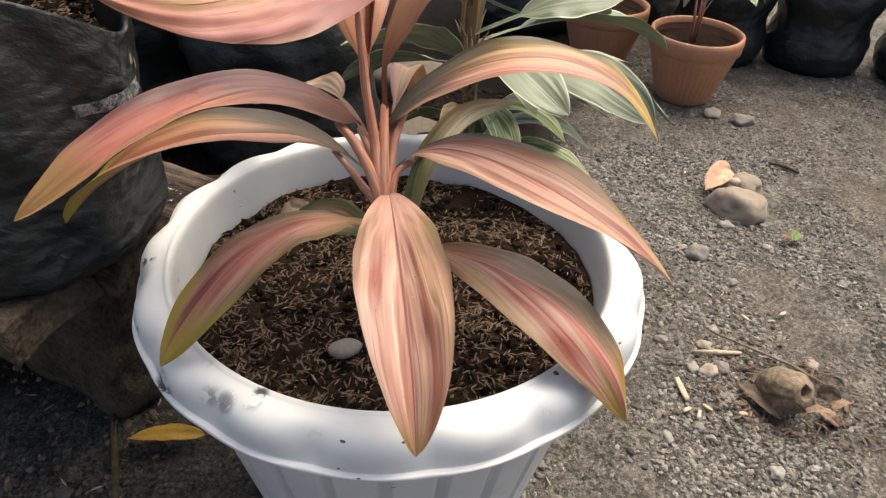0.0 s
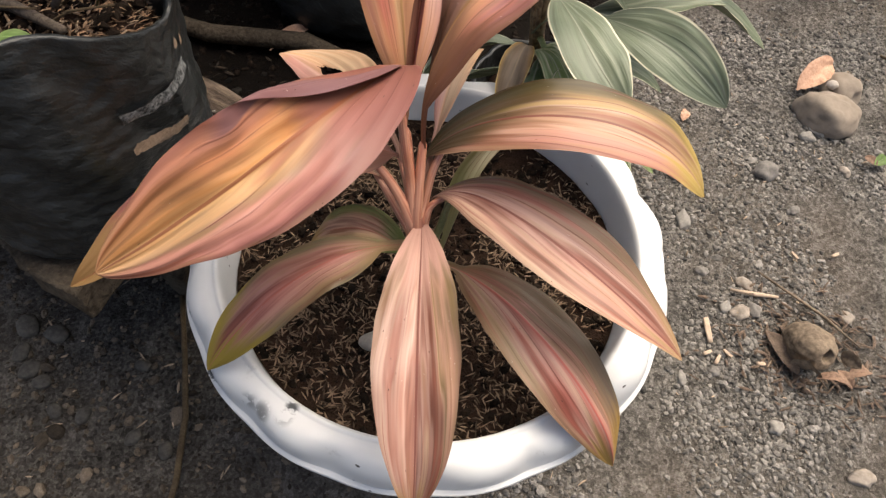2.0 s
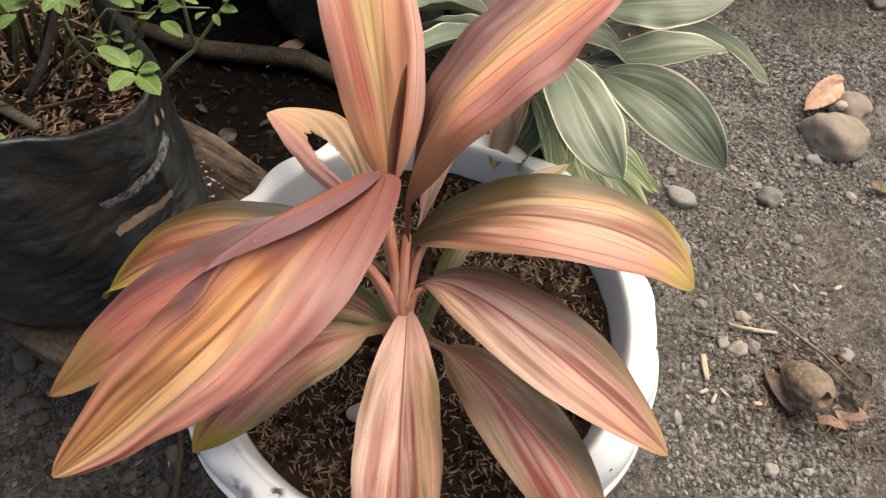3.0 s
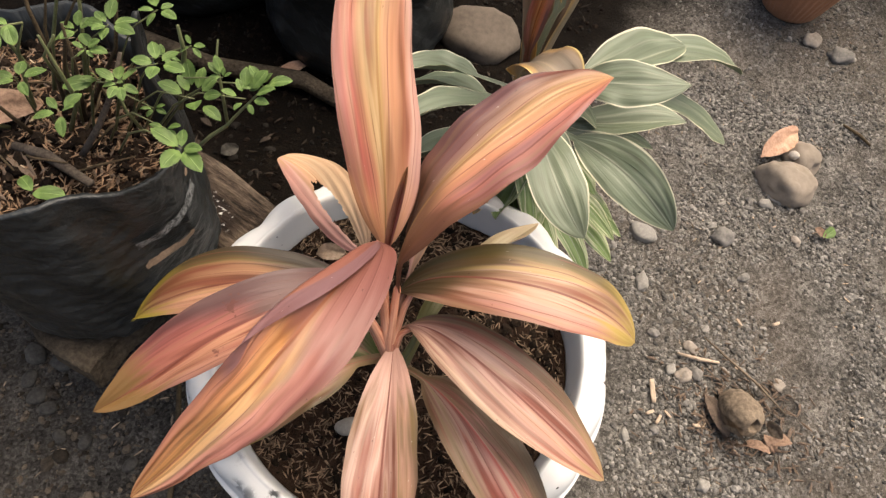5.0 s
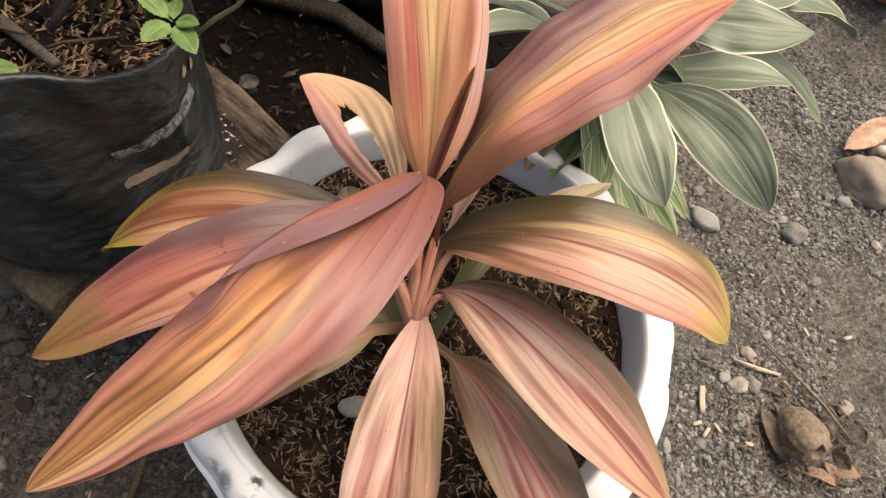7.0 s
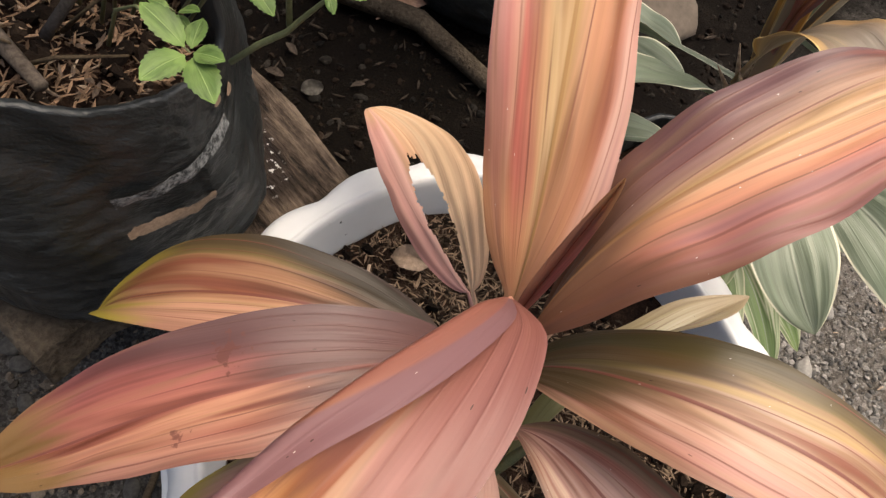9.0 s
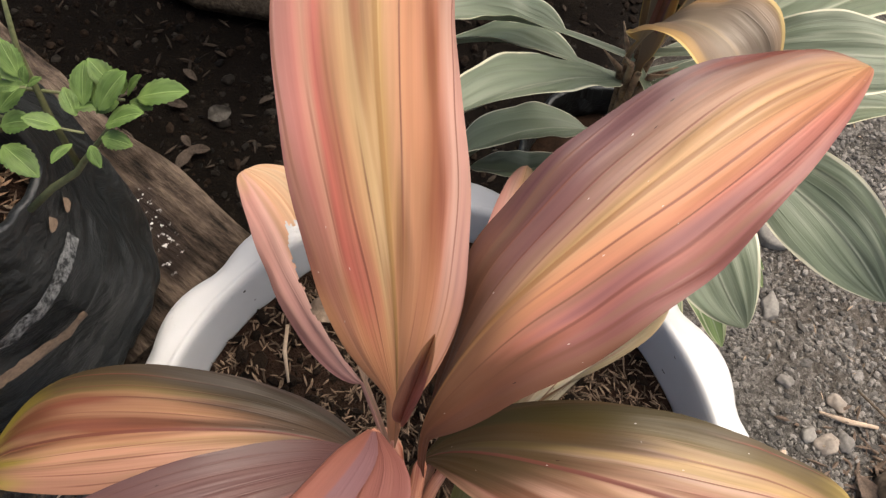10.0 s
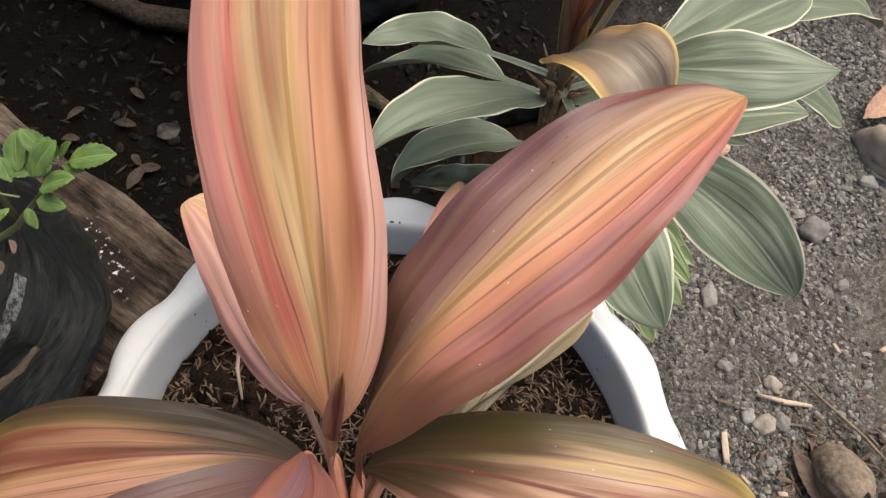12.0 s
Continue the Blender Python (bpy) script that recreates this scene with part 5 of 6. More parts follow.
cordyline_leaf([(0.001, -0.005, 0.259), (-0.022, -0.011, 0.27), (-0.051, -0.02, 0.268), (-0.081, -0.036, 0.255), (-0.095, -0.061, 0.238)],
               width=0.0276, rise=0.77, fall=0.72, start=0.155, heading=-142.3, roll=(32, 16, 3), fold=(26, 19), look_mat=LEAF_GREEN, seed=41, parent=green, stalk=0.003, wave=0.002)
cordyline_leaf([(0.0, -0.002, 0.249), (-0.017, -0.028, 0.243), (-0.037, -0.044, 0.241), (-0.06, -0.052, 0.242), (-0.083, -0.053, 0.24)],
               width=0.0240, rise=0.80, fall=0.75, start=0.209, heading=-138.9, roll=(30, -4, -12), fold=(28, -3), look_mat=LEAF_GREEN, seed=42, parent=green, stalk=0.003, wave=0.002)
cordyline_leaf([(-0.007, -0.006, 0.34), (-0.01, -0.033, 0.398), (0.0, -0.053, 0.456), (0.032, -0.068, 0.458), (0.048, -0.073, 0.413)],
               width=0.0270, rise=0.80, fall=0.80, start=0.197, heading=-43.0, roll=(0, 0, 0), fold=(18, 0), look_mat=LEAF_BRONZE, seed=43, parent=green, stalk=0.003, wave=0.002)
cordyline_leaf([(0.001, 0.0, 0.277), (0.023, -0.022, 0.27), (0.029, -0.048, 0.268), (0.02, -0.079, 0.273), (0.013, -0.116, 0.281)],
               width=0.0231, rise=0.80, fall=0.75, start=0.195, heading=-83.8, roll=(30, 14, -9), fold=(22, 8), look_mat=LEAF_GREEN_FRESH, seed=44, parent=green, stalk=0.003, wave=0.002)
green_leaf((0.09, 0.42, 0.47), 0.49, 0.024, seed=44, base_z=0.37)
green_leaf((-0.02, 0.40, 0.46), 0.48, 0.022, LEAF_BRONZE, seed=45, base_z=0.37)
green_leaf((0.115, 0.13, 0.235), 0.27, 0.016, LEAF_GREEN_FRESH, seed=46, base_z=0.22)
green_leaf((0.15, 0.155, 0.225), 0.26, 0.015, LEAF_GREEN_FRESH, seed=47, base_z=0.21)
green_leaf((0.17, 0.21, 0.22), 0.255, 0.014, LEAF_GREEN_FRESH, seed=48, base_z=0.21)
green_leaf((0.085, 0.165, 0.255), 0.30, 0.017, LEAF_GREEN_FRESH, seed=50, base_z=0.25)
green_leaf((0.10, 0.20, 0.30), 0.335, 0.018, LEAF_GREEN, seed=51, base_z=0.28)
green_leaf((0.135, 0.235, 0.255), 0.29, 0.016, LEAF_GREEN_FRESH, seed=52, base_z=0.25)
green_leaf((0.02, 0.16, 0.265), 0.30, 0.014, LEAF_BRONZE, seed=53, base_z=0.26)
green_leaf((0.075, 0.14, 0.23), 0.26, 0.014, LEAF_GREEN_FRESH, seed=54, base_z=0.22)
green_leaf((0.169, 0.282, 0.22), 0.265, 0.017, LEAF_GREEN, seed=55, base_z=0.23)
green_leaf((0.179, 0.208, 0.18), 0.225, 0.016, LEAF_GREEN_FRESH, seed=56, base_z=0.19)
green_leaf((0.169, 0.255, 0.19), 0.235, 0.013, LEAF_GREEN_FRESH, seed=57, base_z=0.20)
green_leaf((0.186, 0.25, 0.17), 0.215, 0.013, LEAF_GREEN_FRESH, seed=58, base_z=0.18)
green_leaf((0.07, 0.217, 0.24), 0.285, 0.018, LEAF_GREEN_FRESH, seed=59, base_z=0.25)
green_leaf((0.187, 0.331, 0.24), 0.285, 0.014, LEAF_GREEN, seed=60, base_z=0.25)
green_leaf((0.115, 0.282, 0.3), 0.345, 0.015, LEAF_GREEN, seed=61, base_z=0.31)
for ctrl, w, hd, r, sd in (([(0.0, -0.006, 0.33), (-0.006, -0.012, 0.39), (-0.016, -0.016, 0.45), (-0.026, -0.016, 0.50), (-0.034, -0.012, 0.535)], 0.015, 200, 20, 62),
                           ([(0.004, 0.0, 0.33), (0.012, 0.004, 0.39), (0.024, 0.012, 0.45), (0.036, 0.02, 0.50), (0.05, 0.03, 0.53)], 0.016, 20, -15, 63),
                           ([(0.0, 0.004, 0.33), (-0.002, 0.018, 0.39), (-0.004, 0.036, 0.46), (-0.006, 0.05, 0.51), (-0.004, 0.066, 0.545)], 0.017, 95, 0, 64)):
    leaf_part("leaf", blade(ctrl, w, rise=0.5, fall=0.7, start=0.05, heading=hd, roll=(r, 0, 0), fold=(42, -10), seed=sd, stalk=0.004), LEAF_BRONZE, green)
leaf_part("furled_leaf", blade([(-0.002, -0.012, 0.38), (-0.004, -0.02, 0.42), (-0.006, -0.03, 0.46), (0.0, -0.035, 0.5), (0.006, -0.035, 0.54)], 0.011, heading=90, fold=(55, 0), seed=49), LEAF_ORANGE, green, "orange furled new leaf")

# ---- timber shelf and the large bag on it ----
SH_A = math.atan2(-0.061, 0.178)


def build_shelf():
    shelf = thing("timber_block", (-0.205, -0.004, 0.0), "weathered rough timber block under the black bag", "timber")
    shelf.rotation_euler = (0, 0, SH_A)

    def slab(name, x0, x1, y0, y1, z0, z1, seed, mat, label="", rough=0.0):
        bm = bmesh.new()
        bmesh.ops.create_cube(bm, size=1.0)
        bmesh.ops.subdivide_edges(bm, edges=bm.edges[:], cuts=30, use_grid_fill=True)
        for v in bm.verts:
            p = Vector((x0 + (v.co.x + 0.5) * (x1 - x0), y0 + (v.co.y + 0.5) * (y1 - y0), z0 + (v.co.z + 0.5) * (z1 - z0)))
            d = Vector((noise.noise(p * 14 + Vector((seed, 0, 0))), noise.noise(p * 14 + Vector((0, seed, 0))), noise.noise(p * 14 + Vector((0, 0, seed)))))
            e = Vector((noise.noise(p * 55 + Vector((seed, 0, 9))), noise.noise(p * 55 + Vector((9, seed, 0))), noise.noise(p * 55 + Vector((0, 9, seed)))))
            v.co = p + d * (0.007 + rough) + e * (0.0015 + 0.6 * rough)
        part(name, bm, mat, shelf, label)

    slab("board", -0.62, 0.0, -0.03, 0.118, 0.226, 0.248, 2, TIMBER)
    slab("board", -0.60, -0.01, -0.112, -0.034, 0.222, 0.246, 3, DARK_TIMBER, "dark rough board", 0.004)
    slab("support", -0.60, -0.085, 0.0, 0.105, 0.0, 0.2255, 7, DARK_TIMBER, "dark rough support", 0.008)


build_shelf()
BAG_C, BAG_Z, BAG_H = (-0.296, 0.012), 0.250, 0.203


def bag_radius(a, z):
    h = (z - BAG_Z) / BAG_H
    r = 0.1012 + 0.011 * (z - 0.33) - 0.45 * (min(z, 0.46) - 0.33) ** 2
    r += 0.004 * noise.noise(Vector((math.cos(a) * 1.7, math.sin(a) * 1.7, z * 12)))
    # slanting creases, deepest towards the top
    r += (0.0012 + 0.0016 * max(0.0, min(1.0, h))) * math.sin(9 * a + 38 * z + 3 * noise.noise(Vector((a, z * 9, 2))))
    # slack folds of the film, lying aslant
    fold = noise.noise(Vector((a * 2.2 + z * 14, z * 55 - a * 3.0, 3)))
    r += 0.0034 * (0.45 - abs(fold)) + 0.0012 * noise.noise(Vector((a * 9, z * 130, 5)))
    if h < 0.1:
        r -= 0.012 * (1 - h / 0.1) ** 2
    return r


def bag_slump(a):
    """How far the film has slumped, from 0 to 1: most at the corner beside the timber."""
    d = math.atan2(math.sin(a - 0.45), math.cos(a - 0.45))
    return math.exp(-((d / (0.75 if d < 0 else 0.4)) ** 2))


def bag_top(a):
    flap = math.exp(-((math.atan2(math.sin(a - 0.66), math.cos(a - 0.66)) / 0.11) ** 2))
    return BAG_Z + BAG_H + 0.010 + 0.006 * noise.noise(Vector((math.cos(a) * 1.3, math.sin(a) * 1.3, 8))) + 0.003 * math.sin(5 * a) - 0.055 * bag_slump(a) + 0.10 * flap


def build_big_bag():
    bag = thing("plant_bag", (BAG_C[0], BAG_C[1], BAG_Z), "wrinkled dusty black polythene plant bag full of soil", "plant bag")
    bm = bmesh.new()
    uvl = bm.loops.layers.uv.new("wrap")
    N, K = 240, 84
    rings = []
    rings.append([bm.verts.new((0.06 * math.cos(a), 0.06 * math.sin(a), 0.0)) for a in (2 * math.pi * k / N for k in range(N))])
    for i in range(K + 1):
        ring = []
        for k in range(N):
            a = 2 * math.pi * k / N
            z = BAG_Z + (bag_top(a) - BAG_Z) * i / K
            r = bag_radius(a, z)
            ring.append(bm.verts.new((r * math.cos(a), r * math.sin(a), z - BAG_Z + 0.001)))
        rings.append(ring)
    for d, dz in ((0.004, 0.001), (0.008, -0.012), (0.01, -0.04), (0.012, -0.06)):
        ring = []
        for k in range(N):
            a = 2 * math.pi * k / N
            zt = bag_top(a)
            r = bag_radius(a, zt) - d
            ring.append(bm.verts.new((r * math.cos(a), r * math.sin(a), zt + dz - BAG_Z)))
        rings.append(ring)
    for i in range(len(rings) - 1):
        for k in range(N):
            f = bm.faces.new((rings[i][k], rings[i][(k + 1) % N], rings[i + 1][(k + 1) % N], rings[i + 1][k]))
            for lp, (u, w) in zip(f.loops, ((k, i), (k + 1, i), (k + 1, i + 1), (k, i + 1))):
                lp[uvl].uv = (u / N, w / 90)
    part("wall", bm, BAG_BLACK, bag)

    def lumpy(rr, z, a, i):
        return rr, z + 0.008 * noise.noise(Vector((rr * 30 * math.cos(a), rr * 30 * math.sin(a), 5))) - 0.034 * bag_slump(a) * (rr / 0.087) ** 2
    part("soil", lathe([(0.0, BAG_H - 0.012)] + [(0.0079 * k, BAG_H - 0.012 - 0.001 * k) for k in range(1, 12)], 64, lumpy), SOIL, bag)

    def patch(name, a0, a1, z0, z1, h, mat, label):
        pm = bmesh.new()
        rows = []
        for i in range(25):
            q = i / 24
            a = a0 + (a1 - a0) * q
            row = []
            for j in range(5):
                ragged = 0.0012 * noise.noise(Vector((q * 19, j, h * 900))) * (1 if j in (0, 4) else 0)
                z = z0 + (z1 - z0) * q + h * (j / 4 - 0.5) + ragged
                r = bag_radius(a, z) + 0.0012
                row.append(pm.verts.new((r * math.cos(a), r * math.sin(a), z - BAG_Z)))
            rows.append(row)
        for i in range(24):
            for j in range(4):
                pm.faces.new((rows[i][j], rows[i + 1][j], rows[i + 1][j + 1], rows[i][j + 1]))
        part(name, pm, mat, bag, label)

    patch("label_strip", radians(-26), radians(16), 0.385, 0.376, 0.0088, SCUFF, "scuffed pale grey strip")
    patch("tape_strip", radians(-27), radians(0), 0.358, 0.346, 0.0095, TAPE, "faded brown tape strip")
    return bag


build_big_bag()


# ---- rose bush growing in the large bag ----


def small_leaf(p, heading, length, droop, parent, seed, tilt=0.0):
    h = radians(heading)
    d = Vector((math.cos(h), math.sin(h), 0))
    p = Vector(p)
    ctrl = [p, p + d * length * 0.3 + Vector((0, 0, length * 0.08)), p + d * length * 0.55 + Vector((0, 0, length * 0.08)), p + d * length * 0.8 + Vector((0, 0, -droop * 0.4)), p + d * length + Vector((0, 0, -droop))]
    return blade([tuple(c) for c in ctrl], length * 0.29, rise=0.55, fall=0.55, start=0.02, heading=heading, roll=(tilt, 0, 0), fold=(14, 0), seed=seed, stalk=0.0006, along=14, cross=8, wave=0.0006, thick=0.0004)


def compound_leaf(at, heading, size, parent, seed):
    """A stalk with five leaflets."""
    rng = random.Random(seed)
    h = radians(heading)
    d, s = Vector((math.cos(h), math.sin(h), 0)), Vector((-math.sin(h), math.cos(h), 0))
    p = Vector(at)
    tips = [p + d * size * k + Vector((0, 0, 0.25 * size * math.sin(k * 2.2))) for k in (0, 0.35, 0.7, 1.0)]
    twig = part("leaf_stalk", tube([tuple(t) for t in tips], [0.0008, 0.0007, 0.0006, 0.0005], 5), STEM_GREEN, parent)
    for k, side in ((1, 1), (1, -1), (2, 1), (2, -1), (3, 0)):
        hd = heading + side * rng.uniform(50, 75) + rng.uniform(-12, 12)
        leaf_part("leaflet", small_leaf(tips[k], hd, size * rng.uniform(0.42, 0.62), size * rng.uniform(0.02, 0.25), parent, seed * 9 + k * 2 + side, rng.uniform(-22, 22)), LEAF_ROSEBUSH, twig)
    return tips[0]


rose = thing("rose_bush", (0, 0, 0), "young rose bush with small light green leaves", "plant")
ROOT = Vector((-0.29, 0.03, 0.435))


def spray(node_at, tips, parent, seed, inner=0.12):
    """A compound leaf given by the tips of its leaflets."""
    p = Vector(node_at)
    root = ROOT.lerp(Vector((p.x - 0.02, p.y, ROOT.z)), 0.55)
    mid = root.lerp(p, 0.6) + Vector((0, 0, 0.022))
    twig = part("leaf_stalk", tube([tuple(root), tuple(root.lerp(mid, 0.55) + Vector((0, 0, 0.008))), tuple(mid), tuple(p)], [0.0010, 0.0008, 0.0006, 0.0004], 6), STEM_GREEN, parent)
    for k, tip in enumerate(tips):
        d = Vector(tip) - p
        ln = d.length
        b = p + d * inner
        ctrl = [tuple(b), tuple(b.lerp(Vector(tip), 0.3) + Vector((0, 0, 0.06 * ln))), tuple(b.lerp(Vector(tip), 0.55) + Vector((0, 0, 0.07 * ln))), tuple(b.lerp(Vector(tip), 0.8) + Vector((0, 0, 0.03 * ln))), tip]
        leaf_part("leaflet", blade(ctrl, ln * 0.27 * (1.1 - inner), rise=0.6, fall=0.85, start=0.02, heading=math.degrees(math.atan2(d.y, d.x)), roll=((seed * 37 + k * 53) % 40 - 20, 0, 0), fold=(14, 0), seed=seed + k, stalk=0.0006, along=32, cross=8, teeth=8, wave=0.0006, thick=0.0004), LEAF_ROSEBUSH, twig)


spray((-0.158, 0.001, 0.49), [(-0.138, -0.011, 0.490), (-0.143, 0.002, 0.495), (-0.159, -0.020, 0.496), (-0.164, 0.015, 0.49), (-0.178, 0.003, 0.499)], rose, 61)
spray((-0.165, 0.036, 0.497), [(-0.144, 0.029, 0.492), (-0.155, 0.052, 0.505), (-0.176, 0.054, 0.512), (-0.186, 0.032, 0.508), (-0.152, 0.018, 0.512), (-0.148, 0.042, 0.502), (-0.166, 0.056, 0.506), (-0.178, 0.043, 0.507)], rose, 62, 0.35)
spray((-0.131, 0.043, 0.504), [(-0.113, 0.052, 0.512), (-0.121, 0.060, 0.517), (-0.123, 0.036, 0.500), (-0.137, 0.061, 0.513), (-0.144, 0.038, 0.512), (-0.115, 0.044, 0.505), (-0.128, 0.062, 0.512), (-0.140, 0.052, 0.510), (-0.132, 0.030, 0.507)], rose, 63, 0.38)
spray((-0.228, 0.028, 0.497), [(-0.246, 0.013, 0.498), (-0.236, 0.02, 0.503), (-0.23, 0.025, 0.506), (-0.222, 0.028, 0.506), (-0.213, 0.031, 0.498)], rose, 66, 0.2)
spray((-0.224, 0.025, 0.53), [(-0.225, 0.018, 0.53), (-0.218, 0.022, 0.528), (-0.21, 0.027, 0.53), (-0.216, 0.031, 0.535), (-0.23, 0.023, 0.535)], rose, 67, 0.2)
spray((-0.17, 0.055, 0.525), [(-0.176, 0.049, 0.522), (-0.163, 0.052, 0.52), (-0.174, 0.058, 0.53), (-0.162, 0.058, 0.525)], rose, 68, 0.2)
spray((-0.188, 0.049, 0.515), [(-0.195, 0.049, 0.516), (-0.18, 0.052, 0.51), (-0.182, 0.044, 0.512), (-0.192, 0.053, 0.52)], rose, 69, 0.2)
spray((-0.204, 0.038, 0.468), [(-0.211, 0.033, 0.47), (-0.206, 0.031, 0.466), (-0.197, 0.042, 0.47), (-0.195, 0.038, 0.466)], rose, 70, 0.2)
spray((-0.178, 0.015, 0.485), [(-0.188, 0.013, 0.487), (-0.169, 0.012, 0.484), (-0.167, 0.017, 0.49), (-0.174, 0.01, 0.483)], rose, 71, 0.2)
spray((-0.146, 0.046, 0.515), [(-0.157, 0.05, 0.52), (-0.153, 0.053, 0.525), (-0.154, 0.043, 0.515), (-0.141, 0.049, 0.518), (-0.146, 0.05, 0.52)], rose, 72, 0.2)
spray((-0.125, 0.057, 0.505), [(-0.135, 0.061, 0.515), (-0.127, 0.062, 0.513), (-0.12, 0.063, 0.512), (-0.107, 0.065, 0.508), (-0.117, 0.058, 0.503), (-0.132, 0.051, 0.503), (-0.138, 0.048, 0.507)], rose, 73, 0.2)
part("twig", tube([(-0.291, -0.012, 0.445), (-0.265, -0.012, 0.447), (-0.225, -0.022, 0.446)], [0.0035, 0.0042, 0.003], 7), BARK, rose)
part("twig", tube([(-0.246, -0.001, 0.442), (-0.236, 0.014, 0.46), (-0.221, 0.026, 0.49), (-0.211, 0.037, 0.52)], [0.0026, 0.0024, 0.002, 0.0012], 7), BARK, rose)
part("twig", tube([(-0.215, 0.031, 0.444), (-0.219, 0.028, 0.47), (-0.22, 0.029, 0.485)], [0.0014, 0.0012, 0.001], 7), STEM_GREEN, rose)
part("twig", tube([(-0.171, 0.028, 0.45), (-0.161, 0.036, 0.46), (-0.151, 0.042, 0.468), (-0.146, 0.045, 0.475), (-0.131, 0.051, 0.495), (-0.124, 0.055, 0.504)], [0.0014, 0.0014, 0.0013, 0.0011, 0.0008, 0.0005], 7), STEM_GREEN, rose)
part("twig", tube([(-0.151, 0.044, 0.47), (-0.152, 0.049, 0.495), (-0.156, 0.057, 0.515), (-0.154, 0.062, 0.53)], [0.0013, 0.0011, 0.0009, 0.0006], 7), STEM_GREEN, rose)
part("twig", tube([(-0.192, 0.05, 0.46), (-0.182, 0.051, 0.495), (-0.175, 0.053, 0.52), (-0.172, 0.051, 0.545)], [0.002, 0.0018, 0.0016, 0.001], 7), STEM_GREEN, rose)
part("twig", tube([(-0.257, 0.023, 0.49), (-0.252, 0.017, 0.52), (-0.234, 0.017, 0.545)], [0.0012, 0.001, 0.0008], 7), STEM_GREEN, rose)
for k in range(9):
    a, reach = 2.4 * k, 0.012 + 0.003 * k
    foot = ROOT + Vector((0.025 * math.cos(a), 0.025 * math.sin(a), 0))
    part("twig", tube([tuple(foot), tuple(foot + Vector((reach * math.cos(a + 0.5), reach * math.sin(a + 0.5), 0.05))), tuple(foot + Vector((1.8 * reach * math.cos(a + 0.2), 1.8 * reach * math.sin(a + 0.2), 0.10 + 0.006 * k)))], [0.0019, 0.0015, 0.0008], 6), STEM_GREEN if k % 2 else STEM_BROWN, rose)
for k, (at, tips) in enumerate([((-0.205, 0.02, 0.512), 7), ((-0.222, 0.048, 0.53), 7), ((-0.196, 0.066, 0.536), 5), ((-0.247, 0.046, 0.518), 7), ((-0.268, 0.004, 0.507), 5), ((-0.18, 0.032, 0.528), 5), ((-0.238, -0.004, 0.497), 5)]):
    rng = random.Random(300 + k)
    tilt, fan = rng.uniform(0, 6.28), []
    for q in range(tips):
        b, out = tilt + q * 6.28 / tips + rng.uniform(-0.25, 0.25), rng.uniform(0.010, 0.019)
        fan.append((at[0] + out * math.cos(b), at[1] + out * math.sin(b), at[2] + rng.uniform(-0.005, 0.006)))
    spray(at, fan, rose, 310 + k, 0.22)
for k in range(10):
    a, reach = 1.9 * k + 0.4, 0.02 + 0.0035 * k
    x, y = BAG_C[0] + 0.02 + reach * math.cos(a), BAG_C[1] + reach * math.sin(a)
    b = a + 1.1 + 0.3 * (k % 3)
    part("twig", tube([(x, y, 0.438), (x + 0.02 * math.cos(b), y + 0.02 * math.sin(b), 0.446 + 0.002 * (k % 4)), (x + 0.045 * math.cos(b + 0.3), y + 0.045 * math.sin(b + 0.3), 0.444 + 0.004 * (k % 3))], [0.0012, 0.001, 0.0006], 6), STEM_BROWN, rose)
for k, (at, hd, sz) in enumerate([((-0.26, 0.05, 0.545), 140, 0.026), ((-0.25, 0.085, 0.56), 20, 0.026), ((-0.27, 0.03, 0.53), 250, 0.026), ((-0.235, 0.06, 0.555), 60, 0.024)]):
    compound_leaf(at, hd, sz, rose, 60 + k)
    a = Vector(at)
    r0 = ROOT + Vector((0.012 * math.cos(k * 2.1), 0.012 * math.sin(k * 2.1), 0))
    mid = r0.lerp(a, 0.55) + Vector((0, 0, 0.02))
    part("stem", tube([tuple(r0), tuple(r0.lerp(mid, 0.5) + Vector((0, 0, 0.006))), tuple(mid), tuple(mid.lerp(a, 0.6)), tuple(a)], [0.0016, 0.0014, 0.0011, 0.0008, 0.0005], 6), STEM_GREEN if k % 3 else STEM_BROWN, rose)
sprout = thing("seedling", (0, 0, 0), "tiny green seedling at the rim of the black bag", "plant")
leaf_part("leaf", small_leaf((-0.252, -0.045, 0.452), 20, 0.02, 0.002, sprout, 90), LEAF_ROSEBUSH, sprout)
leaf_part("leaf", small_leaf((-0.254, -0.043, 0.452), 150, 0.016, 0.002, sprout, 91), LEAF_ROSEBUSH, sprout)


def dry_leaf(at, heading, length, width, label, mat, lift=0.012, roll=15, seed=0, name="dry_leaf"):
    h = radians(heading)
    d = Vector((math.cos(h), math.sin(h), 0))
    p = Vector(at)
    ctrl = [tuple(p + d * length * k + Vector((0, 0, lift * math.sin(k * 3.1)))) for k in (0, 0.25, 0.5, 0.75, 1.0)]
    ob = leaf_part(name, blade(ctrl, width, rise=0.6, fall=0.6, start=0.03, heading=heading, roll=(roll, 20, 0), fold=(25, 10), seed=seed, stalk=0.001, along=24, cross=10, wave=0.003), mat, None)
    return tagged(ob, label, "fallen leaf")


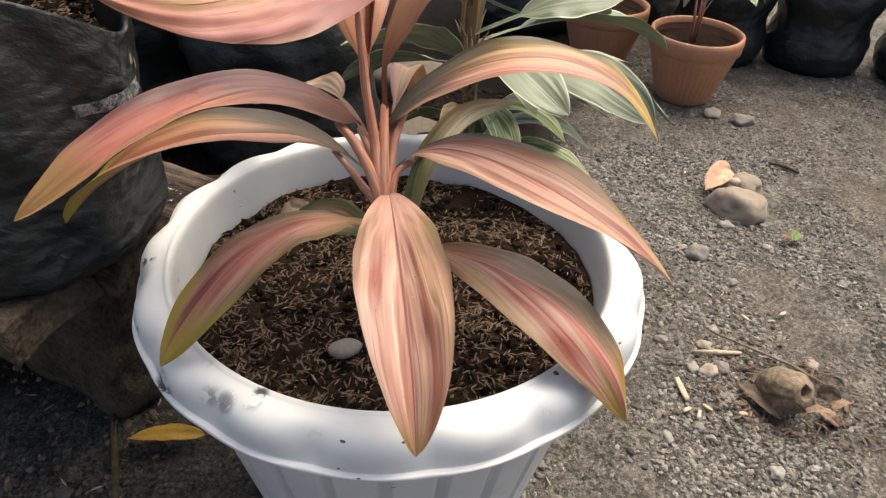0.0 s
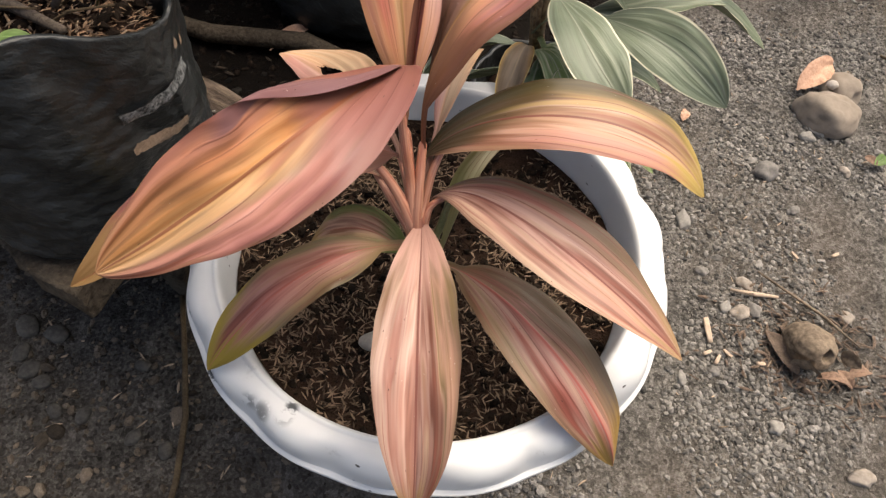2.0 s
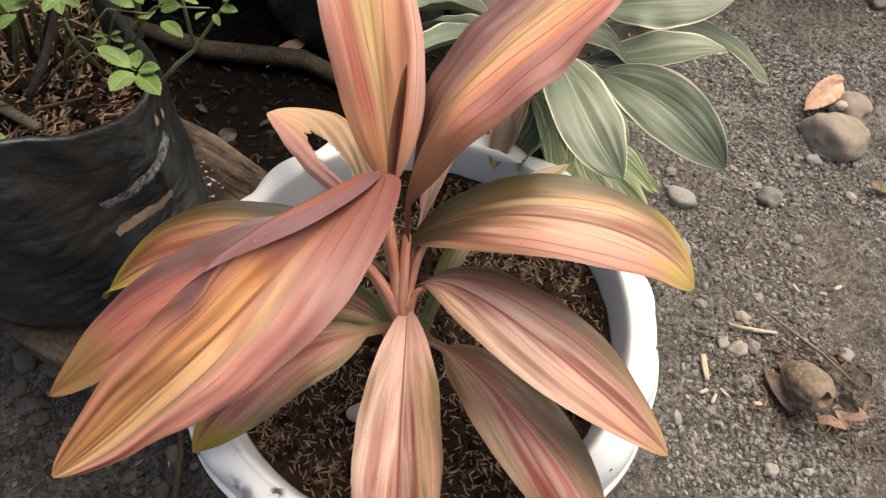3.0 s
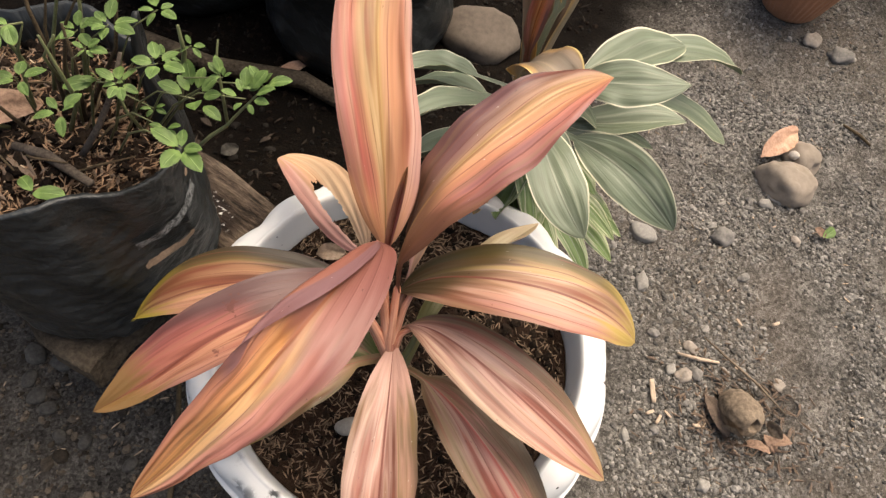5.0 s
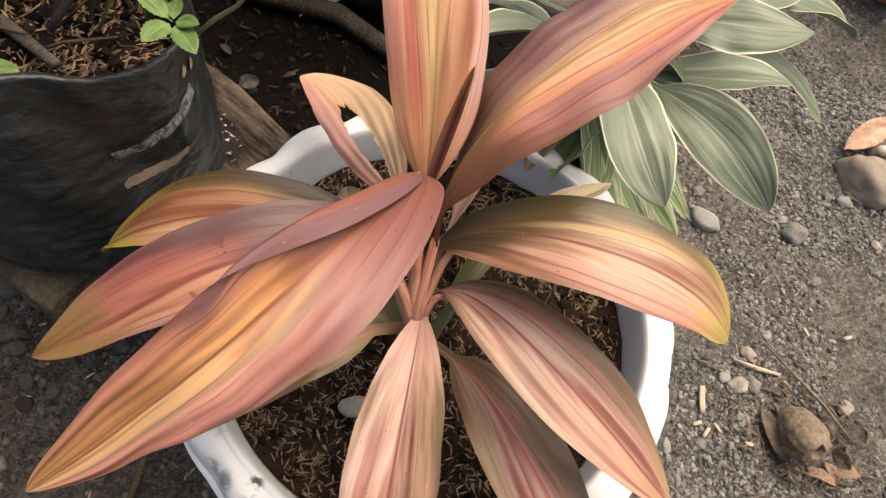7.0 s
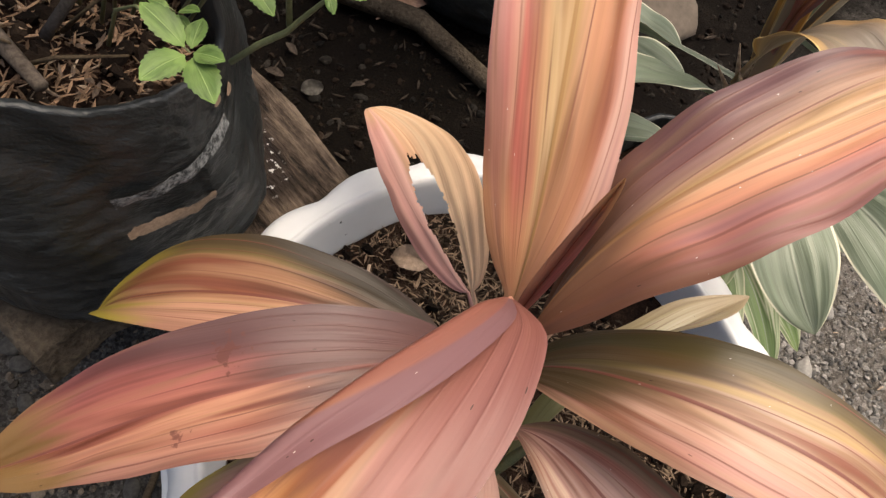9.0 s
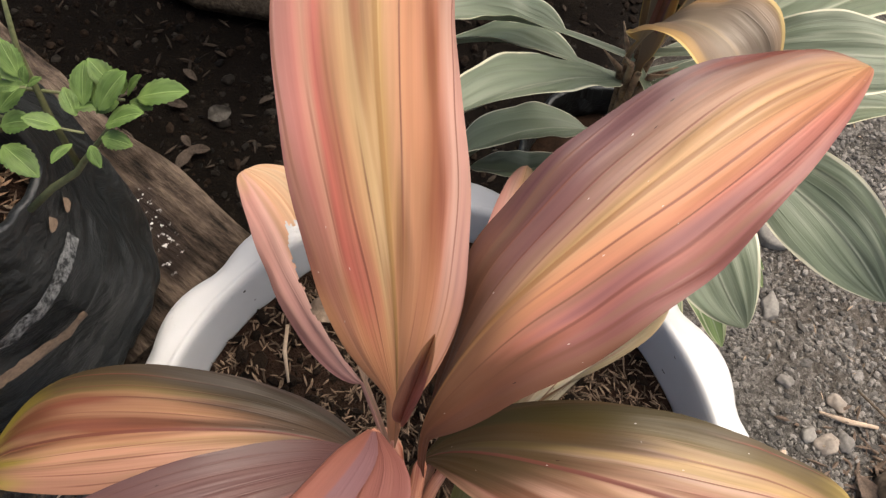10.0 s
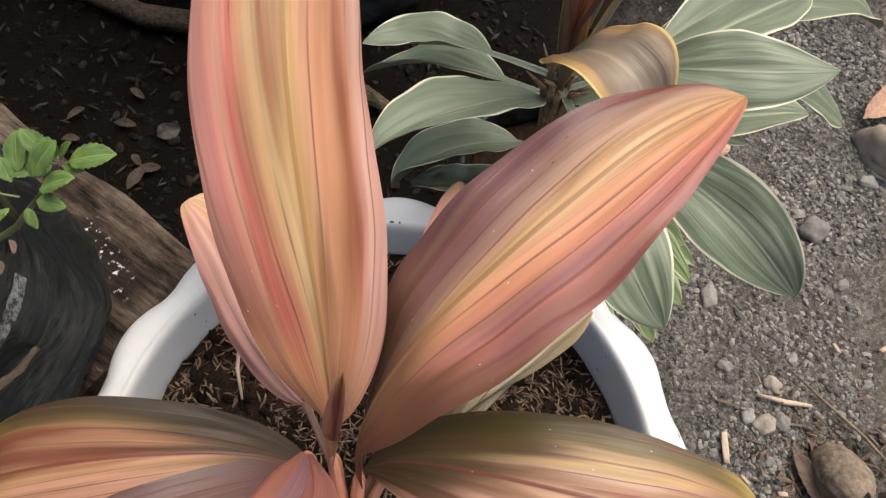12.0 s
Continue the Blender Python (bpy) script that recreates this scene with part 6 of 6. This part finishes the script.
dry_leaf((-0.362, -0.052, 0.446), 48, 0.105, 0.017, "large curled brown dry leaf on the soil in the bag", BROWN_LEAF, 0.02, 10, 5)
dry_leaf((-0.315, -0.005, 0.440), 335, 0.055, 0.006, "narrow curled brown dry leaf on the soil in the bag", DEAD_BROWN, 0.004, 5, 6)
dry_leaf((-0.36, 0.43, 0.012), 60, 0.075, 0.010, "narrow orange-brown dry leaf on dark earth", DRY_LEAF, 0.012, 20, 7)
dry_leaf((-0.272, -0.006, 0.008), 12, 0.075, 0.011, "yellow fallen leaf on dark earth beside the white pot", YELLOW_LEAF, 0.006, 0, 8)

def in_bag(rng):
    a, r = rng.uniform(0, 6.283), 0.088 * math.sqrt(rng.random())
    return BAG_C[0] + r * math.cos(a), BAG_C[1] + r * math.sin(a), 0.4455 - 0.127 * r - 0.034 * bag_slump(a) * (r / 0.087) ** 2


scatter("soil_crumbs", CLODS, 500, in_bag, lambda r: r.uniform(0.0015, 0.006), (0.5, 0.9), "dark crumbs of soil in the bag", "soil", 17)
shreds("root_fibres", 2200, 29, in_bag, (0.0015, 0.0055), (0.00035, 0.001), FIBRE, "tangled brown root fibres and husks on the soil in the bag", "litter")
shreds("soil_litter", 360, 27, in_bag, (0.0016, 0.0045), (0.0003, 0.0009), LITTER_TAN, "husks and pale flakes on the soil in the bag", "litter")
shreds("leaf_litter", 260, 28, in_bag, (0.002, 0.006), (0.0005, 0.0013), DEAD_BROWN, "shreds of dead brown leaf on the soil in the bag", "litter")

# ---- stones and litter on the gravel ----
def lumpy_rock(at, size, turn, seed, dents, label, lift=0.3):
    """A rounded rock with hollows: dents are (direction, spread, depth)."""
    bm = stone_mesh((1, 1, 1), seed, 4, 0.16)
    for v in bm.verts:
        n = v.co.normalized()
        cut = sum(depth * math.exp(-((1 - n.dot(Vector(d).normalized())) / spread) ** 2) for d, spread, depth in dents)
        v.co = Vector([c * (1 - cut) * k for c, k in zip(v.co, size)])
    ob = part("rock", bm, ROCK_BROWN)
    ob.location = (at[0], at[1], ground_height(at[0], at[1]) + size[2] * lift)
    ob.rotation_euler = (0, 0, radians(turn))
    return tagged(ob, label, "stone")


lumpy_rock((0.443, 0.543), (0.046, 0.042, 0.030), -8, 3, [((0.2, 0.55, 0.75), 0.05, 0.22), ((0.1, -0.1, 1), 0.035, 0.10), ((-0.7, -0.9, 0.2), 0.3, 0.3), ((-0.5, 1, 0.1), 0.25, 0.2)], "flat lumpy brown rock half sunk in the gravel")
lumpy_rock((0.465, 0.600), (0.029, 0.032, 0.024), 20, 6, [((0.5, -0.9, 0.3), 0.06, 0.25), ((-0.8, 0.2, 0.5), 0.1, 0.15)], "lumpy brown rock with a pebble lying on it")
stone("pebble", (0.444, 0.585), (0.0085, 0.007, 0.006), 10, LITTER_STONE, "small pale pebble lying on the rock", 8, lift=4.6)
dry_leaf((0.400, 0.575, 0.014), 53, 0.088, 0.019, "curled peach-brown dry leaf lying against the rock", DRY_LEAF, 0.018, 30, 9)
stone("pebble", (0.247, 0.379), (0.020, 0.015, 0.010), -15, PALE_STONE, "smooth pale oval pebble on the gravel", 12, lift=0.4)
stone("pebble", (0.364, 0.417), (0.016, 0.014, 0.012), 30, STONE, "angular grey stone on the gravel", 13, rough=0.4, lift=0.4)
for k, (x, y, a, b) in enumerate([(0.288, 0.23, 0.008, 0.006), (0.336, 0.182, 0.012, 0.009), (0.318, 0.185, 0.009, 0.007), (0.352, 0.19, 0.010, 0.007), (0.34, 0.225, 0.011, 0.008), (0.42, 0.50, 0.011, 0.008),
                                  (0.40, 0.36, 0.009, 0.006), (0.46, 0.21, 0.010, 0.008), (0.275, 0.08, 0.008, 0.006), (0.31, 0.10, 0.007, 0.006), (0.47, 0.02, 0.013, 0.009), (0.38, 0.05, 0.009, 0.007),
                                  (0.23, 0.42, 0.009, 0.007), (0.47, 0.45, 0.009, 0.007), (0.435, 0.515, 0.012, 0.008), (0.52, 0.86, 0.022, 0.018), (0.47, 0.88, 0.018, 0.015), (0.26, 0.30, 0.014, 0.009)]):
    stone("pebble", (x, y), (a, b, b * 0.7), 37 * k, (STONE, STONE_TAN, PALE_STONE)[k % 3], "small grey-brown pebble on the gravel", 20 + k, "pebbles on the gravel", rough=0.42, lift=0.35)
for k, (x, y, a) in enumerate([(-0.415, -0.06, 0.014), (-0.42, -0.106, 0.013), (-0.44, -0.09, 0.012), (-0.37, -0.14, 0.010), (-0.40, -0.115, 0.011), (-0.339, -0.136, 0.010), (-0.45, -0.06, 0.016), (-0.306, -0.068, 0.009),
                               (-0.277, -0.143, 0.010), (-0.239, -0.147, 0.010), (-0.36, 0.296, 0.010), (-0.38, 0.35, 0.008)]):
    stone("pebble", (x, y), (a, a * 0.75, a * 0.5), 53 * k, SHADED_STONE if y > 0 else STONE_DIM, "dark grey pebble on dark earth", 50 + k, "pebbles on the damp earth", lift=0.35)
nut = thing("nut_husk", (0.408, 0.152, 0.018), "fibrous brown nut husk with a dark opening, lying in a hollow", "nut husk")
nut.rotation_euler = (radians(-34), 0, radians(20))
nb = stone_mesh((0.0255, 0.037, 0.0245), 4, 5, 0.14)
for v in nb.verts:
    # blunt open end with a hole, and lengthwise ridges that fade towards it
    q = math.hypot(v.co.x - 0.003, v.co.z - 0.004)
    if v.co.y < -0.012:
        v.co.y = max(v.co.y, -0.034 + 0.10 * max(0.0, q - 0.010))
        if q < 0.0075:
            v.co.y += 0.026 * min(1.0, (0.0075 - q) / 0.0018)
    grow = 1 + 0.014 * math.sin(9 * math.atan2(v.co.z, v.co.x) + 12 * v.co.y) + 0.02 * noise.noise(v.co * 120)
    v.co.x, v.co.z = v.co.x * grow, v.co.z * grow
part("shell", nb, HUSK_NUT, nut)
for k, (dx, dy, z, h, ln, w, r) in enumerate([(0.026, -0.022, -0.004, -75, 0.026, 0.009, 75), (-0.028, -0.016, -0.012, -60, 0.036, 0.010, -50), (0.030, 0.012, -0.010, 80, 0.03, 0.008, 60), (0.024, -0.046, -0.014, 10, 0.026, 0.009, 10), (-0.014, -0.044, -0.014, -30, 0.032, 0.008, 5)]):
    d = Vector((math.cos(radians(h)), math.sin(radians(h)), 0))
    leaf_part("husk_flap", blade([tuple(Vector((dx, dy, z + 0.006 * math.sin(3.1 * q))) + d * ln * q) for q in (0, 0.25, 0.5, 0.75, 1.0)], w, rise=0.5, fall=0.6, start=0.02, heading=h, roll=(r, 0, 0), fold=(25, 0), seed=k, stalk=0.001, along=14, cross=8, wave=0.002), HUSK_NUT if k < 3 else BROWN_LEAF, nut)


def round_nut(rng):
    a, r = rng.uniform(0, 6.283), 0.028 + abs(rng.gauss(0, 0.035))
    x, y = 0.412 + 1.3 * r * math.cos(a), 0.15 + r * math.sin(a)
    return x, y, ground_height(x, y)


shreds("leaf_litter", 260, 31, round_nut, (0.003, 0.011), (0.0006, 0.0022), DEAD_BROWN, "brown shreds of husk strewn round the nut", "litter")
shreds("leaf_litter", 220, 33, on_front, (0.002, 0.008), (0.0005, 0.0016), LITTER_TAN, "bits of straw and husk on dark earth", "litter")
shreds("leaf_litter", 900, 34, on_shaded_earth, (0.003, 0.011), (0.0006, 0.0024), SHADED_LITTER, "shreds of dead leaf on dark earth, darkened as in shade", "litter")
shreds("leaf_litter", 420, 32, on_gravel, (0.002, 0.007), (0.0004, 0.0012), LITTER_TAN, "tan bits of straw and leaf on the gravel", "litter")


def stick(name, points, r, mat, label, category="twig"):
    return tagged(part(name, tube(points, r, 7), mat), label, category)


stick("twig", [(0.322, 0.209, 0.008), (0.35, 0.209, 0.010), (0.378, 0.214, 0.008)], [0.0015, 0.003, 0.0018], WOOD_CHIP, "pale split twig on the gravel")
stick("twig", [(0.354, 0.244, 0.008), (0.389, 0.222, 0.011), (0.43, 0.199, 0.012), (0.472, 0.172, 0.007)], [0.0012, 0.0017, 0.0017, 0.0010], HUSK_NUT, "thin straight brown twig on the gravel")
stick("twig", [(0.53, 0.70, 0.006), (0.555, 0.685, 0.009), (0.575, 0.672, 0.006)], [0.002, 0.003, 0.002], STEM_BROWN, "short brown twig on the gravel")
stick("stick", [(-0.20, -0.23, 0.008), (-0.212, -0.17, 0.01), (-0.232, -0.11, 0.01), (-0.262, -0.05, 0.01), (-0.30, 0.02, 0.008)], [0.0032, 0.0036, 0.0036, 0.0034, 0.003], STEM_BROWN, "thin straight stick on dark earth", "stick")
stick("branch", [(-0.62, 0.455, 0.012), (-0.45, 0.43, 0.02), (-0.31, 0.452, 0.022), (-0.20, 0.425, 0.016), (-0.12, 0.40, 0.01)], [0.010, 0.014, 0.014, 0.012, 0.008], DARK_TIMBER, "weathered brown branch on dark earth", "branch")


def chip(at, heading, length, width, seed):
    bm = bmesh.new()
    bmesh.ops.create_cube(bm, size=1.0)
    bmesh.ops.subdivide_edges(bm, edges=bm.edges[:], cuts=2, use_grid_fill=True)
    for v in bm.verts:
        taper = 1 - 0.5 * abs(v.co.x) ** 2 * 2
        v.co = Vector((v.co.x * length, v.co.y * width * taper + 0.0008 * noise.noise(v.co * 4 + Vector((seed, 0, 0))), v.co.z * 0.003 + 0.001 * noise.noise(v.co * 3 + Vector((0, seed, 0)))))
    ob = part("wood_chip", bm, WOOD_CHIP)
    ob.location, ob.rotation_euler = (at[0], at[1], ground_height(*at) + 0.006), (0.1, 0.15, radians(heading))
    return tagged(ob, "pale splinter of wood on the gravel", "wood chip", "wood chips on the gravel")


for k, (x, y, h, ln, w) in enumerate([(0.299, 0.147, -72, 0.03, 0.0065), (0.30, 0.118, 40, 0.012, 0.004), (0.312, 0.112, 70, 0.014, 0.004), (0.322, 0.122, -30, 0.012, 0.003), (0.45, 0.30, 40, 0.012, 0.004), (0.40, 0.285, -40, 0.012, 0.003), (0.36, 0.12, 10, 0.010, 0.004)]):
    chip((x, y), h, ln, w, k)
dry_leaf((0.366, 0.165, 0.006), -52, 0.058, 0.010, "dull brown dead leaf lying beside the nut", DEAD_BROWN, 0.008, 25, 21)
dry_leaf((0.447, 0.138, 0.004), -50, 0.024, 0.007, "dull tan scrap of dry leaf beside the nut", BROWN_LEAF, 0.004, 5, 22)
dry_leaf((0.245, 0.475, 0.004), 80, 0.022, 0.007, "small pink scrap of dry leaf on the gravel", DRY_LEAF, 0.004, 5, 19)
for k, (x, y, h, ln, w) in enumerate([(-0.378, 0.244, 30, 0.022, 0.016), (-0.376, 0.221, 80, 0.024, 0.018), (-0.427, 0.293, 10, 0.02, 0.014), (-0.478, 0.28, 60, 0.018, 0.012), (-0.39, 0.262, -30, 0.014, 0.012), (-0.472, 0.255, 20, 0.016, 0.013), (-0.33, 0.33, 50, 0.014, 0.01), (-0.43, 0.34, -20, 0.018, 0.012)]):
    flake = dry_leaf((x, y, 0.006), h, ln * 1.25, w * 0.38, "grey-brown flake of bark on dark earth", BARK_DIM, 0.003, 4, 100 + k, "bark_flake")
    tagged(flake, "grey-brown flake of bark on dark earth", "bark", "bark flakes on dark earth")
shell = dry_leaf((-0.374, 0.292, 0.006), 40, 0.026, 0.010, "grey curled shell fragment on dark earth", STONE_DIM, 0.006, 40, 120, "shell_fragment")
for k, (a, z, ln) in enumerate([(22.8, 0.3856, 0.008), (14.9, 0.394, 0.008)]):
    r = bag_radius(radians(a), z) + 0.0016
    b = Vector((BAG_C[0] + r * math.cos(radians(a)), BAG_C[1] + r * math.sin(radians(a)), z))
    across = Vector((-math.sin(radians(a)), math.cos(radians(a)), 0)) * 0.4 + Vector((0, 0, 1))
    across.normalize()
    ctrl = [tuple(b + across * ln * (q - 0.5)) for q in (0, 0.25, 0.5, 0.75, 1)]
    bit = leaf_part("leaf_scrap", blade(ctrl, ln * 0.42, rise=0.4, fall=0.9, start=0.02, heading=a + 90, roll=(90, 0, 0), fold=(6, 0), seed=130 + k, stalk=0.0005, along=10, cross=6, wave=0.0004, thick=0.0003), TAPE, None)
    tagged(bit, "tiny tan scrap of dry leaf stuck to the black bag", "leaf scrap", "scraps on the bag")
green_bit = thing("leaf_scrap", (0.52, 0.475, 0.0), "small wilted yellow-green leaf scrap on the gravel", "fallen leaf")
leaf_part("leaf", small_leaf((-0.015, -0.012, 0.01), 50, 0.028, 0.002, green_bit, 95, 20), LEAF_ROSEBUSH, green_bit)
leaf_part("leaf", small_leaf((-0.012, -0.012, 0.01), 130, 0.02, 0.002, green_bit, 96, -20), BROWN_LEAF, green_bit)
curled = dry_leaf((-0.116, 0.075, 0.242), 20, 0.028, 0.009, "curled pale dry leaf scrap on the potting soil", TAPE, 0.008, 30, 14)
stick("straw", [(-0.125, 0.062, 0.24), (-0.118, 0.045, 0.246), (-0.108, 0.028, 0.243)], [0.0012, 0.0014, 0.0008], WOOD_CHIP, "bent straw-coloured stalk on the potting soil", "straw")

# ---- things behind ----
build_nursery_bag("nursery_bag", (-0.285, 0.625), 0.145, 0.33, 5, "tall black nursery bag standing on dark earth", group="black nursery bags")
build_nursery_bag("nursery_bag", (-0.58, 0.66), 0.150, 0.32, 6, "tall black nursery bag standing on dark earth", group="black nursery bags")
build_nursery_bag("nursery_bag", (0.53, 1.22), 0.100, 0.24, 7, "black nursery bag at the edge of the gravel", group="black nursery bags")
build_nursery_bag("nursery_bag", (0.745, 1.21), 0.102, 0.25, 8, "black nursery bag at the edge of the gravel", group="black nursery bags")
build_nursery_bag("nursery_bag", (0.99, 1.15), 0.120, 0.25, 9, "black nursery bag at the edge of the gravel", group="black nursery bags")
build_nursery_bag("nursery_bag", (0.10, 1.35), 0.13, 0.26, 10, "black nursery bag at the edge of the gravel", group="black nursery bags")
build_nursery_bag("nursery_bag", (0.36, 1.45), 0.13, 0.26, 11, "black nursery bag at the edge of the gravel", group="black nursery bags")
stone("rock", (-0.085, 0.665), (0.07, 0.06, 0.03), 10, ROCK_DULL, "flat brown rock on dark earth beside a bag", 70, lift=0.3)
stone("rock", (-0.115, 0.90), (0.09, 0.06, 0.04), 35, ROCK_DULL, "grey rock on dark earth beside a bag", 71, lift=0.3)


def young_plant(at, z, seed, label, group, size=1.0):
    plant = thing("cordyline", (at[0], at[1], z), label, "plant", group)
    rng = random.Random(seed)
    for k in range(3):
        a = rng.uniform(0, 6.28)
        part("stem", tube([(0.008 * math.cos(a), 0.008 * math.sin(a), 0), (0.014 * math.cos(a), 0.014 * math.sin(a), 0.05 * size), (0.02 * math.cos(a), 0.02 * math.sin(a), 0.10 * size)], [0.003, 0.0028, 0.002], 7), STEM_RED, plant)
    for k in range(9):
        a = k * 2.4 + rng.uniform(-0.3, 0.3)
        reach = size * rng.uniform(0.09, 0.14)
        z0 = size * (0.06 + 0.008 * k)
        ctrl = arc((0, 0, z0), (reach * math.cos(a), reach * math.sin(a), z0 + size * rng.uniform(-0.03, 0.05)), z0 + 0.07 * size)
        leaf_part("leaf", blade(ctrl, 0.016 * size, heading=math.degrees(a), fold=(20, 0), seed=seed + k, stalk=0.002, along=24, cross=8), (LEAF_GREEN, LEAF_BRONZE, LEAF_GREEN_FRESH)[k % 3], plant)
    return plant


def brown_pot(at, r, h, label, seed):
    pot = thing("plastic_pot", (at[0], at[1], 0.0), label, "flower pot", "brown plastic pots")
    rim = [(r * 0.90, h - 0.012), (r * 0.92, h - 0.002), (r * 0.96, h), (r, h - 0.002), (r * 1.01, h - 0.01), (r * 1.0, h - 0.03), (r * 0.965, h - 0.033), (r * 0.94, h - 0.034), (r * 0.9, h - 0.03)]
    part("rim", lathe(rim, 72), TERRACOTTA, pot)

    def ribs(rr, z, a, i):
        return rr + (0.0012 * math.sin(40 * a) if 0.008 < z < h - 0.035 else 0.0), z
    wall = [(0.0, 0.003), (r * 0.58, 0.0), (r * 0.61, 0.004)] + [(r * (0.61 + 0.33 * k / 7), 0.004 + (h - 0.038) * k / 7) for k in range(1, 8)] + [(r * 0.93, h - 0.032), (r * 0.9, h - 0.03), (r * 0.88, h - 0.05)]
    part("body", lathe(wall, 160, ribs), TERRACOTTA, pot)

    def lumpy(rr, z, a, i):
        return rr, z + 0.005 * noise.noise(Vector((rr * 40 * math.cos(a), rr * 40 * math.sin(a), seed)))
    tagged(part("potting_soil", lathe([(0.0, h - 0.02), (r * 0.4, h - 0.021), (r * 0.7, h - 0.023), (r * 0.895, h - 0.025)], 40, lumpy), SOIL), "dark soil filling a brown plastic pot", "soil", kind="stuff").location = (at[0], at[1], 0)
    young_plant(at, h - 0.03, seed, "young cordyline with green and bronze leaves in a brown pot", "young cordylines in brown pots")
    return pot


brown_pot((0.425, 0.965), 0.088, 0.135, "ribbed brown plastic flower pot with soil and a young plant", 80)
brown_pot((0.262, 1.10), 0.088, 0.135, "ribbed brown plastic flower pot standing behind another", 90)
for k, (x, y, z) in enumerate([(0.53, 1.22, 0.20), (0.745, 1.21, 0.21), (0.99, 1.15, 0.21), (0.36, 1.45, 0.22)]):
    young_plant((x, y), z, 200 + 11 * k, "leafy young cordyline in a black nursery bag", "young cordylines in black bags", 1.25)
